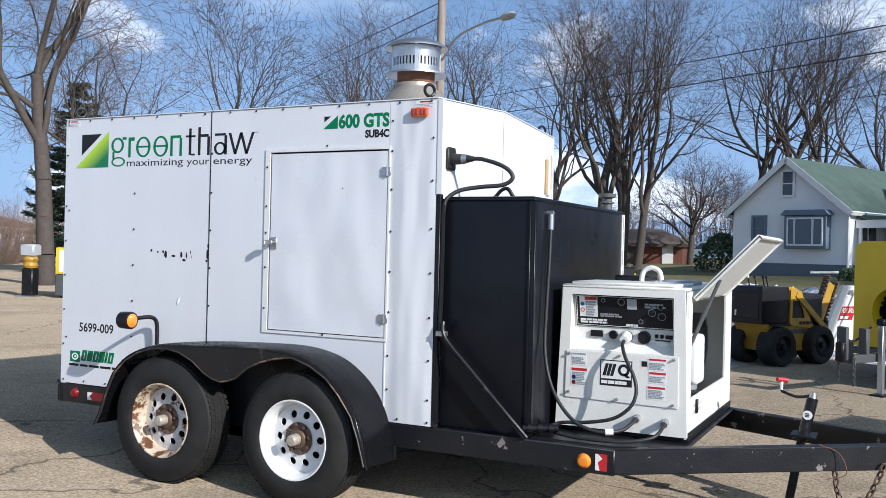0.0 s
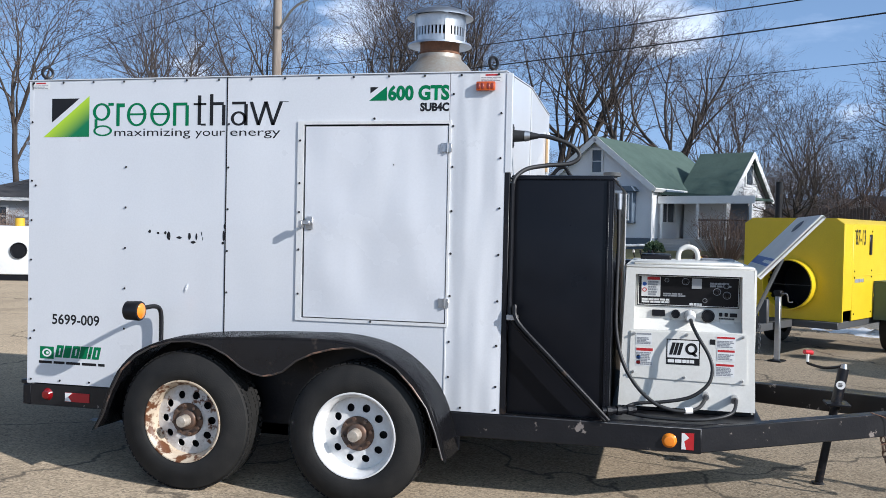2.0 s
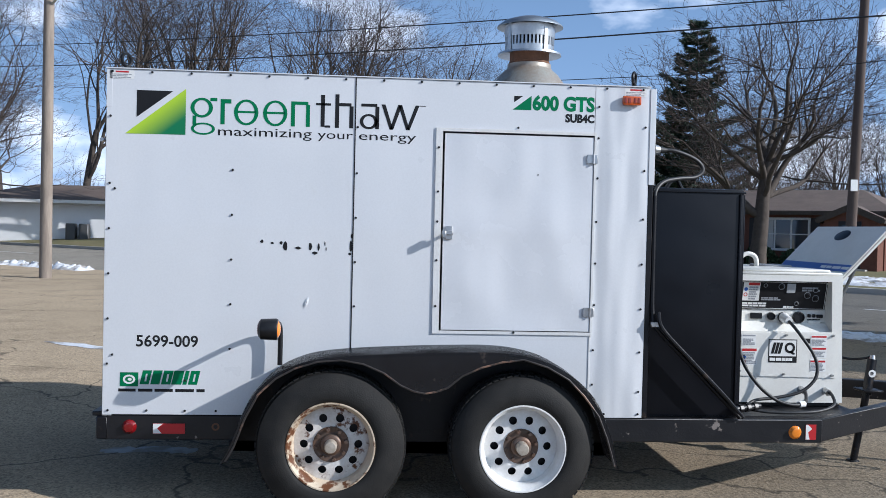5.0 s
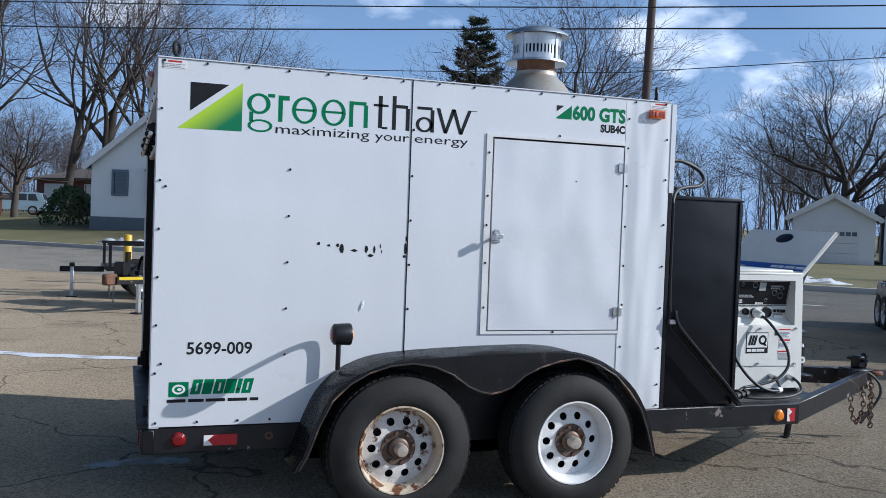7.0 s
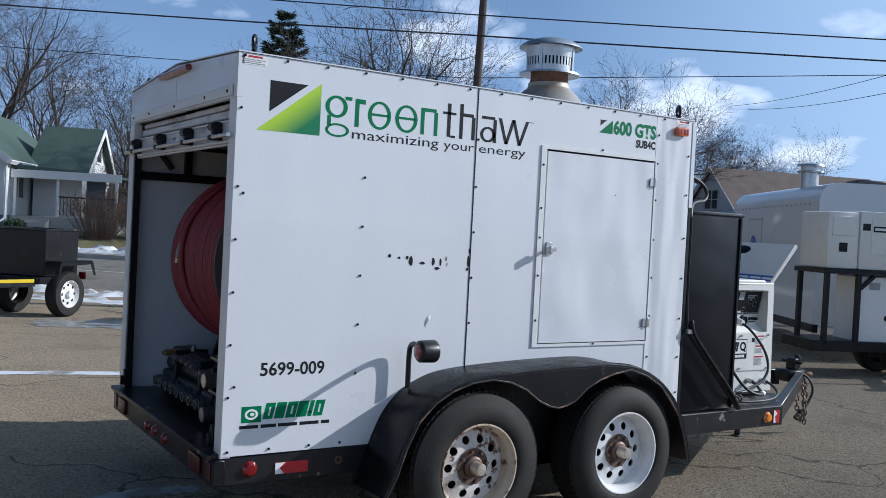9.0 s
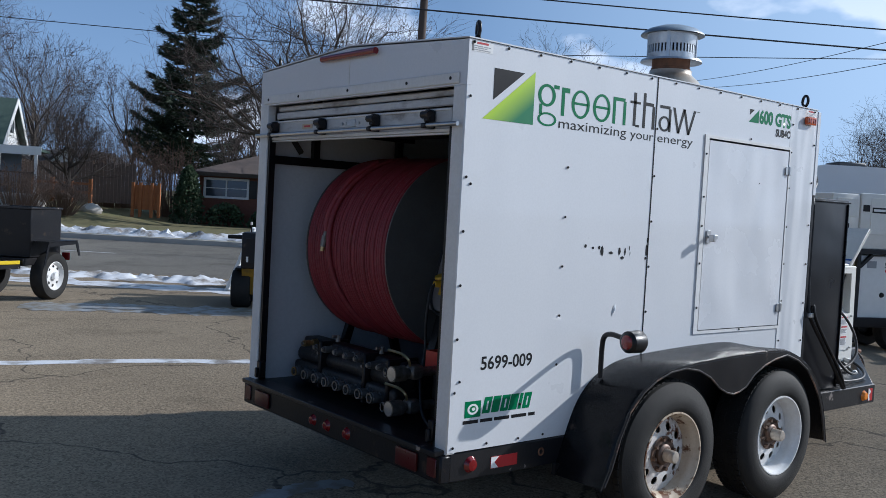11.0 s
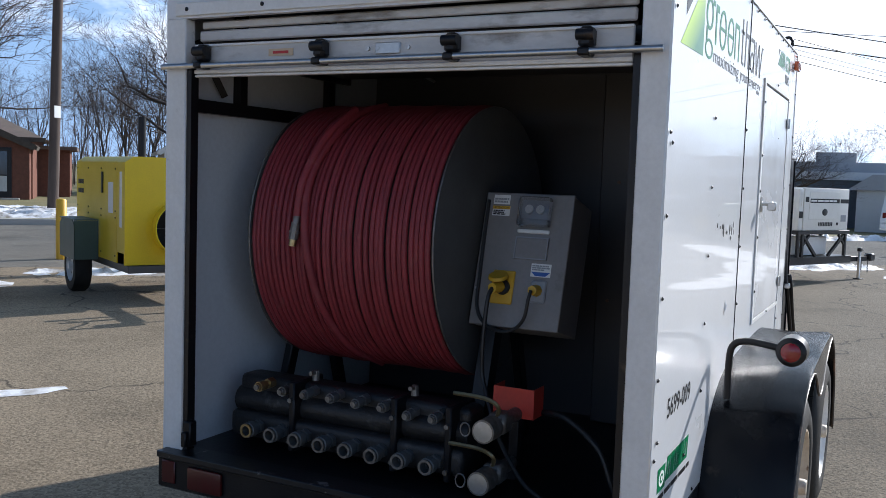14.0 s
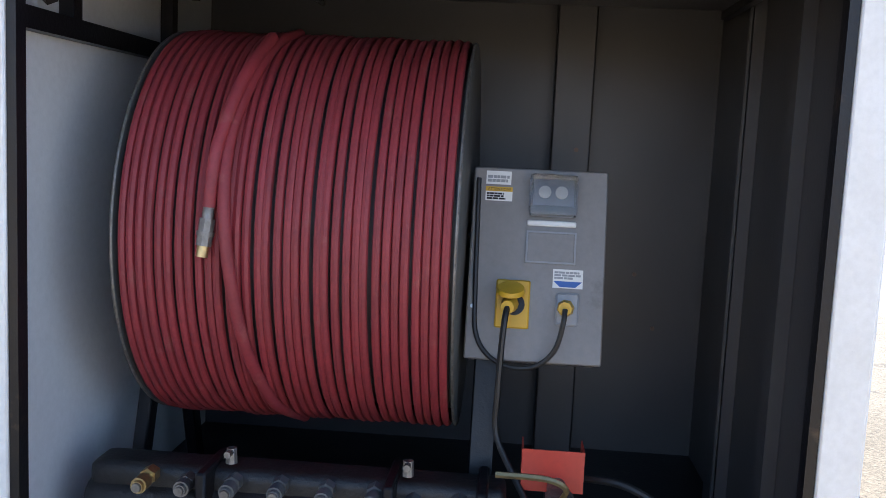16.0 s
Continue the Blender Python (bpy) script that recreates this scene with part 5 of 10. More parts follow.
part("label_dot", place(plate(ring(3.825, 0.10, 0.013), [ring(3.825, 0.10, 0.008)], depth=0.0005), pd @ Matrix.Translation((0, 0, 0.0012))), INKRED, st)
part("label_print", bars(3.845, 3.91, 0.065, 0.155, 6, 2, m=pd @ Matrix.Translation((0, 0, 0.0012)), depth=0.0005), INKGREY, st)
part("maker_line", bars(3.81, 3.98, 0.02, 0.05, 2, 8, m=pd), INKWHITE, pan)
part("panel_print", bars(3.93, 4.08, 0.062, 0.085, 2, 9, m=pd), INKGREY, pan)
part("panel_print", bars(4.08, 4.17, 0.012, 0.03, 1, 6, m=pd), INKWHITE, pan)
part("meter", place(plate(rect(4.09, 4.145, 0.115, 0.175), depth=0.004), pd), GREY, pan, "small square gauge")
for x, z, r in ((4.055, 0.155, 0.016), (4.23, 0.10, 0.017), (4.285, 0.08, 0.018), (4.165, 0.045, 0.009), (3.95, 0.16, 0.008), (4.28, 0.135, 0.012)):
    d_ = part("dial", place(lathe([(r, 0.0), (r, 0.004), (r * 0.7, 0.006), (r * 0.5, 0.014), (0.0, 0.014)], 14), pd @ Matrix.Translation((x, z, 0))), BLACK, pan)
    part("dial_mark", place(plate(ring(x, z, r + 0.005, n=14), [ring(x, z, r + 0.002, n=14)], depth=0.0006), pd), INKGREY, d_)
part("dial_print", bars(4.19, 4.34, 0.125, 0.155, 2, 19, m=pd), INKGREY, pan)
SY_ = ry1 - 0.002
part("meter_window", box(3.87, 3.945, SY_ - 0.012, SY_, 1.018, 1.055, 0.003), BLACK, gen)
for x, z, r, mt in ((4.005, 1.035, 0.025, BLACK), (4.185, 1.03, 0.037, BLACK), (4.085, 1.028, 0.034, BLACK)):
    part("receptacle", lathe([(r, 0.0), (r, 0.018), (r * 0.85, 0.02), (r * 0.8, 0.012), (0, 0.012)], 20, Matrix.Translation((x, SY_, z)) @ FACE_Y), mt, gen, "round black power receptacle")
for x in (4.255, 4.285):
    part("breaker", box(x - 0.009, x + 0.009, SY_ - 0.016, SY_, 1.03, 1.052, 0.003), BLACK, gen)
part("breaker", box(4.305, 4.345, SY_ - 0.014, SY_, 1.028, 1.05, 0.003), BLACK, gen)
part("outlet_cover", box(4.25, 4.33, SY_ - 0.008, SY_, 0.985, 1.012, 0.003), GENWHITE, gen)
part("strip_print", bars(4.245, 4.34, 1.013, 1.021, 1, 4, m=on_y(SY_)), INKBLACK, gen)
# lower cover
cov = part("cover_plate", plate([(3.75, 0.668), (4.40, 0.658), (4.395, 0.94), (3.755, 0.935)], depth=0.006, m=on_y(GY - 0.001)), GENWHITE, gen, "cream cover plate held by screws")
for x, z in ((3.775, 0.92), (4.07, 0.925), (4.375, 0.925), (4.06, 0.68), (4.375, 0.675), (3.775, 0.70)):
    part("cover_screw", rod((x, GY - 0.006, z), (x, GY - 0.022, z), 0.009, 0.006, 8), STEEL, cov)
cy = on_y(GY - 0.0075)
em = part("maker_emblem", plate(rect(3.957, 4.142, 0.752, 0.898), depth=0.0008, m=cy), INKBLACK, cov, "square black and white maker emblem")
cy2 = on_y(GY - 0.0088)
part("emblem_field", plate(rect(3.963, 4.136, 0.792, 0.892), depth=0.0006, m=cy2), INKWHITE, em)
b = bm_new()
for x in (3.978, 4.0, 4.022):
    plate([(x - 0.006, 0.808), (x + 0.012, 0.808), (x + 0.03, 0.878), (x + 0.012, 0.878)], depth=0.0006, bm=b)
plate(ring(4.095, 0.845, 0.034, 0.034, 18), [ring(4.095, 0.845, 0.019, 0.019, 14)], depth=0.0006, bm=b)
plate([(4.09, 0.82), (4.105, 0.83), (4.132, 0.806), (4.115, 0.802)], depth=0.0006, bm=b)
part("emblem_strokes", place(b, on_y(GY - 0.0098)), INKBLACK, em)
part("emblem_bar", place(bars(3.966, 4.14, 0.760, 0.785, 1, 12, depth=0.0006), on_y(GY - 0.009)), INKWHITE, em)
for x0, x1, z0, z1, bands in ((3.785, 3.875, 0.855, 0.925, ((0.915, 0.924, INKGREY),)), (3.785, 3.885, 0.735, 0.84, ((0.822, 0.838, INKRED),)), (4.23, 4.335, 0.855, 0.925, ((0.912, 0.922, INKRED),)),
                             (4.235, 4.335, 0.785, 0.85, ((0.836, 0.848, INKRED),)), (4.228, 4.332, 0.695, 0.775, ((0.756, 0.768, INKRED),))):
    st = part("warning_label", plate(rect(x0, x1, z0, z1), depth=0.0008, m=cy), INKWHITE, cov, "white warning label with a coloured band")
    for a0, a1, mt in bands:
        part("label_band", plate(rect(x0 + 0.004, x1 - 0.004, a0, a1), depth=0.0005, m=cy2), mt, st)
    part("label_print", place(bars(x0 + 0.006, x1 - 0.006, z0 + 0.006, z1 - 0.024, max(3, int((z1 - z0) / 0.013)), int(x0 * 100), depth=0.0005), cy2), INKGREY, st)
for z, mt in ((0.785, INKBLUE), (0.755, INKRED)):
    part("label_dot", plate(ring(3.802, z, 0.012), depth=0.0005, m=cy2), mt, cov)
part("pictogram", plate(rect(4.195, 4.225, 0.875, 0.905), depth=0.0008, m=cy), INKBLACK, cov)
# shell
GB = 1.76
part("side_panel", box(3.706, 3.716, GY + 0.02, GB, BOT + 0.02, 1.30, 0.003), GENWHITE, gen)
part("rear_panel", box(3.716, 4.43, GB - 0.012, GB, BOT + 0.02, 1.30, 0.003), GENWHITE, gen)
RX = Matrix(((0, 0, 1, 0), (1, 0, 0, 0), (0, 1, 0, 0), (0, 0, 0, 1)))
b = plate(rect(GY + 0.02, GB, BOT + 0.02, 1.30), [rect(GY + 0.12, GB - 0.22, 0.70, 1.245)] + [rect(GY + 0.20 + 0.03 * i, GY + 0.22 + 0.03 * i, 0.60 + 0.035 * j, 0.622 + 0.035 * j) for i in range(8) for j in range(2)], depth=0.012, m=Matrix.Translation((4.43, 0, 0)) @ RX)
part("side_panel", b, GENWHITE, gen)
part("base_skid", box(3.70, 4.45, GY + 0.03, GB, BOT + 0.002, BOT + 0.05, 0.004), BLACK, gen)
b = box(3.715, 4.43, GY - 0.002, GB + 0.004, 1.30, 1.318, 0.006)
box(3.76, 4.37, GY + 0.03, 0.85, 1.318, 1.336, 0.008, bm=b)
top = part("top_hood", b, GENWHITE, gen)
SIDINGBAY = mat("pale_blue_grey_enamel", (0.42, 0.47, 0.50), 0.5, alt=(0.34, 0.38, 0.40), scale=6, amount=0.6, bump=0.01)
part("lifting_loop", sweep(smooth_path([(4.02, 0.98, 1.32), (4.02, 0.98, 1.36), (4.035, 0.98, 1.40), (4.08, 0.98, 1.418), (4.125, 0.98, 1.40), (4.14, 0.98, 1.36), (4.14, 0.98, 1.32)], 4), 0.016, 10), GENWHITE, top, "white lifting loop")
part("battery_box", box(4.16, 4.36, 0.9, 1.15, 1.318, 1.345, 0.006), INKGREY, top)
part("muffler_guard", box(3.78, 3.98, 1.2, 1.55, 1.318, 1.36, 0.01), BLACK, top)
# inside
part("engine_block", box(3.85, 4.28, 0.85, 1.5, 0.52, 1.02, 0.03, segs=2), GREY, gen, "dark engine seen through the open side")
part("fan_shroud", lathe([(0.19, 0.0), (0.19, 0.06), (0.16, 0.06), (0.16, 0.0)], 24, Matrix.Translation((4.3, 1.2, 0.95)) @ Matrix.Rotation(math.pi / 2, 4, "Y"), closed=True), BLACK, gen)
part("coolant_bottle", box(4.31, 4.40, 0.88, 1.08, 0.72, 1.02, 0.03, segs=3), INKWHITE, gen, "milky coolant bottle")
part("air_filter", rod((4.2, 0.75, 1.12), (4.2, 1.15, 1.12), 0.085, seg=20), BLACK, gen)
part("fuel_filter", rod((4.38, 0.55, 0.86), (4.38, 0.55, 1.0), 0.035, seg=14), INKBLUE, gen)
part("filter_label", rod((4.38, 0.55, 0.9), (4.38, 0.55, 0.93), 0.036, seg=14), PLUGY, gen)
part("inner_label", box(4.385, 4.39, 0.49, 0.6, 0.72, 0.83), INKBLUE, gen)
for k in range(4):
    z = 0.78 + 0.1 * k
    part("fuel_line", sweep(smooth_path([(4.36, 0.56, z), (4.38, 0.66, z + 0.05), (4.36, 0.76, z - 0.03), (4.3, 0.85, z)], 5), 0.009, 6), CABLE, gen)
part("inner_panel", box(4.30, 4.31, 0.48, 0.86, 0.62, 1.22, 0.003), SIDINGBAY, gen, "pale blue-grey inner panel")
part("relay_box", box(4.31, 4.36, 0.50, 0.66, 1.06, 1.2, 0.006), GREY, gen)
part("battery", box(4.24, 4.40, 0.60, 0.84, 0.53, 0.70, 0.01), BLACK, gen)
part("battery_terminal", rod((4.36, 0.66, 0.70), (4.36, 0.66, 0.725), 0.014, seg=10), INKRED, gen)
part("caution_label", box(4.386, 4.389, 0.50, 0.60, 0.66, 0.69), PLUGY, gen)
part("latch", box(4.442, 4.455, 0.60, 0.63, 0.60, 0.68, 0.003), BLACK, gen)
# propped lid
b = box(0.0, 0.49, 0.44, 1.40, -0.010, 0.010, 0.004)
box(0.0, 0.49, 0.44, 0.45, -0.02, 0.0, bm=b)
box(0.0, 0.49, 1.39, 1.40, -0.02, 0.0, bm=b)
box(0.482, 0.492, 0.44, 1.40, -0.02, 0.0, bm=b)
lid_m = Matrix.Translation((4.455, 0, 1.262)) @ Matrix.Rotation(-radians(46.5), 4, "Y")
lid = part("lid", place(b, lid_m), GENWHITE, gen, "cream side lid propped open")
part("lid_latch", place(lathe([(0.0, 0.004), (0.04, 0.004), (0.052, 0.0)], 20, Matrix.Translation((0.40, 0.92, 0.011)) @ Matrix.Diagonal((0.95, 1.8, 1, 1))), lid_m), BLACK, lid)
part("lid_stripe", place(box(0.075, 0.135, 0.45, 1.39, 0.0103, 0.0113), lid_m), INKBLUE, lid, "dark blue stripe with pale print")
part("stripe_print", place(bars(0.45, 0.9, 0.03, 0.06, 1, 33, depth=0.0006), lid_m @ Matrix.Translation((0.06, 0, 0.0115)) @ Matrix(((0, 1, 0, 0), (1, 0, 0, 0), (0, 0, 1, 0), (0, 0, 0, 1)))), INKWHITE, lid)
part("stay_bar", rod((4.43, 0.50, 1.0), lid_m @ Vector((0.17, 0.47, -0.02)), 0.011, seg=8), DRUM, lid, "grey steel stay")

# cords and hoses at the generator's foot
gc = thing("extension_cord", (4.0, 0.2, BOT), "black cord looping from the generator's receptacle to the deck", "cord")
part("cord_plug", rod((4.085, SY_ - 0.012, 1.028), (4.088, SY_ - 0.085, 1.015), 0.034, 0.024, 16), INKWHITE, gc, "pale plug body")
part("cable", sweep(smooth_path([(4.088, SY_ - 0.07, 1.015), (4.095, 0.30, 0.985), (4.13, 0.25, 0.92), (4.185, 0.22, 0.83), (4.205, 0.2, 0.75), (4.18, 0.18, 0.67), (4.09, 0.17, 0.60), (3.95, 0.17, 0.565), (3.80, 0.15, 0.55), (3.72, 0.10, 0.52), (3.66, 0.05, 0.50)], 6), 0.010, 10), CABLE, gc)
fh = thing("fuel_hose", (3.8, 0.15, BOT), "black fuel hose hanging from the tank to the generator", "hose")
part("hose", sweep(smooth_path([(3.675, 0.245, 1.64), (3.678, 0.225, 1.45), (3.675, 0.2, 1.15), (3.68, 0.18, 0.95), (3.72, 0.16, 0.78), (3.80, 0.13, 0.65), (3.90, 0.11, 0.565), (4.00, 0.11, 0.532), (4.08, 0.13, 0.53), (4.14, 0.2, 0.54), (4.175, 0.28, 0.575), (4.178, 0.34, 0.585)], 6), 0.0105, 10), CABLE, fh)
part("hose_clamp", rod((4.06, 0.125, 0.53), (4.10, 0.14, 0.532), 0.019, seg=10), INKWHITE, fh)
part("elbow_fitting", rod((4.178, 0.30, 0.58), (4.178, 0.352, 0.588), 0.02, seg=10), STEEL, fh)
rh = thing("return_hose", (4.1, 0.2, BOT), "grey return hose lying on the deck", "hose")
part("hose", sweep(smooth_path([(4.335, 0.34, 0.578), (4.34, 0.27, 0.565), (4.31, 0.18, 0.52), (4.20, 0.12, 0.495), (4.05, 0.09, 0.488), (3.88, 0.10, 0.488), (3.76, 0.12, 0.50), (3.68, 0.13, 0.52)], 6), 0.0098, 10), CABLE, rh)
part("elbow_fitting", rod((4.335, 0.30, 0.57), (4.335, 0.352, 0.58), 0.02, seg=10), STEEL, rh)
b = rod((3.62, 0.02, 0.52), (3.80, 0.10, 0.525), 0.02, seg=10)
for t_ in (0.2, 0.5, 0.8):
    p_ = Vector((3.62, 0.02, 0.52)).lerp(Vector((3.80, 0.10, 0.525)), t_)
    rod(p_ - Vector((0.012, 0.005, 0)), p_ + Vector((0.012, 0.005, 0)), 0.027, seg=8, bm=b)
part("valve_train", b, BLACK, tank, "black valve fittings on the deck")

# ---- hose reel inside ----
reel = thing("hose_reel", (0.78, 1.32, BOT), "big drum wound with faded red rubber heating hose", "hose reel")
RC, RR = Vector((0.785, 0, 1.335)), 0.54
AX = Matrix.Rotation(-math.pi / 2, 4, "X")
wrap_me = bpy.data.meshes.new("hose_wrap")
b = lathe([(RR + 0.010 + 0.0112 * math.cos(a), 0.0112 * math.sin(a)) for a in [2 * math.pi * k / 8 for k in range(8)]], 72, AX, closed=True)
b.to_mesh(wrap_me)
b.free()
shade(wrap_me, True)
NW = 34
rnd = random.Random(3)
for i in range(NW):
    o = part("hose_wrap", wrap_me, HOSE, reel, local=False)
    y = 0.905 + (1.725 - 0.905) * (i + 0.5) / NW
    s = 1 + 0.004 * math.sin(i * 0.9) + 0.008 * rnd.random()
    o.matrix_basis = Matrix.Translation((RC.x, y, RC.z)) @ Matrix.Rotation(radians(rnd.uniform(-0.5, 0.5)), 4, "Z") @ Matrix.Rotation(radians(rnd.uniform(0, 360)), 4, "Y") @ Matrix.Diagonal((s, 1, s, 1))
part("drum", lathe([(RR - 0.03, 0.9), (RR - 0.03, 1.73)], 48, Matrix.Translation((RC.x, 0, RC.z)) @ AX), DRUM, reel)


def on_drum(y, deg, r):
    a = radians(deg + 3)
    return (RC.x - r * math.cos(a), y, RC.z + r * math.sin(a))


part("hose_strand", sweep(smooth_path([on_drum(1.40, 80, RR + 0.022), on_drum(1.418, 60, RR + 0.03), on_drum(1.437, 40, RR + 0.038), on_drum(1.456, 22, RR + 0.042), on_drum(1.45, 5, RR + 0.04), on_drum(1.432, -12, RR + 0.036), on_drum(1.408, -32, RR + 0.03), on_drum(1.372, -55, RR + 0.026), on_drum(1.335, -78, RR + 0.022)], 8), 0.0165, 10), HOSE, reel)
part("hose_strand", sweep(smooth_path([on_drum(1.425, 60, RR + 0.05), on_drum(1.447, 40, RR + 0.062), on_drum(1.474, 22, RR + 0.06), on_drum(1.483, 12, RR + 0.05), on_drum(1.487, 6, RR + 0.04)], 8), 0.0165, 10), HOSE, reel)
p0, p1, p2 = Vector(on_drum(1.487, 7, RR + 0.04)), Vector(on_drum(1.49, 2, RR + 0.042)), Vector(on_drum(1.496, -3.2, RR + 0.045))
b = rod(p0, p1, 0.014, seg=12)
rod(p0.lerp(p1, 0.75), p2, 0.019, seg=8, bm=b)
rod(p1.lerp(p2, 0.35), p1.lerp(p2, 0.55), 0.0215, seg=12, bm=b)
part("hose_coupling", b, DULL, reel, "dull plated hose coupling")
part("coupling_tip", rod(p2, p2 + (p2 - p1) * 0.5, 0.015, seg=10), BRASS, reel)
for y, mt in ((0.893, DRUM), (1.738, DRUM)):
    part("drum_flange", lathe([(0.0, -0.004), (RR + 0.016, -0.004), (RR + 0.016, 0.004), (0.0, 0.004)], 64, Matrix.Translation((RC.x, y, RC.z)) @ AX), mt, reel, "grey steel drum flange")
    part("flange_rim", sweep([(RC.x + (RR + 0.016) * math.cos(a), y, RC.z + (RR + 0.016) * math.sin(a)) for a in [2 * math.pi * k / 64 for k in range(64)]], 0.0035, 6, closed=True), DULL, reel)
part("axle", rod((RC.x, 0.80, RC.z), (RC.x, 1.86, RC.z), 0.04, seg=14), BLACK, reel)
for y in (0.83, 1.80):
    for x in (0.52, 1.05):
        part("stand_leg", beam((RC.x, y, RC.z), (x, y, BOT + 0.002), 0.06, 0.04), BLACK, reel)

# ---- manifold with couplings ----
GRIMY = mat("grimy_black_pipe", (0.008, 0.008, 0.0095), 0.5, alt=(0.022, 0.021, 0.02), scale=9, amount=0.8, bump=0.08, stain=(0.085, 0.08, 0.075), stain_at=(0.6, 0.76), stain_scale=13)
man = thing("hose_manifold", (0.3, 1.3, BOT), "black pipe manifold with two rows of hose couplings", "manifold")
part("manifold_body", box(0.285, 0.41, 0.74, 1.82, 0.66, 0.748, 0.03, segs=3), GRIMY, man)
part("manifold_body", box(0.225, 0.40, 0.74, 1.82, 0.50, 0.605, 0.03, segs=3), GRIMY, man)
part("pipe_wrap", rod((0.31, 0.74, 0.65), (0.31, 1.82, 0.64), 0.055, seg=14), GRIMY, man)
for y in (0.80, 1.03, 1.50):
    part("clamp_strap", box(0.213, 0.42, y - 0.014, y + 0.014, 0.48, 0.762, 0.006), BLACK, man, "black steel clamp strap")
    for z in (0.52, 0.69):
        part("strap_bolt", rod((0.214, y, z), (0.2, y, z), 0.01, seg=6), DULL, man)
UPPER = ((1.648, 0.727, 0.175), (1.55, 0.716, 0.20), (1.43, 0.722, 0.185), (1.31, 0.724, 0.187), (1.19, 0.722, 0.18), (1.068, 0.726, 0.172), (0.972, 0.704, 0.195), (0.856, 0.712, 0.182))
for i, (y, zt, xt) in enumerate(UPPER):
    k = BRASS if i == 0 else DULL
    b = rod((0.29, y, zt + 0.004), (xt + 0.012, y, zt), 0.014, seg=10)
    rod((xt + 0.055, y, zt), (xt + 0.018, y, zt), 0.0205, seg=12, bm=b)
    rod((0.285, y, zt + 0.003), (0.25, y, zt + 0.002), 0.022, seg=6, bm=b)
    rod((xt + 0.016, y, zt), (xt + 0.006, y, zt), 0.0165, 0.015, 12, bm=b)
    up = part("upper_coupling", b, k if i < 2 else DRUM, man, "small quick coupling")
    part("coupling_bore", rod((xt + 0.006, y, zt), (xt, y, zt), 0.013, 0.011, 12), DULL, up)
    yl, zl = 1.665 - 0.1165 * i, 0.556 - 0.001 * i
    b = lathe([(0.020, 0.0), (0.020, 0.05), (0.031, 0.055), (0.031, 0.085), (0.027, 0.088), (0.027, 0.10), (0.021, 0.10), (0.019, 0.06)], 18, Matrix.Translation((0.237, yl, zl)) @ FACE_X)
    rod((0.225, yl, zl), (0.205, yl, zl), 0.03, seg=6, bm=b)
    lo = part("lower_coupling", b, DRUM, man, "open socket coupling with bright rim")
    part("coupling_rim", lathe([(0.0195, 0.1005), (0.0285, 0.1005), (0.0285, 0.094), (0.0195, 0.094)], 18, Matrix.Translation((0.237, yl, zl)) @ FACE_X, closed=True), BRASS if i < 1 else DULL, lo)
    if i in (2, 6):
        b = rod((0.31, y + 0.02, 0.76), (0.31, y + 0.02, 0.80), 0.016, 0.013, 8)
        rod((0.31, y + 0.02, 0.79), (0.27, y + 0.02, 0.793), 0.009, seg=8, bm=b)
        part("bleed_valve", b, DULL, man)
for y, z in ((0.61, 0.725), (0.622, 0.54)):
    b = rod((0.40, y, z), (0.115, y, z), 0.026, seg=14)
    rod((0.185, y, z), (0.105, y, z), 0.042, seg=16, bm=b)
    cpl = part("main_coupling", b, DULL, man, "large plated cam coupling")
    part("coupling_face", lathe([(0.0, 0.002), (0.036, 0.0)], 18, Matrix.Translation((0.103, y, z)) @ FACE_X), STEEL, cpl)
    part("pull_ring", sweep([(0.12, y + 0.075 + 0.019 * math.cos(a), z - 0.005 + 0.024 * math.sin(a)) for a in [2 * math.pi * k / 12 for k in range(12)]], 0.003, 5, closed=True), DULL, cpl)
    part("valve_lever", sweep(smooth_path([(0.225, y, z + 0.03), (0.205, y - 0.01, z + 0.07), (0.195, y + 0.04, z + 0.095), (0.195, y + 0.16, z + 0.098)], 4), 0.008, 6), BRASS, cpl, "bent valve lever")
    part("valve_body", box(0.215, 0.295, y - 0.035, y + 0.035, z - 0.035, z + 0.04, 0.012), DULL, cpl)
rb = thing("red_bracket", (0.45, 0.62, BOT), "red folded steel bracket beside the manifold", "bracket")
b = box(0.40, 0.404, 0.545, 0.70, 0.71, 0.822)
box(0.40, 0.50, 0.70, 0.704, 0.71, 0.822, bm=b)
box(0.40, 0.50, 0.541, 0.545, 0.71, 0.822, bm=b)
part("bracket_sheet", b, REDP, rb, smooth=False)
part("bracket_post", box(0.405, 0.44, 0.60, 0.64, BOT + 0.001, 0.74, 0.004), BLACK, rb, "black post under the bracket")
part("drain_hose", sweep(smooth_path([(0.5, 0.55, 0.72), (0.42, 0.42, 0.73), (0.36, 0.28, 0.66), (0.34, 0.22, 0.55), (0.36, 0.2, BOT + 0.012)], 6), 0.011, 8), CABLE, rb)

# ---- control cabinet ----
cab = thing("control_cabinet", (0.62, 0.69, BOT), "grey steel control cabinet on a black post, tilted back", "cabinet")
CM = Matrix(((0.0, 0.265, -0.964, 0.53), (-1.0, 0.0, 0.0, 0.872), (0.0, 0.964, 0.265, 1.025), (0, 0, 0, 1)))


def cabp(name, b, mt, parent=cab, label="", smooth=True):
    return part(name, place(b, CM), mt, parent, label, smooth)


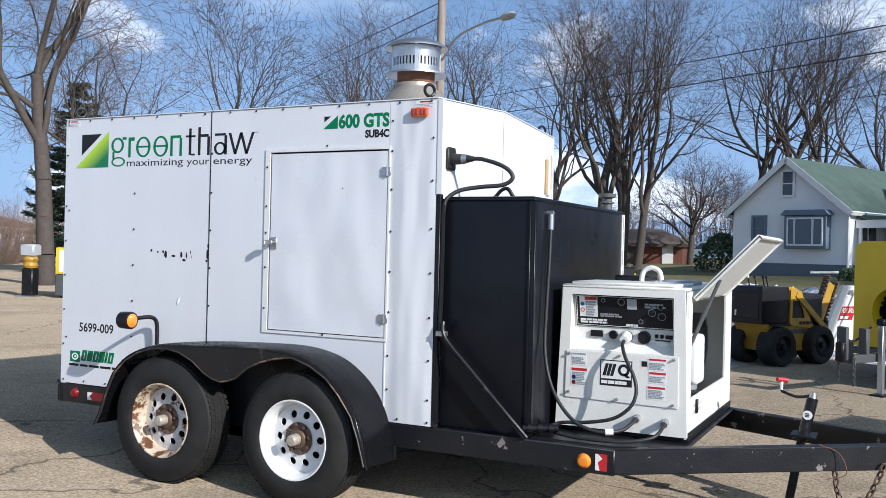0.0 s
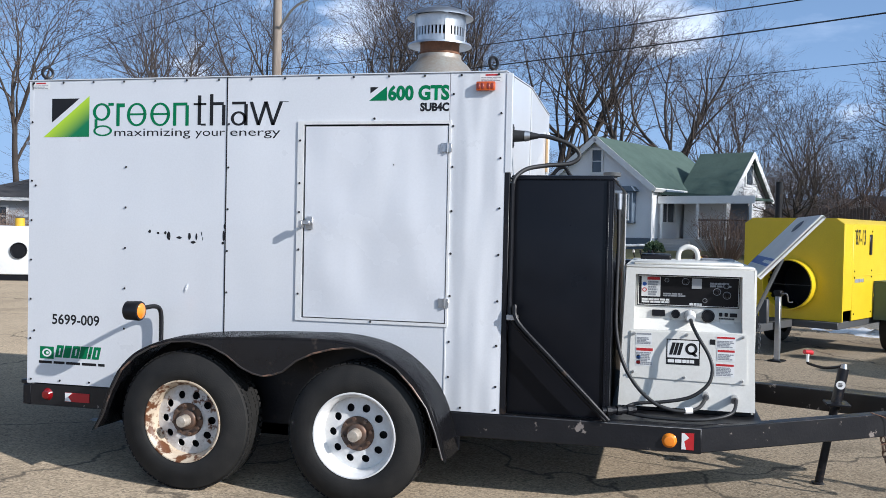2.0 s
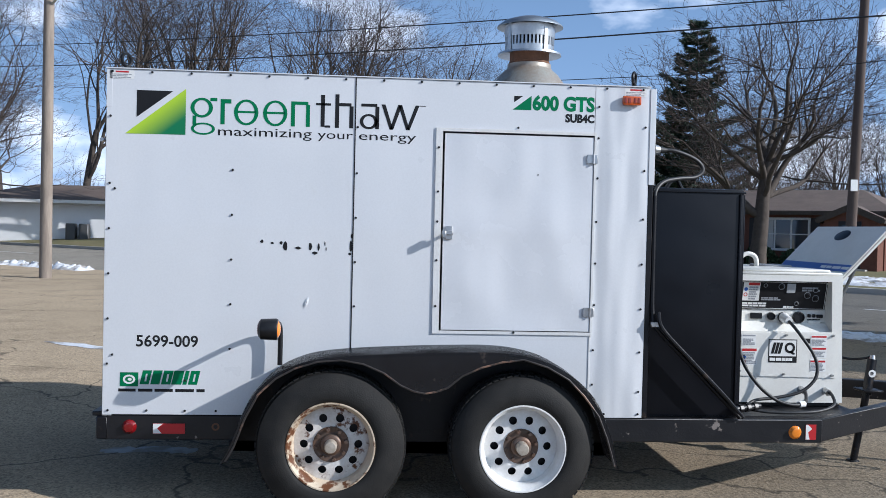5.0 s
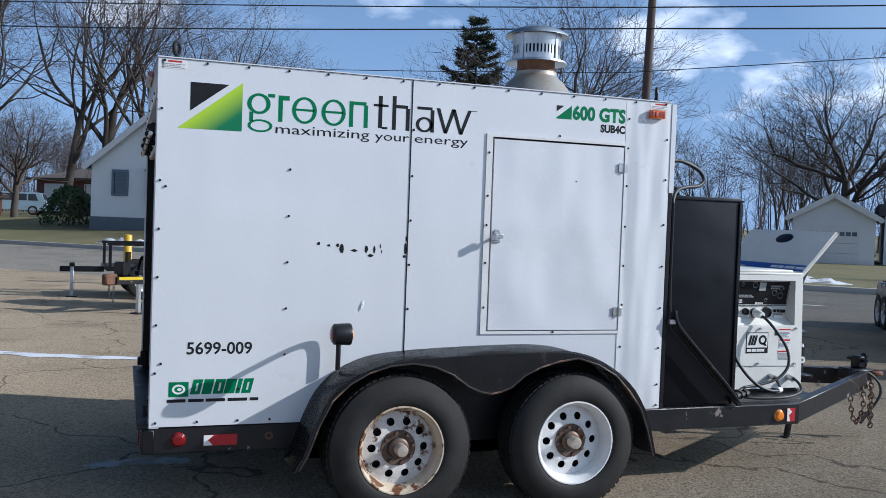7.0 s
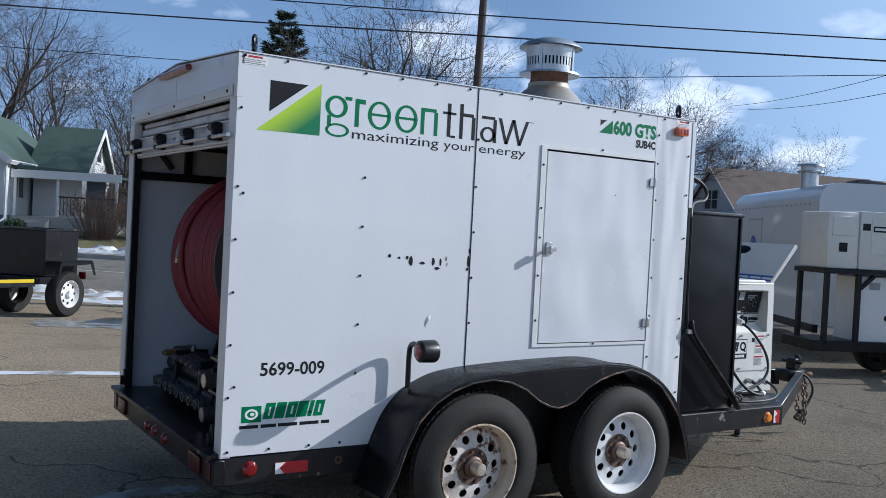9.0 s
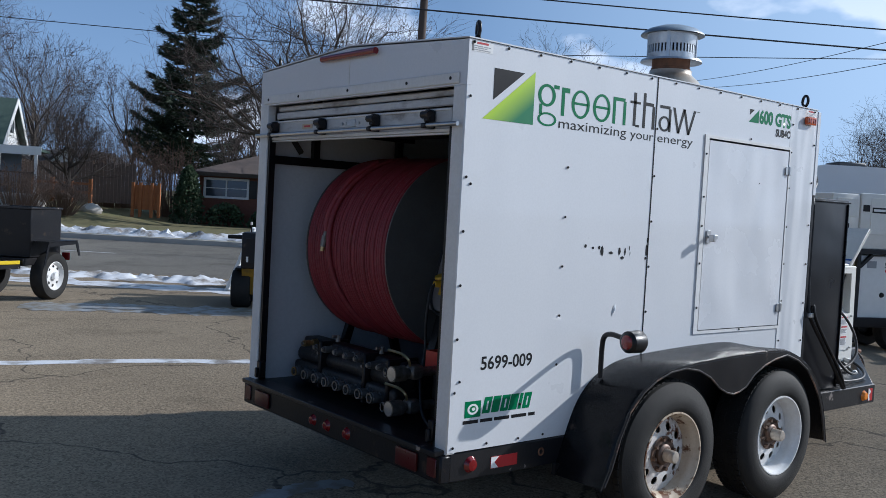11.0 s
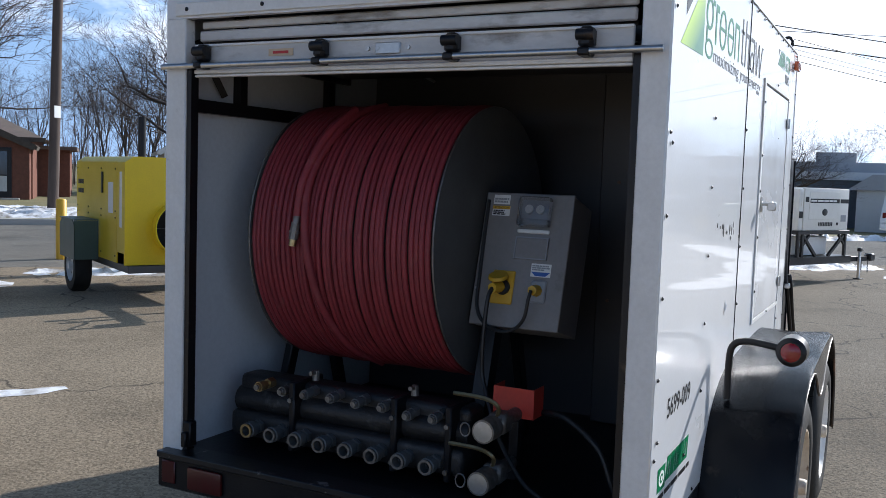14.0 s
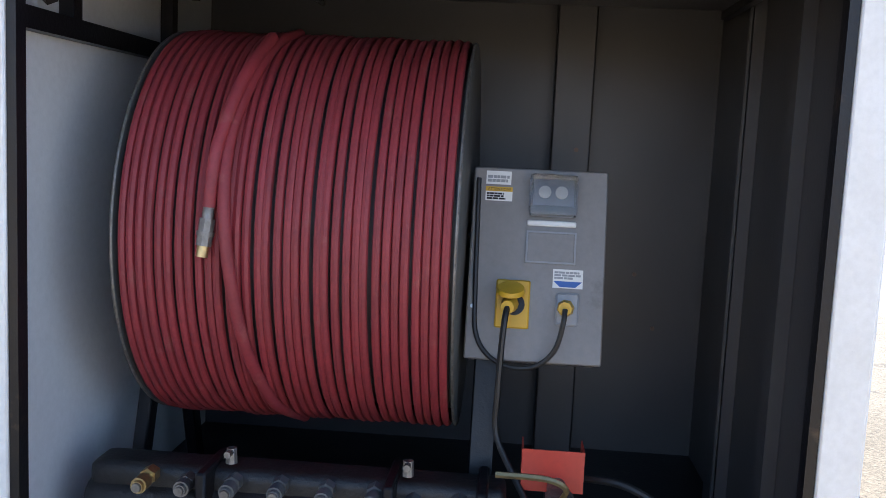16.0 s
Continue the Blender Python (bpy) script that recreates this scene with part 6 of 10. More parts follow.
CABGREY = mat("weathered_grey_enamel", (0.235, 0.222, 0.215), 0.45, alt=(0.19, 0.18, 0.172), scale=6, amount=0.6, bump=0.015, stain=(0.1, 0.085, 0.07), stain_at=(0.62, 0.8), stain_scale=7)
cabp("cabinet_body", box(0.0, 0.365, 0.0, 0.53, -0.22, 0.0, 0.004), CABGREY)
cdoor = cabp("cabinet_door", box(-0.004, 0.369, -0.004, 0.534, 0.001, 0.012, 0.004), CABGREY)
cabp("post", box(0.03, 0.09, -0.60, 0.0, -0.12, -0.05), BLACK)
st = cabp("paper_label", box(0.03, 0.10, 0.485, 0.523, 0.0122, 0.0128), INKWHITE, cdoor, "white maker label")
cabp("label_print", bars(0.034, 0.096, 0.49, 0.512, 2, 3, m=Matrix.Translation((0, 0, 0.0129)), depth=0.0004), INKGREY, st)
st = cabp("attention_label", box(0.03, 0.105, 0.438, 0.478, 0.0122, 0.0128), INKWHITE, cdoor, "white and yellow attention label")
cabp("label_band", box(0.03, 0.105, 0.465, 0.478, 0.0129, 0.0133), PLUGY, st)
cabp("label_word", place(text_mesh("ATTENTION!", 0.036, 0.099, 0.467, 0.475), Matrix.Translation((0, 0, 0.0138))), INKBLACK, st)
cabp("label_print", bars(0.034, 0.1, 0.441, 0.462, 3, 5, m=Matrix.Translation((0, 0, 0.0129)), depth=0.0004), INKBLACK, st)
CLEAR = glass("clear_cover", (0.9, 0.9, 0.9), 0.15)
dome = cabp("meter_cover", box(0.152, 0.285, 0.395, 0.515, 0.012, 0.055, 0.014, segs=2), CLEAR, cdoor, "cloudy clear cover over two gauges")
cabp("gauge_plate", box(0.165, 0.272, 0.43, 0.50, 0.0125, 0.016), INKGREY, dome)
for u in (0.195, 0.24):
    cabp("gauge", lathe([(0.017, 0.0), (0.017, 0.01), (0.0, 0.011)], 14, Matrix.Translation((u, 0.465, 0.016))), INKWHITE, dome)
cabp("thermostat_lip", box(0.15, 0.285, 0.372, 0.388, 0.012, 0.02, 0.003), INKWHITE, cdoor)
fl = cabp("thermostat_flap", box(0.152, 0.285, 0.27, 0.355, 0.012, 0.02, 0.004), CABGREY, cdoor)
cabp("flap_edge", plate(rect(0.15, 0.287, 0.268, 0.357), [rect(0.155, 0.282, 0.273, 0.352)], depth=0.0105, m=Matrix.Translation((0, 0, 0.012))), INKGREY, fl)
st = cabp("blue_label", box(0.228, 0.31, 0.203, 0.255, 0.0122, 0.0128), INKWHITE, cdoor)
cabp("label_band", plate([(0.23, 0.222), (0.308, 0.222), (0.29, 0.206), (0.248, 0.206)], depth=0.0005, m=Matrix.Translation((0, 0, 0.0129))), INKBLUE, st)
cabp("label_print", bars(0.232, 0.306, 0.227, 0.25, 3, 15, m=Matrix.Translation((0, 0, 0.0129)), depth=0.0004), INKGREY, st)
yo = cabp("yellow_outlet", box(0.075, 0.168, 0.085, 0.218, 0.012, 0.02, 0.004), PLUGY, cdoor, "yellow weatherproof outlet plate")
cabp("outlet_face", lathe([(0.03, 0.0), (0.03, 0.012), (0.0, 0.012)], 18, Matrix.Translation((0.125, 0.15, 0.02))), BLACK, yo)
cabp("outlet_lid", lathe([(0.0, 0.014), (0.036, 0.012), (0.04, 0.0), (0.036, -0.004), (0.0, -0.004)], 20, Matrix.Translation((0.115, 0.182, 0.055)) @ Matrix.Rotation(radians(-55), 4, "X")), PLUGY, yo, "raised yellow outlet lid")
cabp("cord_plug", rod((0.115, 0.15, 0.03), (0.108, 0.135, 0.085), 0.024, 0.018, 12), PLUGY, yo)
go = cabp("grey_outlet", box(0.238, 0.302, 0.1, 0.19, 0.012, 0.022, 0.006), INKGREY, cdoor)
cabp("cord_plug", rod((0.266, 0.148, 0.02), (0.262, 0.142, 0.06), 0.024, 0.019, 8), PLUGY, go, "yellow cord plug")
for u, v in ((0.012, 0.40), (0.012, 0.14)):
    cabp("door_screw", rod((u, v, 0.012), (u, v, 0.02), 0.006, seg=8), STEEL, cdoor)
lp = thing("cabinet_cord", (0.5, 0.75, 0.8), "black cords hanging from the cabinet's outlets", "cord")
c3 = [CM @ Vector(p) for p in ((0.262, 0.14, 0.07), (0.258, 0.10, 0.075), (0.24, 0.03, 0.05), (0.19, -0.015, 0.03), (0.12, -0.02, 0.025), (0.06, 0.01, 0.02), (0.025, 0.07, 0.018), (0.018, 0.18, 0.018), (0.014, 0.33, 0.018), (0.01, 0.5, 0.015))]
part("cable", sweep(smooth_path(c3, 5), 0.007, 8), CABLE, lp)
c4 = [CM @ Vector(p) for p in ((0.108, 0.135, 0.08), (0.103, 0.10, 0.095), (0.098, 0.02, 0.085), (0.095, -0.1, 0.06))] + [Vector((0.45, 0.775, 0.84)), Vector((0.40, 0.72, 0.74)), Vector((0.33, 0.65, 0.65)), Vector((0.25, 0.52, 0.53)), Vector((0.22, 0.42, BOT + 0.014))]
part("cable", sweep(smooth_path(c4, 5), 0.0085, 8), CABLE, lp)
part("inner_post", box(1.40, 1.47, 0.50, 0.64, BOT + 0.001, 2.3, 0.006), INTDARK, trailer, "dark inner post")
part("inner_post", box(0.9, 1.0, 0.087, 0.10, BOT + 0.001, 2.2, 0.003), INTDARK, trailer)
for y, z in ((0.58, 1.05), (0.55, 1.6), (0.3, 1.15), (0.22, 0.95)):
    part("bolt", rod((1.40 if y > 0.45 else 1.5, y, z), (1.39 if y > 0.45 else 1.49, y, z), 0.008, seg=8), HUBSTEEL, trailer)

# ---- other machines on the lot, each built about its own origin, x forward ----
def lp_(name, b, material, parent, label="", smooth=True):
    return part(name, b, material, parent, label, smooth, local=True)


def stand(x, y, deg):
    return pose(x, y, on_ground(x, y), 0, 0, deg)


def small_wheel(parent, x, y, r, w, rim, side):
    """A wheel on the axis y; side -1 shows its face to -y."""
    m = Matrix.Translation((x, y, r)) @ Matrix.Rotation(math.pi / 2 * (1 if side < 0 else -1), 4, "X")
    wh = lp_("wheel", lathe([(r * 0.6, 0.0), (r * 0.72, 0.012), (r * 0.93, 0.004), (r, -0.03), (r, -w + 0.03), (r * 0.93, -w), (r * 0.6, -w)], 36, m, closed=True), RUBBER, parent, "black rubber tyre")
    ri = lp_("rim", lathe([(r * 0.62, -0.002), (r * 0.58, 0.004), (r * 0.54, -0.02), (r * 0.48, -0.05), (r * 0.3, -0.03), (r * 0.16, -0.03), (r * 0.15, 0.02), (0.0, 0.025)], 28, m), rim, wh)
    for k in range(8):
        a = 2 * math.pi * k / 8
        lp_("rim_hole", lathe([(0.0, 0.003), (r * 0.07, 0.0)], 8, m @ Matrix.Translation((r * 0.39 * math.cos(a), r * 0.39 * math.sin(a), -0.036))), BLACK, ri)
    return wh


def jack_stand(parent, x, y, h=0.75):
    j = lp_("jack", box(x - 0.03, x + 0.03, y - 0.03, y + 0.03, 0.02, h, 0.006), ZINC, parent, "grey tongue jack")
    lp_("jack_foot", box(x - 0.09, x + 0.09, y - 0.08, y + 0.08, 0.0, 0.02, 0.004), BLACK, j)
    lp_("jack_head", box(x - 0.045, x + 0.045, y - 0.045, y + 0.045, h, h + 0.07, 0.01), BLACK, j)
    lp_("crank", sweep(smooth_path([(x, y - 0.04, h + 0.03), (x, y - 0.10, h + 0.03), (x + 0.03, y - 0.11, h - 0.06), (x + 0.03, y - 0.16, h - 0.06)], 3), 0.008, 6), STEEL, j)


# yellow heater: its duct end looks along -x of its frame
DARKSTEEL = mat("dark_grey_steel", (0.055, 0.06, 0.065), 0.5, alt=(0.09, 0.085, 0.08), scale=4, amount=0.6, bump=0.02)
TARP = mat("grey_green_fender", (0.06, 0.11, 0.10), 0.45, alt=(0.045, 0.075, 0.07), scale=4, amount=0.5, bump=0.02)
HY = 61.5
heater = thing("air_heater", pose(5.5, 7.08, 0, 0, 0, HY), "yellow towable air heater with a round duct outlet", "heater")
hw = 0.62
Lh = 2.35
b = plate([(-hw, 0.47), (hw, 0.47), (hw, 1.66), (hw - 0.1, 1.725), (-hw + 0.1, 1.725), (-hw, 1.66)], [ring(0.0, 0.90, 0.30, n=32)], depth=0.03, m=Matrix.Translation((0.03, 0, 0)) @ FACE_X)
lp_("end_panel", b, YELLOW, heater)
lp_("duct_collar", lathe([(0.30, -0.05), (0.30, 0.16), (0.312, 0.16), (0.312, -0.05)], 36, Matrix.Translation((0.0, 0, 0.90)) @ FACE_X, closed=True), YELLOW, heater, "yellow round duct collar")
lp_("duct_inside", lathe([(0.30, 0.0), (0.30, -0.55), (0.0, -0.56)], 28, Matrix.Translation((0.0, 0, 0.90)) @ FACE_X), BLACK, heater)
lp_("duct_grille", box(0.16, 0.17, -0.29, 0.29, 0.88, 0.89), DARKSTEEL, heater)
for sgn in (-1, 1):
    y = sgn * hw
    lp_("side_panel", box(0.34, Lh, min(y, y - sgn * 0.02), max(y, y - sgn * 0.02), 0.47, 1.665, 0.004), YELLOW, heater)
    lp_("end_bevel", box(0.03, 0.335, min(y, y - sgn * 0.02), max(y, y - sgn * 0.02), 0.60, 1.66, 0.004), YELLOW, heater)
    lp_("panel_rib", box(0.36, Lh - 0.03, min(y, y + sgn * 0.006), max(y, y + sgn * 0.006), 1.02, 1.03), YELLOW, heater)
    for xx in (0.40, 1.05, 1.7, 2.28):
        for zz in (0.55, 1.0, 1.08, 1.58):
            lp_("panel_bolt", rod((xx, y, zz), (xx, y + sgn * 0.008, zz), 0.011, seg=6), BLACK, heater)
    lp_("door_latch", box(0.95, 1.04, min(y, y + sgn * 0.012), max(y, y + sgn * 0.012), 1.28, 1.54, 0.01), BLACK, heater)
    fx0, fx1 = 1.15, 1.95
    b = plate([(fx0, 0.44), (fx1, 0.44), (fx1, 0.86), (fx1 - 0.12, 0.93), (fx0 + 0.12, 0.93), (fx0, 0.86)], depth=0.012, m=Matrix.Translation((0, y + sgn * 0.30, 0)) @ FACE_Y)
    fd = lp_("fender", b, TARP, heater, "grey sheet fender")
    lp_("fender_top", box(fx0, fx1, min(y + sgn * 0.01, y + sgn * 0.30), max(y + sgn * 0.01, y + sgn * 0.30), 0.925, 0.94), TARP, fd)
    lp_("fender_front", box(fx0, fx0 + 0.012, min(y + sgn * 0.01, y + sgn * 0.30), max(y + sgn * 0.01, y + sgn * 0.30), 0.44, 0.92), TARP, fd)
    small_wheel(heater, 1.55, y + sgn * 0.26, 0.33, 0.2, RIMWHITE, sgn)
lp_("roof", plate([(-hw, 1.66), (hw, 1.66), (hw - 0.1, 1.728), (-hw + 0.1, 1.728)], depth=Lh - 0.03, m=Matrix.Translation((Lh, 0, 0)) @ FACE_X), YELLOW, heater)
lp_("rear_panel", box(Lh - 0.03, Lh, -hw + 0.02, hw - 0.02, 0.47, 1.66), YELLOW, heater)
lp_("floor_frame", box(-0.05, Lh, -hw + 0.03, hw - 0.03, 0.38, 0.465, 0.005), DARKSTEEL, heater)
lp_("lower_skirt", box(0.034, 0.05, -hw + 0.02, hw - 0.02, 0.475, 0.60), YELLOW, heater)
em = lp_("round_emblem", lathe([(0.0, 0.006), (0.058, 0.006), (0.058, 0.0)], 24, Matrix.Translation((0.0, -0.02, 1.47)) @ FACE_X), INKWHITE, heater, "round white emblem with dark rim")
lp_("emblem_rim", lathe([(0.052, 0.0065), (0.062, 0.0065), (0.062, 0.0), (0.052, 0.0)], 24, Matrix.Translation((0.0, -0.02, 1.47)) @ FACE_X, closed=True), INKBLACK, em)
b = bm_new()
for yy in (-0.022, 0.0, 0.022):
    plate(rect(-yy + 0.02 - 0.006, -yy + 0.02 + 0.006, 1.445, 1.49), depth=0.001, m=Matrix.Translation((-0.0065, 0, 0)) @ FACE_X, bm=b)
lp_("emblem_mark", b, INKRED, em)
lp_("fleet_number", place(text_mesh("87-13", 0.42, 0.80, 1.40, 1.60, bold=0.02), Matrix.Translation((0, -hw - 0.002, 0)) @ FACE_Y), INKBLACK, heater, "black stencilled fleet number")
lp_("model_print", bars(0.42, 0.8, 0.93, 0.99, 1, 7, m=Matrix.Translation((0, -hw - 0.001, 0)) @ FACE_Y), INKGREY, heater)
for z in (1.36, 1.24):
    lp_("maker_print", bars(1.9, 2.25, z, z + 0.08, 1, 9, m=Matrix.Translation((4.15, hw + 0.001, 0)) @ Matrix.Rotation(math.pi, 4, "Z") @ FACE_Y), INKBLACK, heater)
lp_("paper_sheet", box(0.5, 0.72, hw + 0.0005, hw + 0.002, 1.05, 1.42), INKWHITE, heater, "sun-bleached paper sheets")
lp_("paper_sheet", box(0.12, 0.22, hw + 0.0005, hw + 0.002, 0.9, 1.55), INKWHITE, heater)
lp_("chimney", rod((0.35, 0.33, 1.7), (0.35, 0.33, 2.2), 0.046, seg=16), BLACK, heater, "black exhaust pipe")
lp_("tongue", place(beam((-0.05, 0, 0.42), (-1.1, 0, 0.42), 0.09, 0.09), Matrix.Identity(4)), DARKSTEEL, heater)
jack_stand(heater, -0.62, -0.09, 0.78)
lp_("coupler", box(-1.3, -1.08, -0.05, 0.05, 0.40, 0.62, 0.02), BLACK, heater)
lp_("pintle_plate", box(-1.25, -1.2, -0.06, 0.06, 0.42, 0.78, 0.01), DARKSTEEL, heater)
lp_("winch_post", box(-0.85, -0.78, -0.05, 0.05, 0.46, 0.75, 0.01), DARKSTEEL, heater)
lp_("cable", sweep(smooth_path([(-0.6, 0.05, 0.75), (-0.9, 0.08, 0.6), (-1.2, 0.06, 0.72), (-1.27, 0.02, 0.55)], 6), 0.012, 6), CABLE, heater)


def hang_chain(parent, x, y, z0, z1):
    b = bm_new()
    n = int((z0 - z1) / 0.035)
    for i in range(n):
        z = z0 - 0.035 * i
        ax = Vector((1, 0, 0)) if i % 2 else Vector((0, 1, 0))
        sweep([Vector((x, y, z)) + Vector((0, 0, 1)) * 0.024 * math.cos(a) + ax * 0.015 * math.sin(a) for a in [2 * math.pi * k / 8 for k in range(8)]], 0.005, 5, b, closed=True)
    return lp_("safety_chain", b, DARKSTEEL, parent, "hanging safety chain")


hang_chain(heater, -1.15, -0.09, 0.45, 0.12)
hang_chain(heater, -1.15, 0.09, 0.45, 0.16)

# compact skid-steer trencher
SKY = 58.0
skid = thing("mini_skid_steer", pose(3.61, 8.70, 0, 0, 0, SKY), "small black and yellow ride-behind trencher loader", "loader")
GOLD = mat("ochre_enamel", (0.42, 0.24, 0.02), 0.45, alt=(0.3, 0.17, 0.02), scale=5, amount=0.6, bump=0.01, stain=(0.12, 0.08, 0.04), stain_at=(0.55, 0.8), stain_scale=6)
b = plate([(-0.1, 0.58), (0.06, 0.34), (0.06, 0.2), (1.02, 0.2), (1.02, 0.48), (0.58, 1.08), (0.42, 1.08), (0.40, 0.58)], depth=0.52, m=Matrix.Translation((0, 0.26, 0)) @ FACE_Y)
lp_("chassis", b, GOLD, skid, "ochre steel chassis")
lp_("engine_cowl", box(-0.14, 0.42, -0.27, 0.27, 0.585, 1.10, 0.02, segs=2), BLACK, skid, "black rear cowl")
lp_("cowl_hatch", box(-0.146, -0.14, -0.21, 0.21, 0.66, 1.02, 0.002), BLACK, skid)
lp_("cowl_sticker", box(-0.15, -0.147, 0.17, 0.2, 0.68, 0.76), INKWHITE, skid)
for sgn in (-1, 1):
    b = plate([(0.42, 0.56), (0.98, 0.50), (0.80, 0.72), (0.66, 1.04), (0.43, 1.06)], [[(0.47, 0.66), (0.74, 0.66), (0.70, 0.78), (0.62, 0.90), (0.48, 0.90)]], depth=0.012, m=on_y(sgn * 0.28 + 0.006))
    lp_("side_plate", b, GOLD, skid, "ochre side plate with a dark opening")
    lp_("side_opening", box(0.46, 0.75, min(sgn * 0.262, sgn * 0.27), max(sgn * 0.262, sgn * 0.27), 0.64, 0.92), BLACK, skid)
    lp_("maker_print", bars(0.62, 0.92, 0.56, 0.62, 1, 14, m=on_y(sgn * 0.28 - 0.007)), INKBLACK, skid)
lp_("lower_grille", box(0.45, 0.8, -0.266, -0.261, 0.44, 0.5), DARKSTEEL, skid)
lp_("engine_block", box(0.64, 1.2, -0.24, 0.24, 0.49, 1.0, 0.05, segs=2), BLACK, skid, "black engine and pump mass")
lp_("control_tower", box(0.425, 0.6, -0.2, 0.2, 1.0, 1.09, 0.02), PLUGY, skid)
lp_("yellow_bracket", beam((0.5, -0.24, 1.09), (0.66, -0.24, 0.94), 0.06, 0.03), PLUGY, skid)
for y in (-0.16, -0.1, 0.04, 0.16):
    lv = lp_("control_lever", rod((0.1, y, 1.09), (0.06, y, 1.22), 0.009, seg=6), BLACK, skid)
    lp_("lever_knob", rod((0.062, y, 1.21), (0.056, y, 1.25), 0.018, 0.014, 8), RIMRUST if y > 0.1 else BLACK, lv)
for x in (0.16, 1.0):
    for sgn in (-1, 1):
        small_wheel(skid, x, sgn * 0.4, 0.275, 0.26, BLACK, sgn)
lp_("wheel_guard", box(-0.02, 0.36, -0.36, -0.28, 0.56, 0.585, 0.005), BLACK, skid)
lp_("wheel_guard", box(-0.02, 0.36, 0.28, 0.36, 0.56, 0.585, 0.005), BLACK, skid)
for sgn in (-1, 1):
    lp_("lift_arm", beam((0.55, sgn * 0.285, 1.0), (1.3, sgn * 0.285, 0.42), 0.09, 0.04), GOLD, skid, "ochre lift arm")
lp_("side_pipe", rod((0.2, 0.28, 1.02), (0.2, 0.5, 1.02), 0.03, seg=10), BLACK, skid)
lp_("side_print", bars(-0.05, 0.25, 0.7, 0.78, 2, 4, m=Matrix.Translation((0, -0.237, 0)) @ FACE_Y), INKWHITE, skid)
boom = lp_("trencher_boom", place(beam((1.27, -0.05, 0.42), (1.62, -0.05, 1.14), 0.15, 0.06), Matrix.Identity(4)), GOLD, skid, "raised trencher boom")
b = bm_new()
for i in range(44):
    t_ = i / 43
    p = Vector((1.25, -0.05, 0.38)).lerp(Vector((1.65, -0.05, 1.2)), t_)
    for off in (-1, 1):
        q = p + Vector((-0.9, 0, 0.44)) * 0.11 * off
        join(b, place(box(-0.02, 0.02, -0.05 + 0.02 * (i % 3), 0.05, -0.012, 0.012), Matrix.Translation(q) @ Matrix.Rotation(0.6 + i, 4, "Y")))
ob_ = lp_("digging_chain", b, HUBSTEEL, boom, "rusty digging chain", smooth=False)
ob_["kind"] = "stuff"
lp_("auger_motor", rod((1.3, -0.2, 0.42), (1.3, 0.2, 0.42), 0.12, seg=18), DARKSTEEL, skid)
lp_("attachment_plate", box(1.2, 1.26, -0.3, 0.3, 0.22, 0.62, 0.01), BLACK, skid)
lp_("hydraulic_hose", sweep(smooth_path([(0.9, 0.1, 0.8), (1.1, 0.14, 0.9), (1.35, 0.1, 0.72), (1.45, 0.08, 0.5)], 5), 0.018, 7), CABLE, skid)

# leaning for-sale board, a loader ramp stood on end
sale = thing("sale_board", pose(4.52, 11.4, 0, 0, 0, 58), "white leaning ramp panel carrying a for-sale notice", "sign")
b = plate([(-0.42, 0.0), (0.42, 0.0), (0.32, 1.16), (-0.32, 1.16)], [rect(-0.16, -0.03, 1.0, 1.1), rect(0.03, 0.16, 1.0, 1.1), rect(-0.2, -0.1, 0.12, 0.26)], depth=0.05)
SM = Matrix.Translation((0, 0.1, 0)) @ Matrix.Rotation(radians(20), 4, "X") @ FACE_Y
lp_("board", place(b, SM), INKWHITE, sale)
nt = lp_("notice", place(plate(rect(-0.17, 0.19, 0.58, 0.82), depth=0.003), SM @ Matrix.Translation((0, 0, 0.051))), INKRED, sale, "red and white printed notice")
lp_("notice_words", place(text_mesh("FOR SALE", -0.15, 0.17, 0.71, 0.80, bold=0.02), SM @ Matrix.Translation((0, 0, 0.056))), INKWHITE, nt)
lp_("notice_line", bars(-0.14, 0.16, 0.60, 0.66, 1, 2, m=SM @ Matrix.Translation((0, 0, 0.055))), INKWHITE, nt)
lp_("prop_leg", rod((0.0, -0.75, 0.0), (0.0, -0.3, 1.02), 0.025, seg=8), INKWHITE, sale)

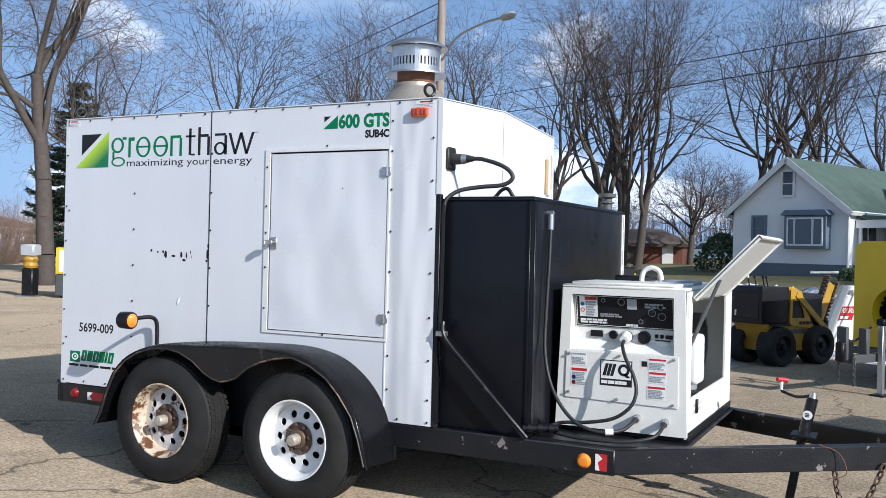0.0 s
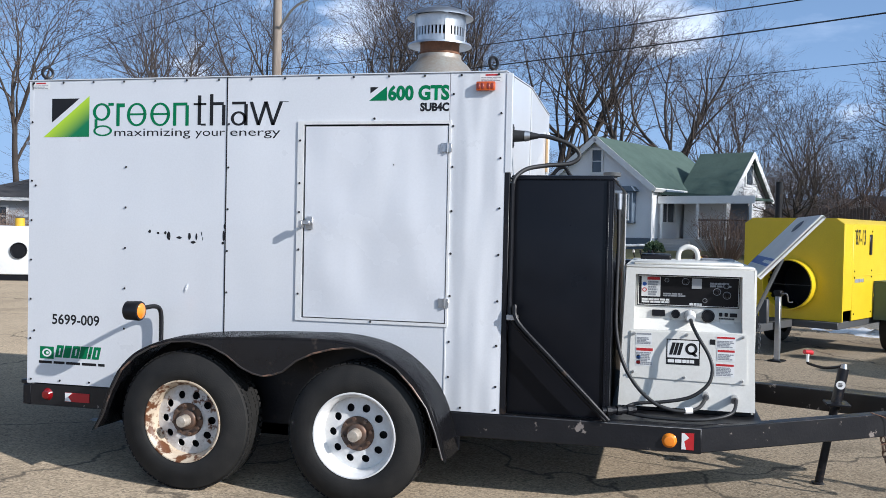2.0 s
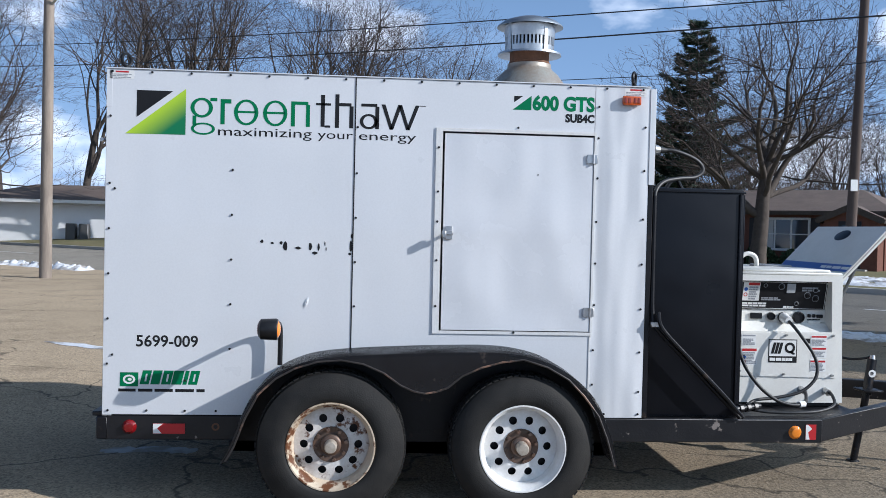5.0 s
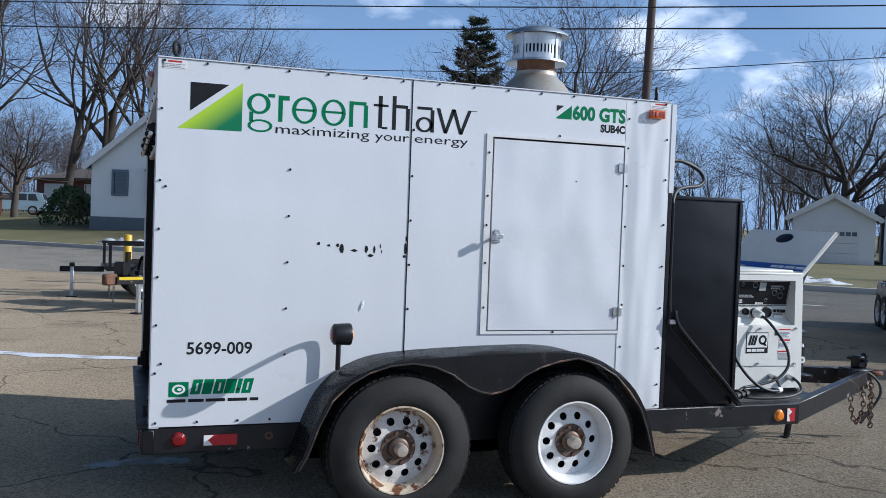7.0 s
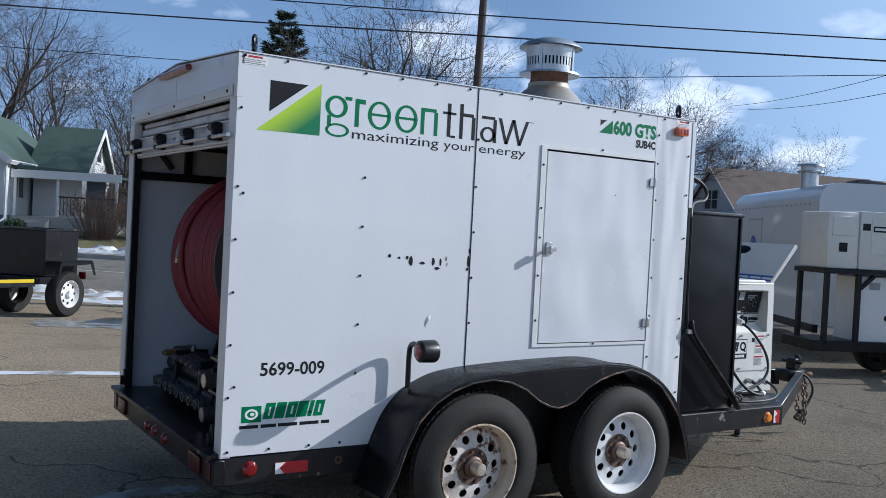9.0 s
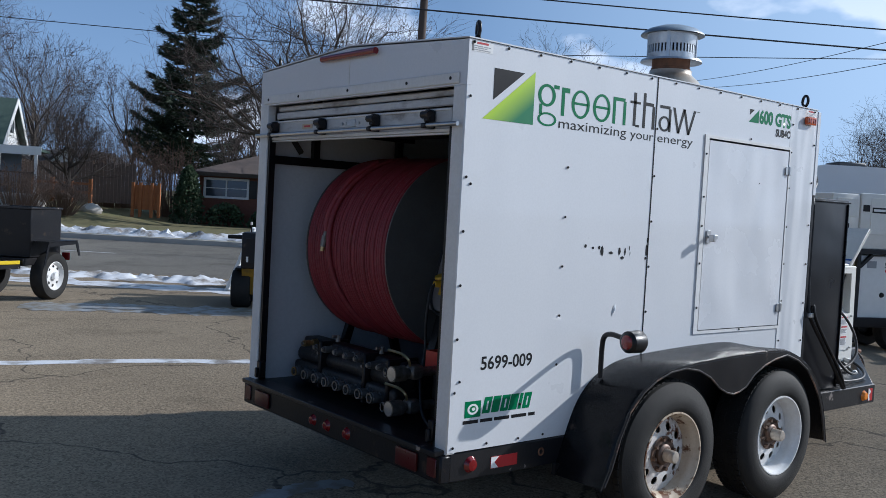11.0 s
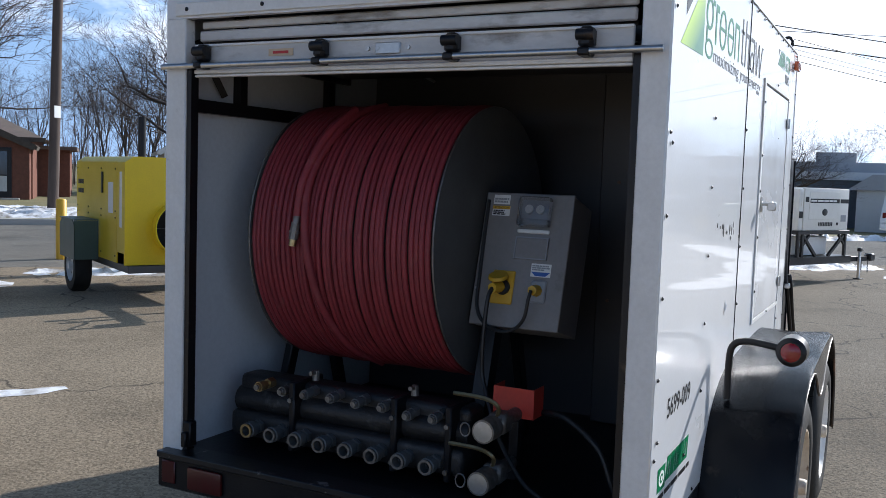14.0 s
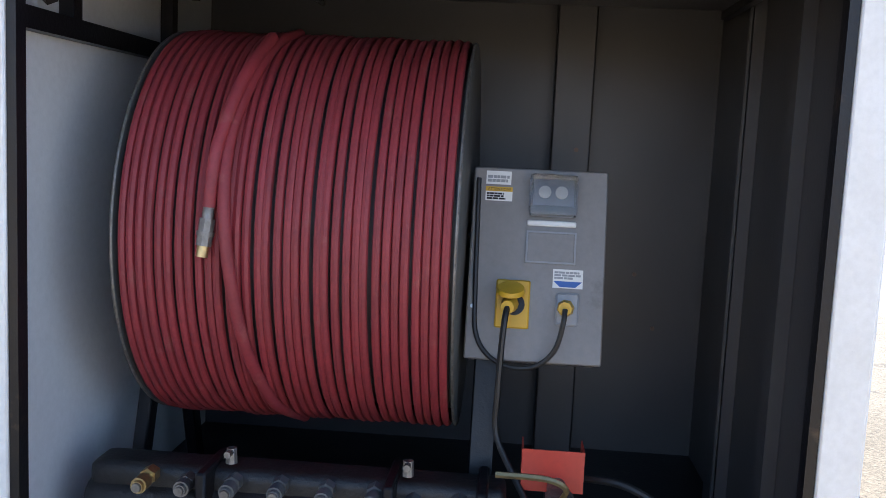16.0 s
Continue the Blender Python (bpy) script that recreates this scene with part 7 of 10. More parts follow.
# black box trailer, tongue towards -x of the world
util = thing("utility_trailer", pose(0.80, 10.70, 0, 0, 0, 221), "black steel box trailer with a worn yellow tongue", "trailer")
lp_("bed", box(-0.42, 0.45, -0.42, 0.42, 0.50, 0.60, 0.008), BLACK, util)
lp_("box", box(-0.42, 0.30, -0.42, 0.42, 0.605, 1.28, 0.01), BLACK, util, "black steel box body")
lp_("box_rim", plate(rect(-0.43, 0.31, -0.43, 0.43), [rect(-0.39, 0.27, -0.39, 0.39)], depth=0.025, m=Matrix.Translation((0, 0, 1.281))), SCUFFED, util)
for sgn in (-1, 1):
    small_wheel(util, -0.1, sgn * 0.56, 0.34, 0.19, RIMWHITE, sgn)
    fd = lp_("fender", plate([(-0.52, 0.62), (-0.46, 0.80), (-0.42, 0.84), (0.24, 0.84), (0.28, 0.80), (0.36, 0.5), (0.32, 0.5), (0.24, 0.77), (-0.40, 0.79), (-0.48, 0.62)], depth=0.01, m=Matrix.Translation((0, sgn * 0.68, 0)) @ FACE_Y), BLACK, util)
    lp_("fender_top", box(-0.44, 0.26, min(sgn * 0.43, sgn * 0.68), max(sgn * 0.43, sgn * 0.68), 0.83, 0.845), BLACK, fd)
    lp_("tail_lamp", box(-0.45, -0.42, sgn * 0.5 - 0.06, sgn * 0.5 + 0.06, 0.55, 0.66, 0.006), LENSRED, util)
    wt = lp_("tongue_beam", beam((0.44, sgn * 0.36, 0.52), (1.4, sgn * 0.06, 0.52), 0.12, 0.06), SCUFFED, util)
    lp_("worn_band", beam((0.47, sgn * 0.39, 0.55), (1.38, sgn * 0.095, 0.55), 0.05, 0.012), YELLOW, wt, "flaking yellow paint band")
lp_("rail_post", box(1.1, 1.16, -0.03, 0.03, 0.52, 0.95), BLACK, util)
lp_("coupler", box(1.36, 1.58, -0.06, 0.06, 0.45, 0.62, 0.02), RUST, util)
lp_("winch", box(1.2, 1.32, -0.1, 0.1, 0.58, 0.80, 0.02), BLACK, util)
jack_stand(util, 1.05, 0.16, 0.6)
hang_chain(util, 1.45, 0.07, 0.44, 0.14)
hang_chain(util, 1.42, -0.07, 0.44, 0.2)
flatbed = thing("flatbed_trailer", pose(0.3, 13.0, 0, 0, 0, 186), "low black flatbed trailer with a pipe rail", "trailer")
lp_("deck", box(-1.0, 0.75, -0.6, 0.6, 0.5, 0.58, 0.006), BLACK, flatbed)
for sgn in (-1, 1):
    small_wheel(flatbed, 0.1, sgn * 0.75, 0.33, 0.18, RIMWHITE, sgn)
    rl = lp_("rail_top", beam((-1.0, sgn * 0.57, 0.98), (0.75, sgn * 0.57, 0.98), 0.05, 0.05), BLACK, flatbed)
    for x in (-0.95, -0.1, 0.7):
        lp_("rail_post", box(x - 0.025, x + 0.025, sgn * 0.57 - 0.025, sgn * 0.57 + 0.025, 0.58, 0.96), BLACK, rl)
lp_("tongue", beam((0.75, 0, 0.5), (1.5, 0, 0.5), 0.1, 0.08), BLACK, flatbed)
jack_stand(flatbed, 1.3, 0.12, 0.55)

# second white heater trailer with a rounded roof
TL, TW = 4.37, 1.9
twin_m = Matrix.Translation((10.23, 4.08, 0)) @ Matrix.Rotation(radians(55.3), 4, "Z") @ Matrix.Translation((0, -TW, 0))
twin = thing("enclosed_trailer", twin_m, "white enclosed trailer with round-edged roof and black tandem fender", "trailer")
prof = [(0.0, 0.50), (-TW, 0.50), (-TW, 2.3)] + [(-TW + 0.27 - 0.27 * math.cos(a), 2.3 + 0.27 * math.sin(a)) for a in [radians(15 * k) for k in range(1, 7)]] + [(-0.27 + 0.27 * math.sin(a), 2.3 + 0.27 * math.cos(a)) for a in [radians(15 * k) for k in range(0, 7)]]
lp_("shell", plate([(y, z) for y, z in prof], depth=TL, m=Matrix.Translation((TL, 0, 0)) @ FACE_X), WHITE, twin)
lp_("side_seam", box(0.0, TL, TW - 0.001, TW + 0.004, 2.29, 2.315), TRIM, twin)
twin_side = Matrix.Translation((TL, TW, 0)) @ Matrix.Rotation(math.pi, 4, "Z")


def tw(b):
    return place(b, twin_side)


dr = lp_("door", tw(box(1.05, 1.75, -0.012, 0.0, 0.62, 2.05, 0.004)), WHITE, twin)
lp_("door_edge", tw(plate(rect(1.02, 1.78, 0.59, 2.08), [rect(1.05, 1.75, 0.62, 2.05)], depth=0.008, m=FACE_Y)), GREY, dr)
lp_("door_disc", tw(lathe([(0.0, 0.003), (0.16, 0.002), (0.16, 0.0)], 32, Matrix.Translation((1.35, -0.0125, 1.62)) @ FACE_Y)), INKBLUE, dr, "round blue emblem")
lp_("disc_mark", tw(plate([(1.27, 1.52), (1.31, 1.52), (1.31, 1.72), (1.29, 1.74)], depth=0.002, m=on_y(-0.0165))), INKWHITE, dr)
lp_("door_lock", tw(box(1.06, 1.10, -0.02, -0.01, 1.18, 1.28, 0.004)), BLACK, dr)
lp_("lock_box", tw(box(0.9, 0.95, -0.015, 0.0, 1.14, 1.3, 0.004)), GREY, twin)
lp_("sticker", tw(box(0.88, 0.97, -0.002, 0.0, 1.36, 1.43)), INKRED, twin)
arch = [(0.0, 0.30), (0.02, 0.62), (0.10, 0.76), (0.22, 0.82), (0.38, 0.80), (0.48, 0.74), (0.58, 0.80), (0.74, 0.82), (0.88, 0.76), (0.98, 0.60), (1.02, 0.30)]
fd = lp_("fender", tw(plate(arch, depth=0.01, m=on_y(-0.24))), FENDER, twin, "black tandem fender")
b = bm_new()
for (x0, z0), (x1, z1) in zip(arch, arch[1:]):
    vs = [b.verts.new(p) for p in ((x0, 0, z0 + 0.005), (x1, 0, z1 + 0.005), (x1, -0.25, z1 + 0.005), (x0, -0.25, z0 + 0.005))]
    b.faces.new(vs)
lp_("fender_top", tw(b), FENDER, fd, smooth=False)
lp_("fender_lamp", tw(box(0.42, 0.56, -0.24, -0.2, 0.83, 0.86, 0.006)), LENSRED, fd)
for x in (0.26, 0.76):
    wq = small_wheel(twin, 0, 0, 0.31, 0.2, RIMWHITE, -1)
    wq.matrix_basis = twin_side @ Matrix.Translation((x, -0.255, 0))
lp_("frame_rail", tw(box(-0.02, TL, 0.0, 0.08, 0.38, 0.495)), BLACK, twin)
lp_("roof_vent", box(0.45, 0.9, 0.75, 1.2, 2.571, 2.66, 0.02), DARKSTEEL, twin, "flat grey roof vent")
st = lp_("flue", rod((1.12, 1.66, 2.5), (1.12, 1.66, 2.82), 0.13, seg=20), ZINC, twin, "galvanised flue with cap")
lp_("flue_cap", lathe([(0.2, 0.0), (0.21, 0.02), (0.14, 0.03), (0.14, 0.10), (0.21, 0.10), (0.20, 0.13), (0.0, 0.17)], 24, Matrix.Translation((1.12, 1.66, 2.78))), ZINC, st)
for x in [0.2 * k for k in range(1, 21)]:
    lp_("rivet", tw(rod((x, -0.003, 2.26), (x, -0.009, 2.26), 0.012, seg=6)), DARKSTEEL, twin)


# silent generator sets carried on tank trailers
def genset_trailer(m, lab, tank_white, lift, grow, tongue, wheels, cap=0.46):
    """Local x runs along the set's printed side, which looks to -y; the tongue leaves at +x."""
    g = thing("towable_generator", m, lab, "generator")
    up = Matrix.Translation((0, 0, lift)) @ Matrix.Diagonal((1, 1, grow, 1)) @ Matrix.Translation((0, 0, -1.12))

    def cn(name, b, mt, par, label=""):
        return lp_(name, place(b, up), mt, par, label)

    b = box(0.0, 1.5, 0.0, 0.72, 1.12, 1.88, 0.025, segs=2)
    cn("canopy", b, GENWHITE, g, "cream generator canopy")
    cn("end_cap", box(-cap, -0.004, 0.02, 0.70, 1.12, 1.86, 0.03, segs=2), GENWHITE, g)
    cn("end_door", box(0.06 - cap, -0.05, 0.008, 0.02, 1.55, 1.80, 0.004), GENWHITE, g)
    cn("side_door", box(0.16, 1.18, -0.008, 0.004, 1.32, 1.82, 0.004), GENWHITE, g)
    cn("name_stripe", box(0.18, 1.16, -0.012, -0.008, 1.615, 1.69), INKBLACK, g, "black stripe with pale name print")
    cn("stripe_print", bars(0.2, 1.12, 1.632, 1.674, 1, 21, m=on_y(-0.0125)), INKWHITE, g)
    cn("name_stripe", box(1.2, 1.48, -0.004, -0.0005, 1.615, 1.69), INKBLACK, g)
    cn("maker_emblem", box(0.03, 0.14, -0.004, -0.0005, 1.63, 1.72), INKBLACK, g)
    cn("maker_emblem", box(-cap / 2 - 0.06, -cap / 2 + 0.06, 0.015, 0.0195, 1.34, 1.46), INKBLACK, g)
    cn("door_latch", lathe([(0.0, 0.01), (0.07, 0.01), (0.085, 0.0)], 16, on_y(-0.008) @ Matrix.Translation((0.68, 1.45, 0)) @ Matrix.Diagonal((1.1, 0.75, 1, 1))), BLACK, g)
    for i in range(9):
        cn("vent_slot", box(0.48 + 0.055 * i, 0.52 + 0.055 * i, -0.004, 0.002, 1.20, 1.27), BLACK, g)
    cn("control_dial", rod((1.12, 0.0, 1.24), (1.12, -0.012, 1.24), 0.03, seg=10), BLACK, g)
    cn("paper_label", box(1.24, 1.42, -0.003, -0.0005, 1.28, 1.40), INKGREY, g)
    for x0, x1, y0, y1 in ((-cap, 0.06 - cap, 0.0, 0.06), (0.0, 0.06, 0.0, 0.06), (1.44, 1.5, 0.0, 0.06), (-cap, 0.06 - cap, 0.66, 0.72), (1.44, 1.5, 0.66, 0.72)):
        lp_("frame_post", box(x0, x1, y0, y1, 0.42, lift - 0.07), BLACK, g)
    lp_("platform", box(-cap - 0.04, 1.55, -0.03, 0.75, lift - 0.07, lift - 0.002, 0.006), BLACK, g)
    for xa, xb in ((0.06, 0.26), (1.44, 1.24)):
        lp_("gusset", place(beam((xa, 0.03, lift - 0.26), (xb, 0.03, lift - 0.08), 0.05, 0.05), Matrix.Identity(4)), BLACK, g)
    lp_("chassis", box(-cap - (0.14 if tank_white else 0.6), 1.7, 0.0, 0.8, 0.36, 0.5, 0.006), BLACK, g)
    tk = lp_("fuel_tank", box(0.08, 1.42, 0.07, 0.64, 0.445, lift - 0.09, 0.015) if tank_white else box(0.3, 1.15, 0.25, 0.65, 0.505, lift - 0.12, 0.05, segs=2), INKWHITE, g, "white fuel tank")
    if tank_white:
        lp_("fleet_number", place(text_mesh("5269", 0.52, 0.74, 1.21, 1.285, bold=0.02), on_y(0.068)), INKBLACK, tk)
        lp_("red_tag", box(0.53, 0.69, 0.0675, 0.0695, 1.145, 1.18), INKRED, tk)
        lp_("placard", place(plate([(1.34, 1.18), (1.43, 1.27), (1.34, 1.36), (1.25, 1.27)], depth=0.002), on_y(0.069)), INKRED, tk, "red diamond placard")
        lp_("tank_knob", rod((0.5, 0.071, 0.82), (0.5, 0.05, 0.82), 0.04, 0.03, 12), BLACK, tk)
        lp_("paper_label", box(0.22, 0.38, 0.0675, 0.0695, 1.2, 1.3), INKGREY, tk)
    # dark rims: the shade beneath the set is put into their colour
    for sgn, y in ((-1, wheels[1]), (1, wheels[2])):
        small_wheel(g, wheels[0], y, 0.33, 0.19, DARKSTEEL, sgn)
    if not tank_white:
        for xa, xb in ((0.5, 0.06), (0.9, 1.4)):
            lp_("brace", beam((xa, 0.03, 0.5), (xb, 0.03, lift - 0.1), 0.06, 0.06), BLACK, g)
    (tx0, ty0), (tx1, ty1) = tongue
    d = (Vector((tx1, ty1, 0)) - Vector((tx0, ty0, 0))).normalized()
    lp_("tongue", beam((tx0, ty0, 0.40), (tx1, ty1, 0.40), 0.1, 0.1), BLACK, g)
    e = Vector((tx1, ty1, 0.42)) + d * 0.12
    lp_("coupler", box(e.x - 0.1, e.x + 0.1, e.y - 0.1, e.y + 0.1, 0.35, 0.5, 0.03), BLACK, g)
    j = Vector((tx1, ty1, 0)) - d * 0.3
    jack_stand(g, j.x + 0.09 * d.y, j.y - 0.09 * d.x, 0.85 if tank_white else 0.55)
    for off in (-0.08, 0.08):
        hang_chain(g, e.x - 0.15 * d.x + off * d.y, e.y - 0.15 * d.y + off * d.x, 0.36, 0.08)
    return g


genset_trailer(pose(9.04, 2.64, 0, 0, 0, -24) @ Matrix.Diagonal((0.93, 0.93, 0.93, 1)), "cream generator set on a black frame trailer with white fuel tank", True, 1.47, 1.03, ((1.1, 0.1), (0.72, -0.75)), (0.9, 0.12, 0.94))
genset_trailer(pose(13.75, 0.96, 0, 0, 0, -26) @ Matrix.Diagonal((0.93, 0.7, 0.93, 1)), "cream generator set on a dark tongue trailer", False, 0.985, 1.03, ((1.5, 0.4), (2.6, 0.25)), (-0.5, 0.45, 0.95), 0.14)

# dark control trailer
dk = thing("light_tower_trailer", pose(13.25, 2.85, 0, 0, 0, -55), "dark grey boxed trailer with white labels", "trailer")
lp_("cabinet", box(-0.29, 0.28, 0.0, 0.29, 0.9, 1.5, 0.02), DARKSTEEL, dk)
lp_("cabinet_door", box(-0.24, 0.24, -0.015, -0.001, 0.95, 1.45, 0.006), DARKSTEEL, dk)
lp_("lower_case", box(-0.27, 0.2, 0.01, 0.28, 0.5, 0.895, 0.02), BLACK, dk)
for x, z, mt in ((0.1, 1.3, INKWHITE), (0.1, 1.17, INKWHITE), (-0.16, 1.34, PLUGY), (-0.2, 0.78, INKWHITE)):
    lp_("sticker", box(x, x + 0.1, -0.019, -0.0155 if z > 0.9 else 0.009, z, z + 0.07), mt, dk)
for y, sgn in ((-0.02, -1), (0.4, 1)):
    small_wheel(dk, -0.1, y, 0.26, 0.14, DARKSTEEL, sgn)
lp_("chassis", box(-0.4, 0.6, 0.05, 0.25, 0.38, 0.495), BLACK, dk)
lp_("hose_bundle", sweep(smooth_path([(0.2, 0.02, 0.6), (0.35, -0.02, 0.42), (0.6, 0.0, 0.4), (0.75, 0.05, 0.48)], 5), 0.03, 7), CABLE, dk)

# white thawing trailer with a flame emblem
TZ = Matrix.Translation((0, 0, 0.5)) @ Matrix.Diagonal((1, 1, 0.95, 1)) @ Matrix.Translation((0, 0, -0.72))


def tp_(name, b, mt, par, label=""):
    return lp_(name, place(b, TZ), mt, par, label)


th = thing("thawing_trailer", pose(14.15, 2.38, 0, 0, 0, -35), "white flatbed thawing unit with flame emblem and coloured stripe", "trailer")
tp_("shell", box(-0.7, 1.75, 0.0, 1.6, 0.72, 1.93, 0.06, segs=3), WHITE, th)
tp_("side_door", box(0.58, 1.62, -0.01, 0.001, 0.86, 1.8, 0.006), WHITE, th)
tp_("door_seal", plate(rect(0.565, 1.635, 0.845, 1.815), [rect(0.585, 1.615, 0.865, 1.795)], depth=0.003, m=on_y(-0.0005)), INKGREY, th)
tp_("door_latch", box(0.68, 0.74, -0.02, -0.0105, 1.28, 1.4, 0.006), GREY, th)
for z in (1.7, 1.0):
    tp_("hinge", box(1.3, 1.55, -0.02, -0.0105, z, z + 0.035), BLACK, th)
for z in (1.86, 0.76):
    tp_("corner_lamp", box(1.58, 1.7, -0.012, -0.0005, z, z + 0.045), BLACK, th)
FLAME = mat("yellow_vinyl", (0.8, 0.55, 0.03), 0.4, alt=(0.75, 0.4, 0.02), scale=4, amount=0.4, bump=0.0)
MAROON = mat("maroon_vinyl", (0.12, 0.008, 0.03), 0.4, alt=(0.2, 0.02, 0.04), scale=4, amount=0.5, bump=0.0)
tongues = [(-0.6, 1.4)]
for k, h in enumerate((0.17, 0.3, 0.36, 0.3, 0.39, 0.33, 0.2)):
    x = -0.58 + 0.118 * k
    tongues += [(x + 0.01, 1.43 + 0.03 * (3 - abs(k - 3))), (x + 0.035, 1.4 + 0.6 * h), (x + 0.02, 1.4 + h), (x + 0.075, 1.4 + 0.62 * h), (x + 0.09, 1.44 + 0.03 * (3 - abs(k - 3)))]
tongues.append((0.25, 1.4))
tp_("flame_emblem", plate(tongues, depth=0.002, m=on_y(-0.001)), FLAME, th, "yellow flame emblem")
tp_("wordmark", bars(-0.65, 0.28, 1.27, 1.39, 1, 17, m=on_y(-0.002)), INKBLACK, th)
tp_("wordmark", bars(-0.67, -0.07, 1.07, 1.15, 1, 27, m=on_y(-0.001)), MAROON, th)
tp_("stripe", box(-0.67, -0.5, -0.002, -0.0005, 0.9, 0.98), INKBLACK, th)
tp_("stripe", box(-0.46, 0.56, -0.002, -0.0005, 0.9, 0.98), MAROON, th)
tp_("stripe", box(0.6, 0.85, -0.0125, -0.0105, 0.9, 0.98), INKRED, th)
tp_("stripe", box(0.852, 1.25, -0.0125, -0.0105, 0.9, 0.98), FLAME, th)
tp_("mudguard", plate([(-0.47, 0.5), (-0.43, 0.78), (-0.3, 0.9), (0.3, 0.9), (0.43, 0.78), (0.47, 0.5), (0.42, 0.5), (0.38, 0.75), (0.27, 0.85), (-0.27, 0.85), (-0.38, 0.75), (-0.42, 0.5)], depth=0.03, m=on_y(-0.02)), BLACK, th)
lp_("chassis", box(-0.9, 1.9, 0.1, 1.5, 0.34, 0.495, 0.01), DARKSTEEL, th)
lp_("tail_lamp", box(1.0, 1.2, 0.085, 0.099, 0.4, 0.46, 0.006), LENSRED, th)
lp_("drawbar", beam((-0.9, 0.5, 0.42), (-2.0, 0.75, 0.42), 0.1, 0.1), BLACK, th)
small_wheel(th, 0.0, -0.04, 0.37, 0.24, RIMWHITE, -1)
small_wheel(th, 0.0, 1.64, 0.37, 0.24, RIMWHITE, 1)

# posts
def bollard(x, y, h, lab):
    p = thing("bollard", (x, y, on_ground(x, y)), lab, "bollard", group="yellow bollards")
    part("post", lathe([(0.085, -0.1), (0.085, h - 0.02), (0.07, h), (0.0, h + 0.01)], 18), PLUGY, p, local=True)


bollard(-0.02, 15.76, 1.06, "yellow steel bollard by the street")
bollard(7.9, 11.9, 1.0, "weathered yellow bollard behind the heater")
bollard(24.2, -0.8, 1.0, "weathered yellow bollard by the far drive")

# machines past the rear of the lot
lm = thing("ground_heater_unit", pose(-13.6, 12.9, 0, 0, 0, 28), "yellow and white box heater on a dark base", "heater")
lp_("base", box(-1.0, 1.0, -0.5, 0.5, 0.05, 0.62, 0.02), DARKSTEEL, lm)
lp_("housing", box(-1.0, 1.0, -0.5, 0.5, 0.625, 1.32, 0.03, segs=2), YELLOW, lm)
lp_("white_panel", box(-0.9, 0.95, -0.51, -0.5, 0.68, 1.25), INKWHITE, lm)
lp_("foot", box(-0.9, -0.75, -0.4, 0.4, 0.0, 0.05), BLACK, lm)
lp_("foot", box(0.75, 0.9, -0.4, 0.4, 0.0, 0.05), BLACK, lm)
pm = thing("jumping_pump", pose(-15.2, 12.0, 0, 0, 0, 20), "tall black and yellow pump beside the box heater", "pump")
lp_("column", box(-0.16, 0.16, -0.16, 0.16, 0.02, 0.75, 0.03), BLACK, pm)
lp_("bellows", lathe([(0.17, 0.75), (0.2, 0.82), (0.17, 0.9), (0.2, 0.98), (0.17, 1.06), (0.0, 1.06)], 16), GOLD, pm)
lp_("engine", box(-0.2, 0.2, -0.2, 0.2, 1.06, 1.38, 0.04), GREY, pm)
lp_("plate", box(-0.25, 0.25, -0.3, 0.3, 0.0, 0.03), STEEL, pm)
pt = thing("pallet_pump", pose(-16.6, 10.9, 0, 0, 0, 25), "yellow and black pump engine on a wooden pallet", "pump")
PALLET = mat("pallet_wood", (0.36, 0.26, 0.17), 0.85, alt=(0.25, 0.18, 0.12), scale=5, amount=0.7, bump=0.05)
for k in range(5):
    lp_("pallet_board", box(-0.6, 0.6, -0.5 + 0.22 * k, -0.36 + 0.22 * k, 0.10, 0.125), PALLET, pt)
for k in (-0.55, 0.0, 0.45):
    lp_("pallet_bearer", box(k, k + 0.08, -0.5, 0.5, 0.0, 0.10), PALLET, pt)
lp_("tank", box(-0.45, 0.5, -0.35, 0.35, 0.126, 0.6, 0.08, segs=3), YELLOW, pt)
lp_("motor", box(-0.3, 0.4, -0.28, 0.28, 0.6, 1.15, 0.1, segs=2), BLACK, pt)
lp_("hose", sweep(smooth_path([(0.4, -0.2, 1.1), (0.65, -0.25, 0.9), (0.6, -0.2, 0.5), (0.45, -0.3, 0.3)], 6), 0.03, 8), CABLE, pt)
wb = thing("portable_heater", pose(-11.6, 14.9, 0, 0, 0, 20), "white box heater with a round dark outlet", "heater")
lp_("housing", box(-1.0, 0.6, -0.5, 0.5, 0.15, 1.35, 0.05, segs=2), INKWHITE, wb)
lp_("outlet", lathe([(0.0, 0.01), (0.17, 0.01), (0.2, 0.05), (0.2, 0.0)], 20, Matrix.Translation((-0.05, -0.5, 0.75)) @ FACE_Y), BLACK, wb)
lp_("skid", box(-0.9, 0.5, -0.45, 0.45, 0.0, 0.15), BLACK, wb)
lp_("lamp", rod((-0.2, 0, 1.35), (-0.2, 0, 1.55), 0.12, seg=12), PLUGY, wb)




# vehicles across the street
def window_strip(parent, pts, y):
    return lp_("side_window", plate(pts, depth=0.006, m=Matrix.Translation((0, y, 0)) @ FACE_Y), PANE, parent)


CARWHITE = mat("white_car_paint", (0.78, 0.79, 0.80), 0.25, alt=(0.7, 0.71, 0.72), scale=3, amount=0.4, bump=0.0, coat=0.5)
TRUCKBLUE = mat("pale_blue_car_paint", (0.30, 0.42, 0.52), 0.3, alt=(0.26, 0.36, 0.45), scale=3, amount=0.4, bump=0.0, coat=0.5)


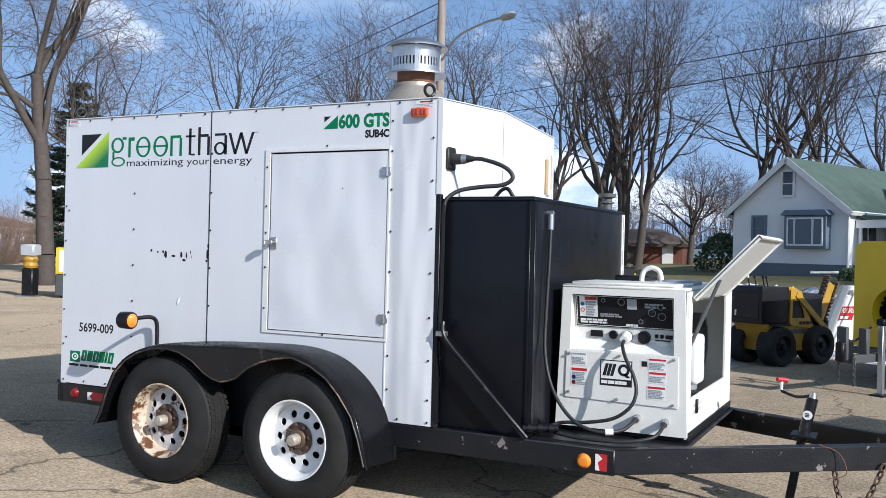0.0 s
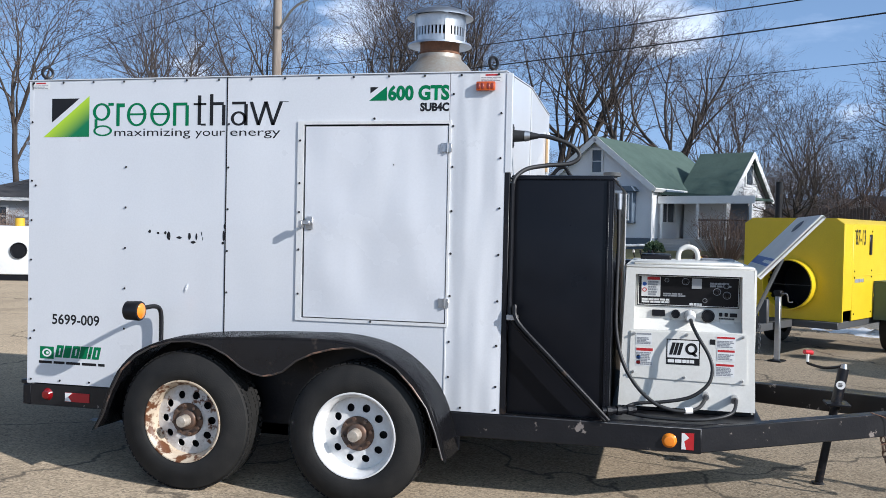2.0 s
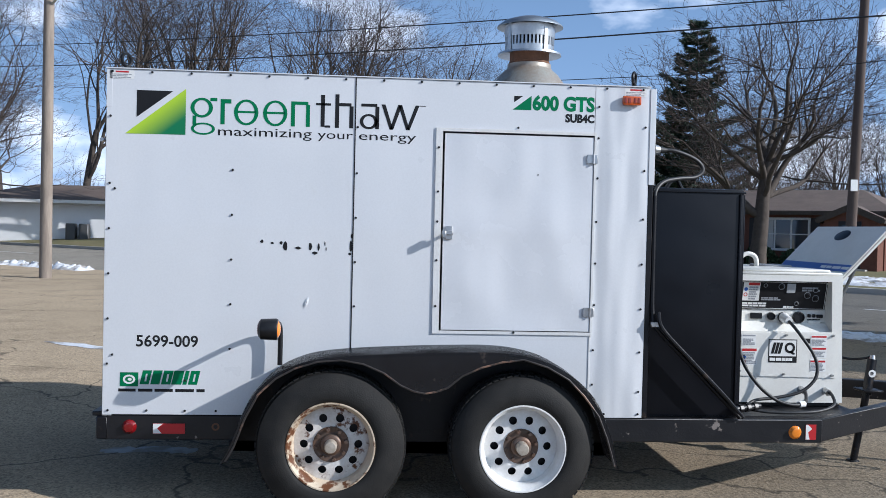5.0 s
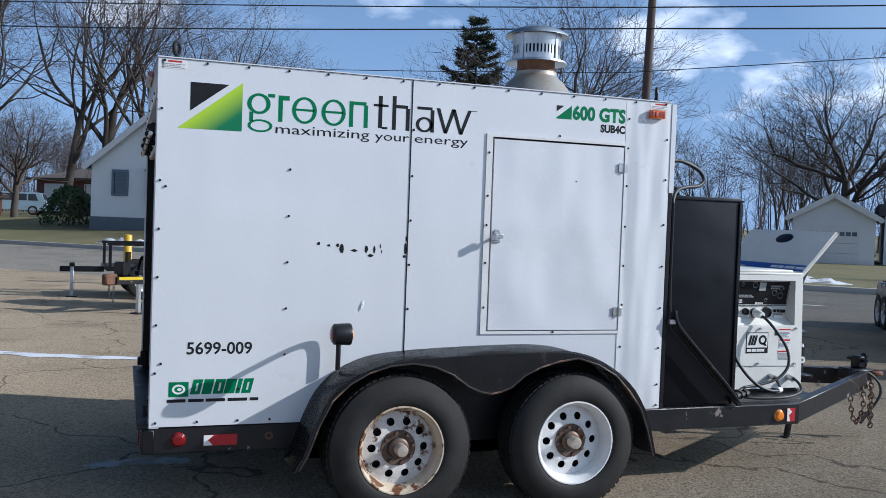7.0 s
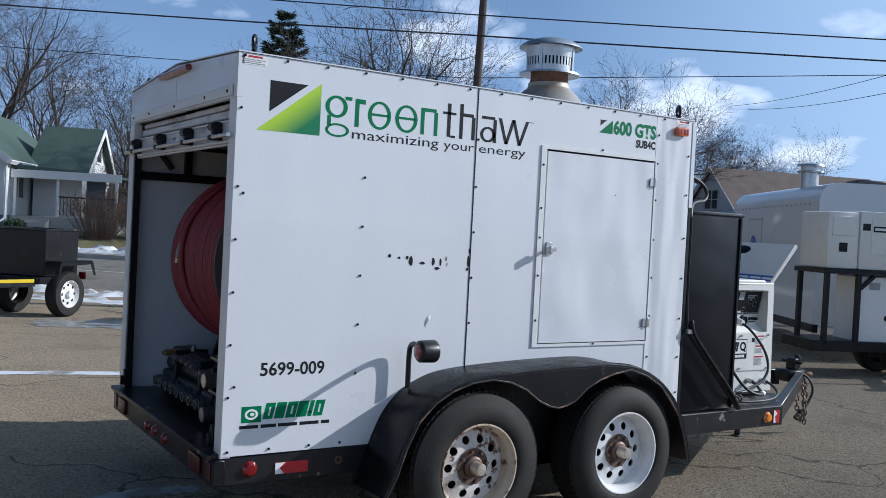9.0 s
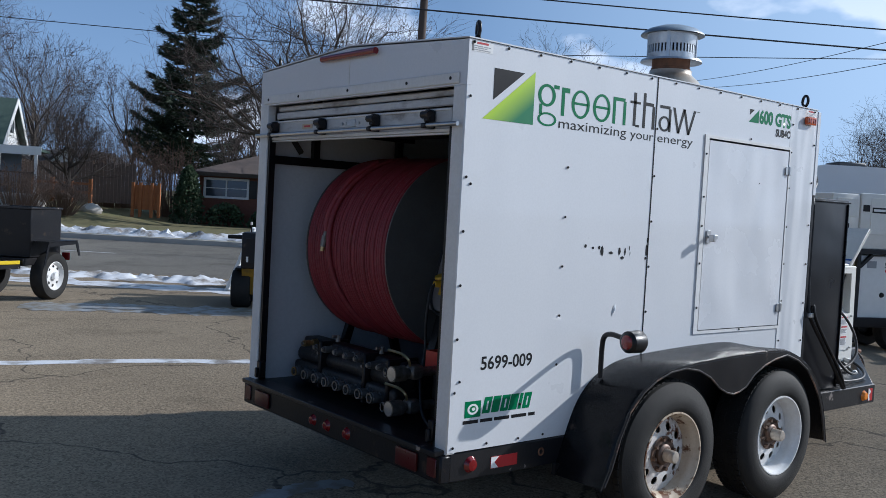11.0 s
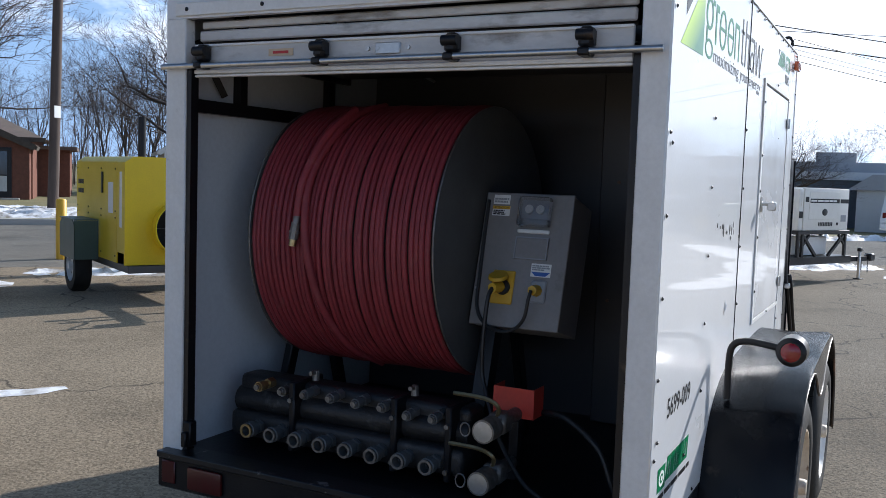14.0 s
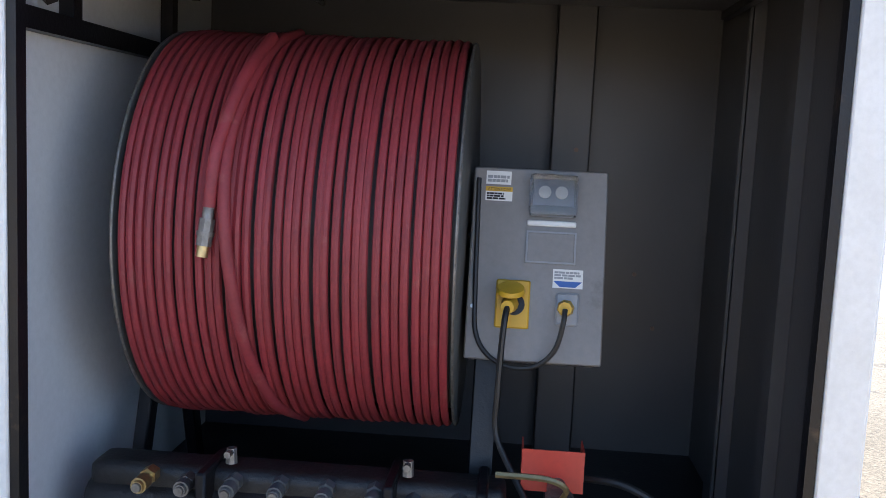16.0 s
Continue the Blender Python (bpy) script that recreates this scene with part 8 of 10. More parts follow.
def car(m, lab, body, long, high, boxy):
    """A parked car, nose to +x."""
    c = thing("car" if not boxy else "van", m, lab, "car" if not boxy else "van")
    h = high
    if boxy:
        prof = [(0, 0.35), (long, 0.35), (long, 0.95), (long - 0.35, 1.05), (long - 0.95, h - 0.1), (long - 1.2, h), (0.1, h), (0.0, h - 0.1)]
    else:
        prof = [(0, 0.35), (long, 0.35), (long, 0.75), (long - 0.15, 0.92), (long - 1.15, 1.02), (long - 1.75, h - 0.06), (long - 2.1, h), (0.5, h), (0.25, h - 0.08), (0.05, 1.0), (0.0, 0.8)]
    b = plate(prof, depth=1.78, m=Matrix.Translation((0, 1.78 / 2, 0)) @ FACE_Y)
    bmesh.ops.remove_doubles(b, verts=b.verts[:], dist=1e-4)
    lp_("body", b, body, c)
    for y in (-0.895, 0.90):
        if not boxy:
            window_strip(c, [(0.45, 1.02), (1.1, 1.02), (1.1, h - 0.12), (0.62, h - 0.12)], y)
            window_strip(c, [(1.2, 1.02), (1.95, 1.02), (1.95, h - 0.12), (1.2, h - 0.12)], y)
            window_strip(c, [(2.05, 1.02), (long - 1.3, 1.02), (long - 1.85, h - 0.12), (2.05, h - 0.12)], y)
        else:
            window_strip(c, [(long - 1.9, 1.2), (long - 1.0, 1.2), (long - 1.25, h - 0.25), (long - 1.9, h - 0.25)], y)
    lp_("rear_window", box(-0.006, 0.03, -0.65, 0.65, 1.1, h - 0.15), PANE, c) if boxy else lp_("rear_window", place(box(-0.01, 0.01, -0.65, 0.65, 0.0, 0.46), Matrix.Translation((0.064, 0, 1.06)) @ Matrix.Rotation(radians(17.4), 4, "Y")), PANE, c)
    for y in (-0.8, 0.68):
        lp_("tail_lamp", box(-0.015, 0.05, y, y + 0.12, 0.8, 1.0), LENSRED, c)
    lp_("bumper", box(-0.06, 0.1, -0.85, 0.85, 0.38, 0.62, 0.03), body, c)
    lp_("number_plate", box(-0.012, 0.0, -0.2, 0.2, 0.82, 0.94), INKGREY, c)
    for x in (0.8, long - 0.85):
        for sgn in (-1, 1):
            small_wheel(c, x, sgn * 0.9, 0.34, 0.22, ZINC, sgn)
    return c


car(stand(34.8, -0.4, -28), "white sport utility car parked across the street", CARWHITE, 4.4, 1.72, False)
van = car(stand(38.8, -3.05, -10), "white delivery van with roof rack parked by the store", CARWHITE, 5.4, 2.15, True)
car(pose(-5.2, 66.0, on_ground(-5.2, 66.0), 0, 0, 175), "pale blue pickup parked beyond a brick garage", TRUCKBLUE, 4.8, 1.6, False)

for y in (-0.62, 0.62):
    lp_("roof_rail", box(0.3, 4.0, y - 0.025, y + 0.025, 2.24, 2.29), STEEL, van)
for x in (0.35, 1.6, 2.9, 3.95):
    lp_("rack_bar", box(x, x + 0.05, -0.75, 0.75, 2.15, 2.25), STEEL, van)
for y0, y1 in ((-0.8, -0.01), (0.01, 0.8)):
    dr = lp_("rear_door", box(-0.012, 0.0, y0, y1, 0.66, 2.02), CARWHITE, van)
    lp_("door_window", box(-0.016, -0.012, y0 + 0.1, y1 - 0.1, 1.42, 1.86), PANE, dr)
lp_("door_print", box(-0.016, -0.0125, -0.5, 0.5, 1.18, 1.3), INKGREY, van)

# green tractor and dark pickup on the snow by the shop
JGREEN = mat("tractor_green_paint", (0.02, 0.16, 0.05), 0.4, alt=(0.03, 0.12, 0.05), scale=5, amount=0.5, bump=0.01)
tr = thing("compact_tractor", stand(27.4, -4.7, 100), "green compact tractor with yellow rims and a black roll bar", "tractor")
lp_("hood", box(0.1, 1.2, -0.3, 0.3, 0.65, 1.15, 0.08, segs=2), JGREEN, tr)
lp_("rear_deck", box(-0.8, 0.1, -0.42, 0.42, 0.6, 0.95, 0.05), JGREEN, tr)
lp_("seat", box(-0.55, -0.15, -0.26, 0.26, 0.95, 1.5, 0.08, segs=2), BLACK, tr)
lp_("roll_bar", sweep(smooth_path([(-0.7, -0.45, 0.9), (-0.75, -0.45, 2.0), (-0.75, -0.3, 2.15), (-0.75, 0.3, 2.15), (-0.75, 0.45, 2.0), (-0.7, 0.45, 0.9)], 4), 0.04, 8), BLACK, tr)
for x, r in ((-0.5, 0.48), (0.9, 0.33)):
    for sgn in (-1, 1):
        small_wheel(tr, x, sgn * 0.6, r, 0.28, PLUGY, sgn)
pk = thing("pickup_truck", stand(34.5, -7.6, 8), "dark pickup truck with snow lying in its bed", "truck")
b = plate([(-2.6, 0.4), (2.6, 0.4), (2.6, 0.95), (2.45, 1.08), (1.35, 1.15), (0.8, 1.78), (-0.5, 1.8), (-0.65, 1.15), (-2.6, 1.1)], depth=1.9, m=Matrix.Translation((0, 0.95, 0)) @ FACE_Y)
lp_("body", b, DARKSTEEL, pk)
for y in (-0.955, 0.96):
    lp_("side_window", plate([(-0.4, 1.2), (1.05, 1.2), (0.7, 1.7), (-0.35, 1.7)], depth=0.006, m=Matrix.Translation((0, y, 0)) @ FACE_Y), PANE, pk)
for x in (-1.7, 1.7):
    for sgn in (-1, 1):
        small_wheel(pk, x, sgn * 0.9, 0.4, 0.25, ZINC, sgn)
lp_("snow_load", box(-2.5, -0.75, -0.85, 0.85, 1.1, 1.3, 0.08, segs=2), SNOW, pk)

# ---- houses ----
def window_on(parent, x0, x1, z0, z1, y, trim, panes=1, curtain=False):
    """A window on a wall that looks to -y, in the house's own frame."""
    w = lp_("window", plate(rect(x0 - 0.1, x1 + 0.1, z0 - 0.1, z1 + 0.1), [rect(x0, x1, z0, z1)], depth=0.09, m=on_y(y + 0.02)), trim, parent)
    lp_("pane", box(x0 - 0.01, x1 + 0.01, y - 0.012, y - 0.004, z0 - 0.01, z1 + 0.01), PANE, w)
    for i in range(1, panes):
        x = x0 + (x1 - x0) * i / panes
        lp_("mullion", box(x - 0.035, x + 0.035, y - 0.045, y - 0.013, z0, z1), trim, w)
    lp_("sash_bar", box(x0, x1, y - 0.035, y - 0.013, (z0 + z1) / 2 - 0.02, (z0 + z1) / 2 + 0.02), trim, w)
    if curtain:
        lp_("curtain", box(x0 + 0.02, x0 + (x1 - x0) * 0.3, y - 0.0165, y - 0.0125, z0, z1), CURTAIN, w)
    return w


def side_window(parent, house_w, y0, y1, z0, z1, trim, panes=1):
    """A window on the wall that looks to +x."""
    w = lp_("window", plate(rect(y0 - 0.1, y1 + 0.1, z0 - 0.1, z1 + 0.1), [rect(y0, y1, z0, z1)], depth=0.09, m=Matrix.Translation((house_w - 0.02, 0, 0)) @ RX), trim, parent)
    lp_("pane", box(house_w + 0.004, house_w + 0.012, y0 - 0.01, y1 + 0.01, z0 - 0.01, z1 + 0.01), PANE, w)
    for i in range(1, panes):
        y = y0 + (y1 - y0) * i / panes
        lp_("mullion", box(house_w + 0.013, house_w + 0.045, y - 0.035, y + 0.035, z0, z1), trim, w)
    return w


def gable_shell(parent, w, l, eave, peak, wall_mat, roof_mat, over=0.3, x=0.0, y=0.0, rot=0.0, trim=None):
    """Walls and a gabled roof; the gable looks to -y, the ridge runs along y."""
    m = Matrix.Translation((x, y, 0)) @ Matrix.Rotation(radians(rot), 4, "Z")
    lp_("wall", place(plate([(0, -0.6), (w, -0.6), (w, eave), (w / 2, peak - 0.02), (0, eave)], depth=l, m=on_y(l)), m), wall_mat, parent)
    run = math.hypot(w / 2, peak - eave)
    sx, sz = (w / 2) / run, (peak - eave) / run
    for sgn in (0, 1):
        b = box(-over, run + 0.02, -over, l + over, 0.0, 0.12)
        rm = Matrix(((sx, 0, -sz, 0), (0, 1, 0, 0), (sz, 0, sx, eave), (0, 0, 0, 1)))
        b.transform(rm)
        if sgn:
            b.transform(Matrix(((-1, 0, 0, w), (0, 1, 0, 0), (0, 0, 1, 0), (0, 0, 0, 1))))
            bmesh.ops.reverse_faces(b, faces=b.faces[:])
        rf = lp_("roof", place(b, m), roof_mat, parent)
        if trim:
            c = box(-over, run + 0.02, -over - 0.03, -over - 0.002, -0.12, 0.13)
            c.transform(rm)
            if sgn:
                c.transform(Matrix(((-1, 0, 0, w), (0, 1, 0, 0), (0, 0, 1, 0), (0, 0, 0, 1))))
                bmesh.ops.reverse_faces(c, faces=c.faces[:])
            lp_("barge_board", place(c, m), trim, rf)
            d = box(-over - 0.08, -over, -over, l + over, -0.06, 0.1)
            d.transform(rm)
            if sgn:
                d.transform(Matrix(((-1, 0, 0, w), (0, 1, 0, 0), (0, 0, 1, 0), (0, 0, 0, 1))))
                bmesh.ops.reverse_faces(d, faces=d.faces[:])
            lp_("gutter", place(d, m), trim, rf)


BLUETRIM = mat("slate_blue_trim", (0.13, 0.17, 0.22), 0.6, alt=(0.10, 0.13, 0.17), scale=4, amount=0.5, bump=0.01)
OFFWHITE = mat("white_house_trim", (0.74, 0.74, 0.73), 0.55, alt=(0.64, 0.64, 0.62), scale=4, amount=0.5, bump=0.01)

# white cottage with a green roof
wz = 0.86
wh = thing("white_house", pose(-1.45, 38.1, wz, 0, 0, -25.0), "white clapboard cottage with a green shingle roof and blue foundation", "house")
HWd, HL = 5.35, 8.6
gable_shell(wh, HWd, HL, 2.72, 4.85, SIDING, SHINGLEG, trim=OFFWHITE)
lp_("foundation", box(-0.04, HWd + 0.04, -0.04, HL, -0.5, 0.42, 0.01), FOUND, wh, "blue-grey painted foundation")
for i in range(18):
    z = 0.45 + 0.125 * i
    lp_("clapboard", box(0.0, HWd, -0.014, 0.0, z, z + 0.112), SIDING, wh)
window_on(wh, 1.05, 1.6, 1.45, 2.4, -0.01, BLUETRIM)
window_on(wh, 2.42, 2.9, 3.35, 4.35, -0.01, OFFWHITE)
bw = lp_("bay_window", box(2.75, 4.65, -0.42, -0.013, 1.05, 2.45, 0.02), BLUETRIM, wh, "blue-trimmed bay window")
lp_("bay_roof", plate([(2.6, 2.46), (4.8, 2.46), (4.6, 2.68), (2.8, 2.68)], depth=0.5, m=on_y(0.0)), BLUETRIM, bw)
for x0, x1 in ((2.95, 3.2), (3.28, 4.02), (4.1, 4.45)):
    lp_("pane", box(x0, x1, -0.428, -0.422, 1.25, 2.3), PANE, bw)
    lp_("pane_frame", plate(rect(x0 - 0.06, x1 + 0.06, 1.18, 2.36), [rect(x0, x1, 1.25, 2.3)], depth=0.03, m=on_y(-0.421)), OFFWHITE, bw)
side_window(wh, HWd, 0.9, 2.3, 1.15, 2.35, OFFWHITE, 2)
lp_("window_hood", box(HWd + 0.0, HWd + 0.4, 0.7, 2.5, 2.46, 2.56), BLUETRIM, wh)
lp_("downspout", sweep([(HWd + 0.1, -0.1, 2.7), (HWd + 0.08, -0.08, 2.4), (HWd + 0.08, -0.08, 0.3), (HWd - 0.05, -0.4, 0.12), (HWd - 0.9, -1.2, 0.08)], 0.055, 6), OFFWHITE, wh, "white downspout")
# wing with its gable to the right
gable_shell(wh, 5.0, 2.0, 2.4, 4.4, SIDING, SHINGLEG, x=HWd + 2.2, y=HL - 5.6, rot=90, trim=OFFWHITE)
for yy, z0, z1, n in ((HL - 3.4, 3.0, 3.9, 1), (HL - 4.3, 0.95, 2.0, 2)):
    w_ = lp_("window", box(HWd + 2.2, HWd + 2.27, yy - 0.1, yy + 0.75 * n + 0.1, z0 - 0.1, z1 + 0.1), OFFWHITE, wh)
    lp_("pane", box(HWd + 2.272, HWd + 2.28, yy, yy + 0.75 * n, z0, z1), PANE, w_)
# porch in the corner
po = lp_("porch_roof", plate([(HWd + 0.05, 2.35), (HWd + 4.3, 2.1), (HWd + 4.3, 2.2), (HWd + 0.05, 2.5)], depth=2.3, m=on_y(HL - 5.7)), SHINGLEG, wh)
lp_("porch_fascia", box(HWd + 0.05, HWd + 4.35, HL - 8.06, HL - 8.0, 1.95, 2.28), OFFWHITE, po)
lp_("porch_deck", box(HWd + 0.05, HWd + 4.2, HL - 8.0, HL - 5.65, -0.4, 0.42), CONCRETE, wh)
for k in range(4):
    lp_("porch_step", box(HWd + 0.3, HWd + 1.6, HL - 8.3 - 0.28 * k, HL - 8.02 - 0.28 * k, -0.4, 0.32 - 0.12 * k), CONCRETE, wh)
for x in (HWd + 0.15, HWd + 1.8, HWd + 4.1):
    lp_("porch_post", box(x, x + 0.1, HL - 7.98, HL - 7.88, 0.42, 2.1), OFFWHITE, wh)
rl = lp_("porch_rail", box(HWd + 1.9, HWd + 4.1, HL - 7.96, HL - 7.9, 1.22, 1.28), BLACK, wh, "dark porch railing")
for k in range(16):
    lp_("baluster", box(HWd + 1.95 + 0.135 * k, HWd + 1.975 + 0.135 * k, HL - 7.95, HL - 7.92, 0.5, 1.22), BLACK, rl)
lp_("porch_door", box(HWd + 2.4, HWd + 3.2, HL - 5.64, HL - 5.62, 0.42, 2.05), BLUETRIM, wh)


def hip_house(name, m, w, d, eave, peak, wall_mat, roof_mat, lab, over=0.6, ridge=0.5):
    """A low house; its front looks to -y and runs along x."""
    h = thing(name, m, lab, "house")
    lp_("wall", box(0, w, 0, d, -0.6, eave), wall_mat, h)
    b = bm_new()
    a = [b.verts.new(p) for p in ((-over, -over, eave), (w + over, -over, eave), (w + over, d + over, eave), (-over, d + over, eave))]
    r = w * (1 - ridge) / 2
    t = [b.verts.new((r, d / 2, peak)), b.verts.new((w - r, d / 2, peak))]
    for q in ((a[0], a[1], t[1], t[0]), (a[1], a[2], t[1]), (a[2], a[3], t[0], t[1]), (a[3], a[0], t[0]), (a[3], a[2], a[1], a[0])):
        b.faces.new(q)
    rf = lp_("roof", b, roof_mat, h, smooth=False)
    lp_("fascia", box(-over, w + over, -over - 0.03, -over, eave - 0.14, eave + 0.04), OFFWHITE if wall_mat is not BRICK else BARK, rf)
    return h


def street_pose(s, u, dz=0.0, deg=0.0):
    p = from_street(s, u)
    p.z += dz
    return Matrix.Translation(p) @ Matrix.Rotation(math.atan2(SU.y, SU.x) + radians(deg), 4, "Z")


# brick ranch house
rn = hip_house("brick_ranch", street_pose(38.0, -13.55, -0.05), 9.6, 8.0, 2.45, 3.6, BRICK, SHINGLEB, "low red-brown brick ranch house with brown hip roof", over=0.5, ridge=0.62)
window_on(rn, 0.3, 2.25, 1.4, 2.15, 0.0, OFFWHITE, 2)
window_on(rn, 4.42, 6.54, 0.85, 2.1, 0.0, OFFWHITE, 3, True)
for x0, z0 in ((2.36, 1.35), (4.0, 0.8), (6.66, 0.8)):
    lp_("shutter", box(x0, x0 + 0.36, -0.05, -0.005, z0, 2.18), BLACK, rn, "black shutter")
gable_shell(rn, 2.1, 1.2, 2.15, 2.62, BRICK, SHINGLEB, over=0.22, x=7.45, y=-1.05, trim=BARK)
dr = lp_("front_door", box(8.04, 8.92, -1.11, -1.06, 0.12, 2.05), BLACK, rn, "dark storm door")
lp_("door_glass", box(8.2, 8.76, -1.13, -1.112, 1.0, 1.9), PANE, dr)
lp_("door_curtain", box(8.2, 8.76, -1.134, -1.131, 0.35, 0.95), CURTAIN, dr)
lp_("door_step", box(7.8, 9.2, -1.5, -1.06, -0.3, 0.1), CONCRETE, rn)
lp_("wing", box(9.6, 10.9, 3.5, 7.5, -0.5, 2.1), BRICK, rn)
lp_("wing_roof", box(9.61, 11.2, 3.1, 7.8, 2.1, 2.25), SHINGLEB, rn)
# fence and gate left of the ranch
CEDAR = mat("cedar_boards", (0.40, 0.15, 0.05), 0.75, alt=(0.28, 0.10, 0.035), scale=5, amount=0.7, bump=0.05)
GREYWOOD = mat("grey_fence_wood", (0.16, 0.12, 0.10), 0.85, alt=(0.10, 0.08, 0.07), scale=4, amount=0.7, bump=0.06)
gt = thing("cedar_gate", street_pose(36.0, -15.9), "orange cedar board gate", "gate")
for k in range(7):
    lp_("board", box(0.17 * k, 0.17 * k + 0.16, 0, 0.03, 0.35, 1.45), CEDAR, gt)
for k in (0, 2, 5, 7):
    lp_("post", box(0.17 * k - 0.06, 0.17 * k + 0.06, -0.1, 0.0, 0.0, 1.55), CEDAR, gt)
fn = thing("board_fence", street_pose(37.0, -26.4), "weathered tall board fence", "fence")
for k in range(60):
    lp_("board", box(0.17 * k, 0.17 * k + 0.15, 0, 0.03, 0.0, 1.75 + 0.04 * (k % 3)), GREYWOOD, fn)
sr = thing("split_rail_fence", street_pose(35.0, -20.0), "split rail fence of dark cedar", "fence")
for k in range(4):
    lp_("post", box(0.86 * k - 0.07, 0.86 * k + 0.07, -0.06, 0.06, 0.0, 1.05), CEDAR, sr)
for k in range(3):
    for z in (0.4, 0.78):
        lp_("rail", box(0.86 * k + 0.06, 0.86 * k + 0.80, -0.04, 0.04, z, z + 0.11, 0.01), CEDAR, sr)
rk = thing("boulder", from_street(34.0, -16.9), "pale round boulder on the lawn", "rock")
b = bm_new()
bmesh.ops.create_icosphere(b, subdivisions=2, radius=0.4)
for v in b.verts:
    v.co = Vector((v.co.x * 1.2, v.co.y, v.co.z * 0.7 + 0.12)) * (1 + 0.15 * noise.noise(v.co * 3))
part("stone", b, CONCRETE, rk, local=True)

# more houses
h2 = thing("far_white_house", street_pose(60, -32.3), "white gabled house far behind the fence", "house")
gable_shell(h2, 3.8, 8, 2.0, 3.4, SIDING, SHINGLED)
gable_shell(h2, 5, 9, 2.0, 3.3, SIDING, SHINGLED, x=0.3, y=1.5, rot=90)
g1 = thing("white_garage", pose(31.6, 32.6, 0.2, 0, 0, -43), "white gabled garage with a wide panel door", "garage")
gable_shell(g1, 3.8, 7.0, 2.35, 3.4, SIDING, SHINGLED, trim=OFFWHITE)
gd = lp_("garage_door", box(0.7, 3.1, -0.04, -0.005, 0.05, 1.95), OFFWHITE, g1, "white sectional garage door")
for k in range(8):
    lp_("door_pane", box(0.8 + 0.28 * k, 1.02 + 0.28 * k, -0.048, -0.042, 1.42, 1.62), PANE, gd)
for z in (0.55, 1.05, 1.45):
    lp_("door_groove", box(0.72, 3.08, -0.044, -0.041, z, z + 0.02), INKGREY, gd)
g2 = thing("white_breezeway_house", pose(35.2, 30.2, 0.2, 0, 0, -43), "white low house with dark roof beside the garage", "house")
lp_("wall", box(0, 9, 1.5, 8, -0.5, 2.5), SIDING, g2)
lp_("roof", box(-0.3, 9.3, 1.2, 8.3, 2.5, 3.1), SHINGLED, g2)
for x in (1.0, 3.8):
    window_on(g2, x, x + 1.2, 1.0, 2.0, 1.5, OFFWHITE)
h3 = thing("white_gabled_house", pose(43.1, 37.2, 0.2, 0, 0, -107), "white storey-and-half house with brown roof", "house")
gable_shell(h3, 7.0, 11, 2.7, 5.9, SIDING, SHINGLEB, trim=OFFWHITE)
window_on(h3, 2.8, 4.2, 3.5, 4.6, 0.0, OFFWHITE, 2)
h4 = thing("grey_house", pose(50.0, 16.45, 0.1, 0, 0, -100), "grey sided house with a steep dark roof", "house")
gable_shell(h4, 6.2, 12, 2.4, 4.95, SIDINGGREY, SHINGLED, trim=OFFWHITE)
window_on(h4, 2.4, 3.8, 3.0, 4.0, 0.0, OFFWHITE, 2)
window_on(h4, 3.6, 5.4, 0.9, 2.0, 0.0, OFFWHITE, 2)
# ranch houses beyond the white cottage
h5 = hip_house("far_brick_ranch", street_pose(52, -56, 0.3, -8), 15, 8, 2.6, 4.0, BRICK, SHINGLEB, "long brick ranch house with pale garage door")
lp_("garage_door", box(1.0, 3.6, -0.05, -0.005, 0.0, 2.2), OFFWHITE, h5)
window_on(h5, 6, 8, 0.9, 2.1, 0.0, OFFWHITE, 2)
window_on(h5, 10.5, 12, 0.9, 2.1, 0.0, OFFWHITE, 1)
h6 = hip_house("brown_brick_garage", pose(-14.4, 50.0, 0.05, 0, 0, 6), 8.0, 6.0, 2.1, 3.1, BRICK, SHINGLEB, "low brown brick garage with a white door and brown roof", over=0.4, ridge=0.6)
lp_("side_door", box(6.8, 7.45, -0.05, -0.005, 0.6, 2.05), OFFWHITE, h6, "white panel door")
lp_("wall_panel", box(0.4, 4.6, -0.04, -0.005, 0.0, 2.0), SIDINGGREY, h6, "grey siding")
lp_("shutter", box(4.7, 5.6, -0.05, -0.008, 0.7, 2.0), BARK, h6, "dark board shutter")
h9 = hip_house("white_brick_ranch", pose(-20.5, 47.0, 0.62, 0, 0, 3), 9.6, 7.0, 2.0, 3.0, SIDING, SHINGLEB, "low white ranch house with brown roof and curtained window", over=0.7, ridge=0.5)
window_on(h9, 8.2, 9.35, 0.75, 1.85, 0.0, OFFWHITE, 2, True)
for x in (5.2, 5.9):
    bn = lp_("wheeled_bin", box(x, x + 0.5, -0.75, -0.2, -0.6, 0.75, 0.04), DARKSTEEL, h9, "dark wheeled rubbish bin")
h7 = hip_house("grey_ranch", pose(-33.8, 37.6, 0.2, 0, 0, 28), 14, 8, 2.5, 3.9, SIDINGGREY, SHINGLED, "grey ranch house with white trim and chimney")
for x in (1.5, 4.2, 7.0, 10.5):
    window_on(h7, x, x + 1.0, 1.0, 2.0, 0.0, OFFWHITE, 1)
lp_("chimney", box(8.5, 9.2, 3.0, 3.7, 3.2, 4.9), OFFWHITE, h7)
h8 = hip_house("white_ranch", pose(-73, 40, 0.2, 0, 0, 53), 16, 8, 2.3, 3.4, SIDING, SHINGLEB, "low white ranch house beyond bare brush")
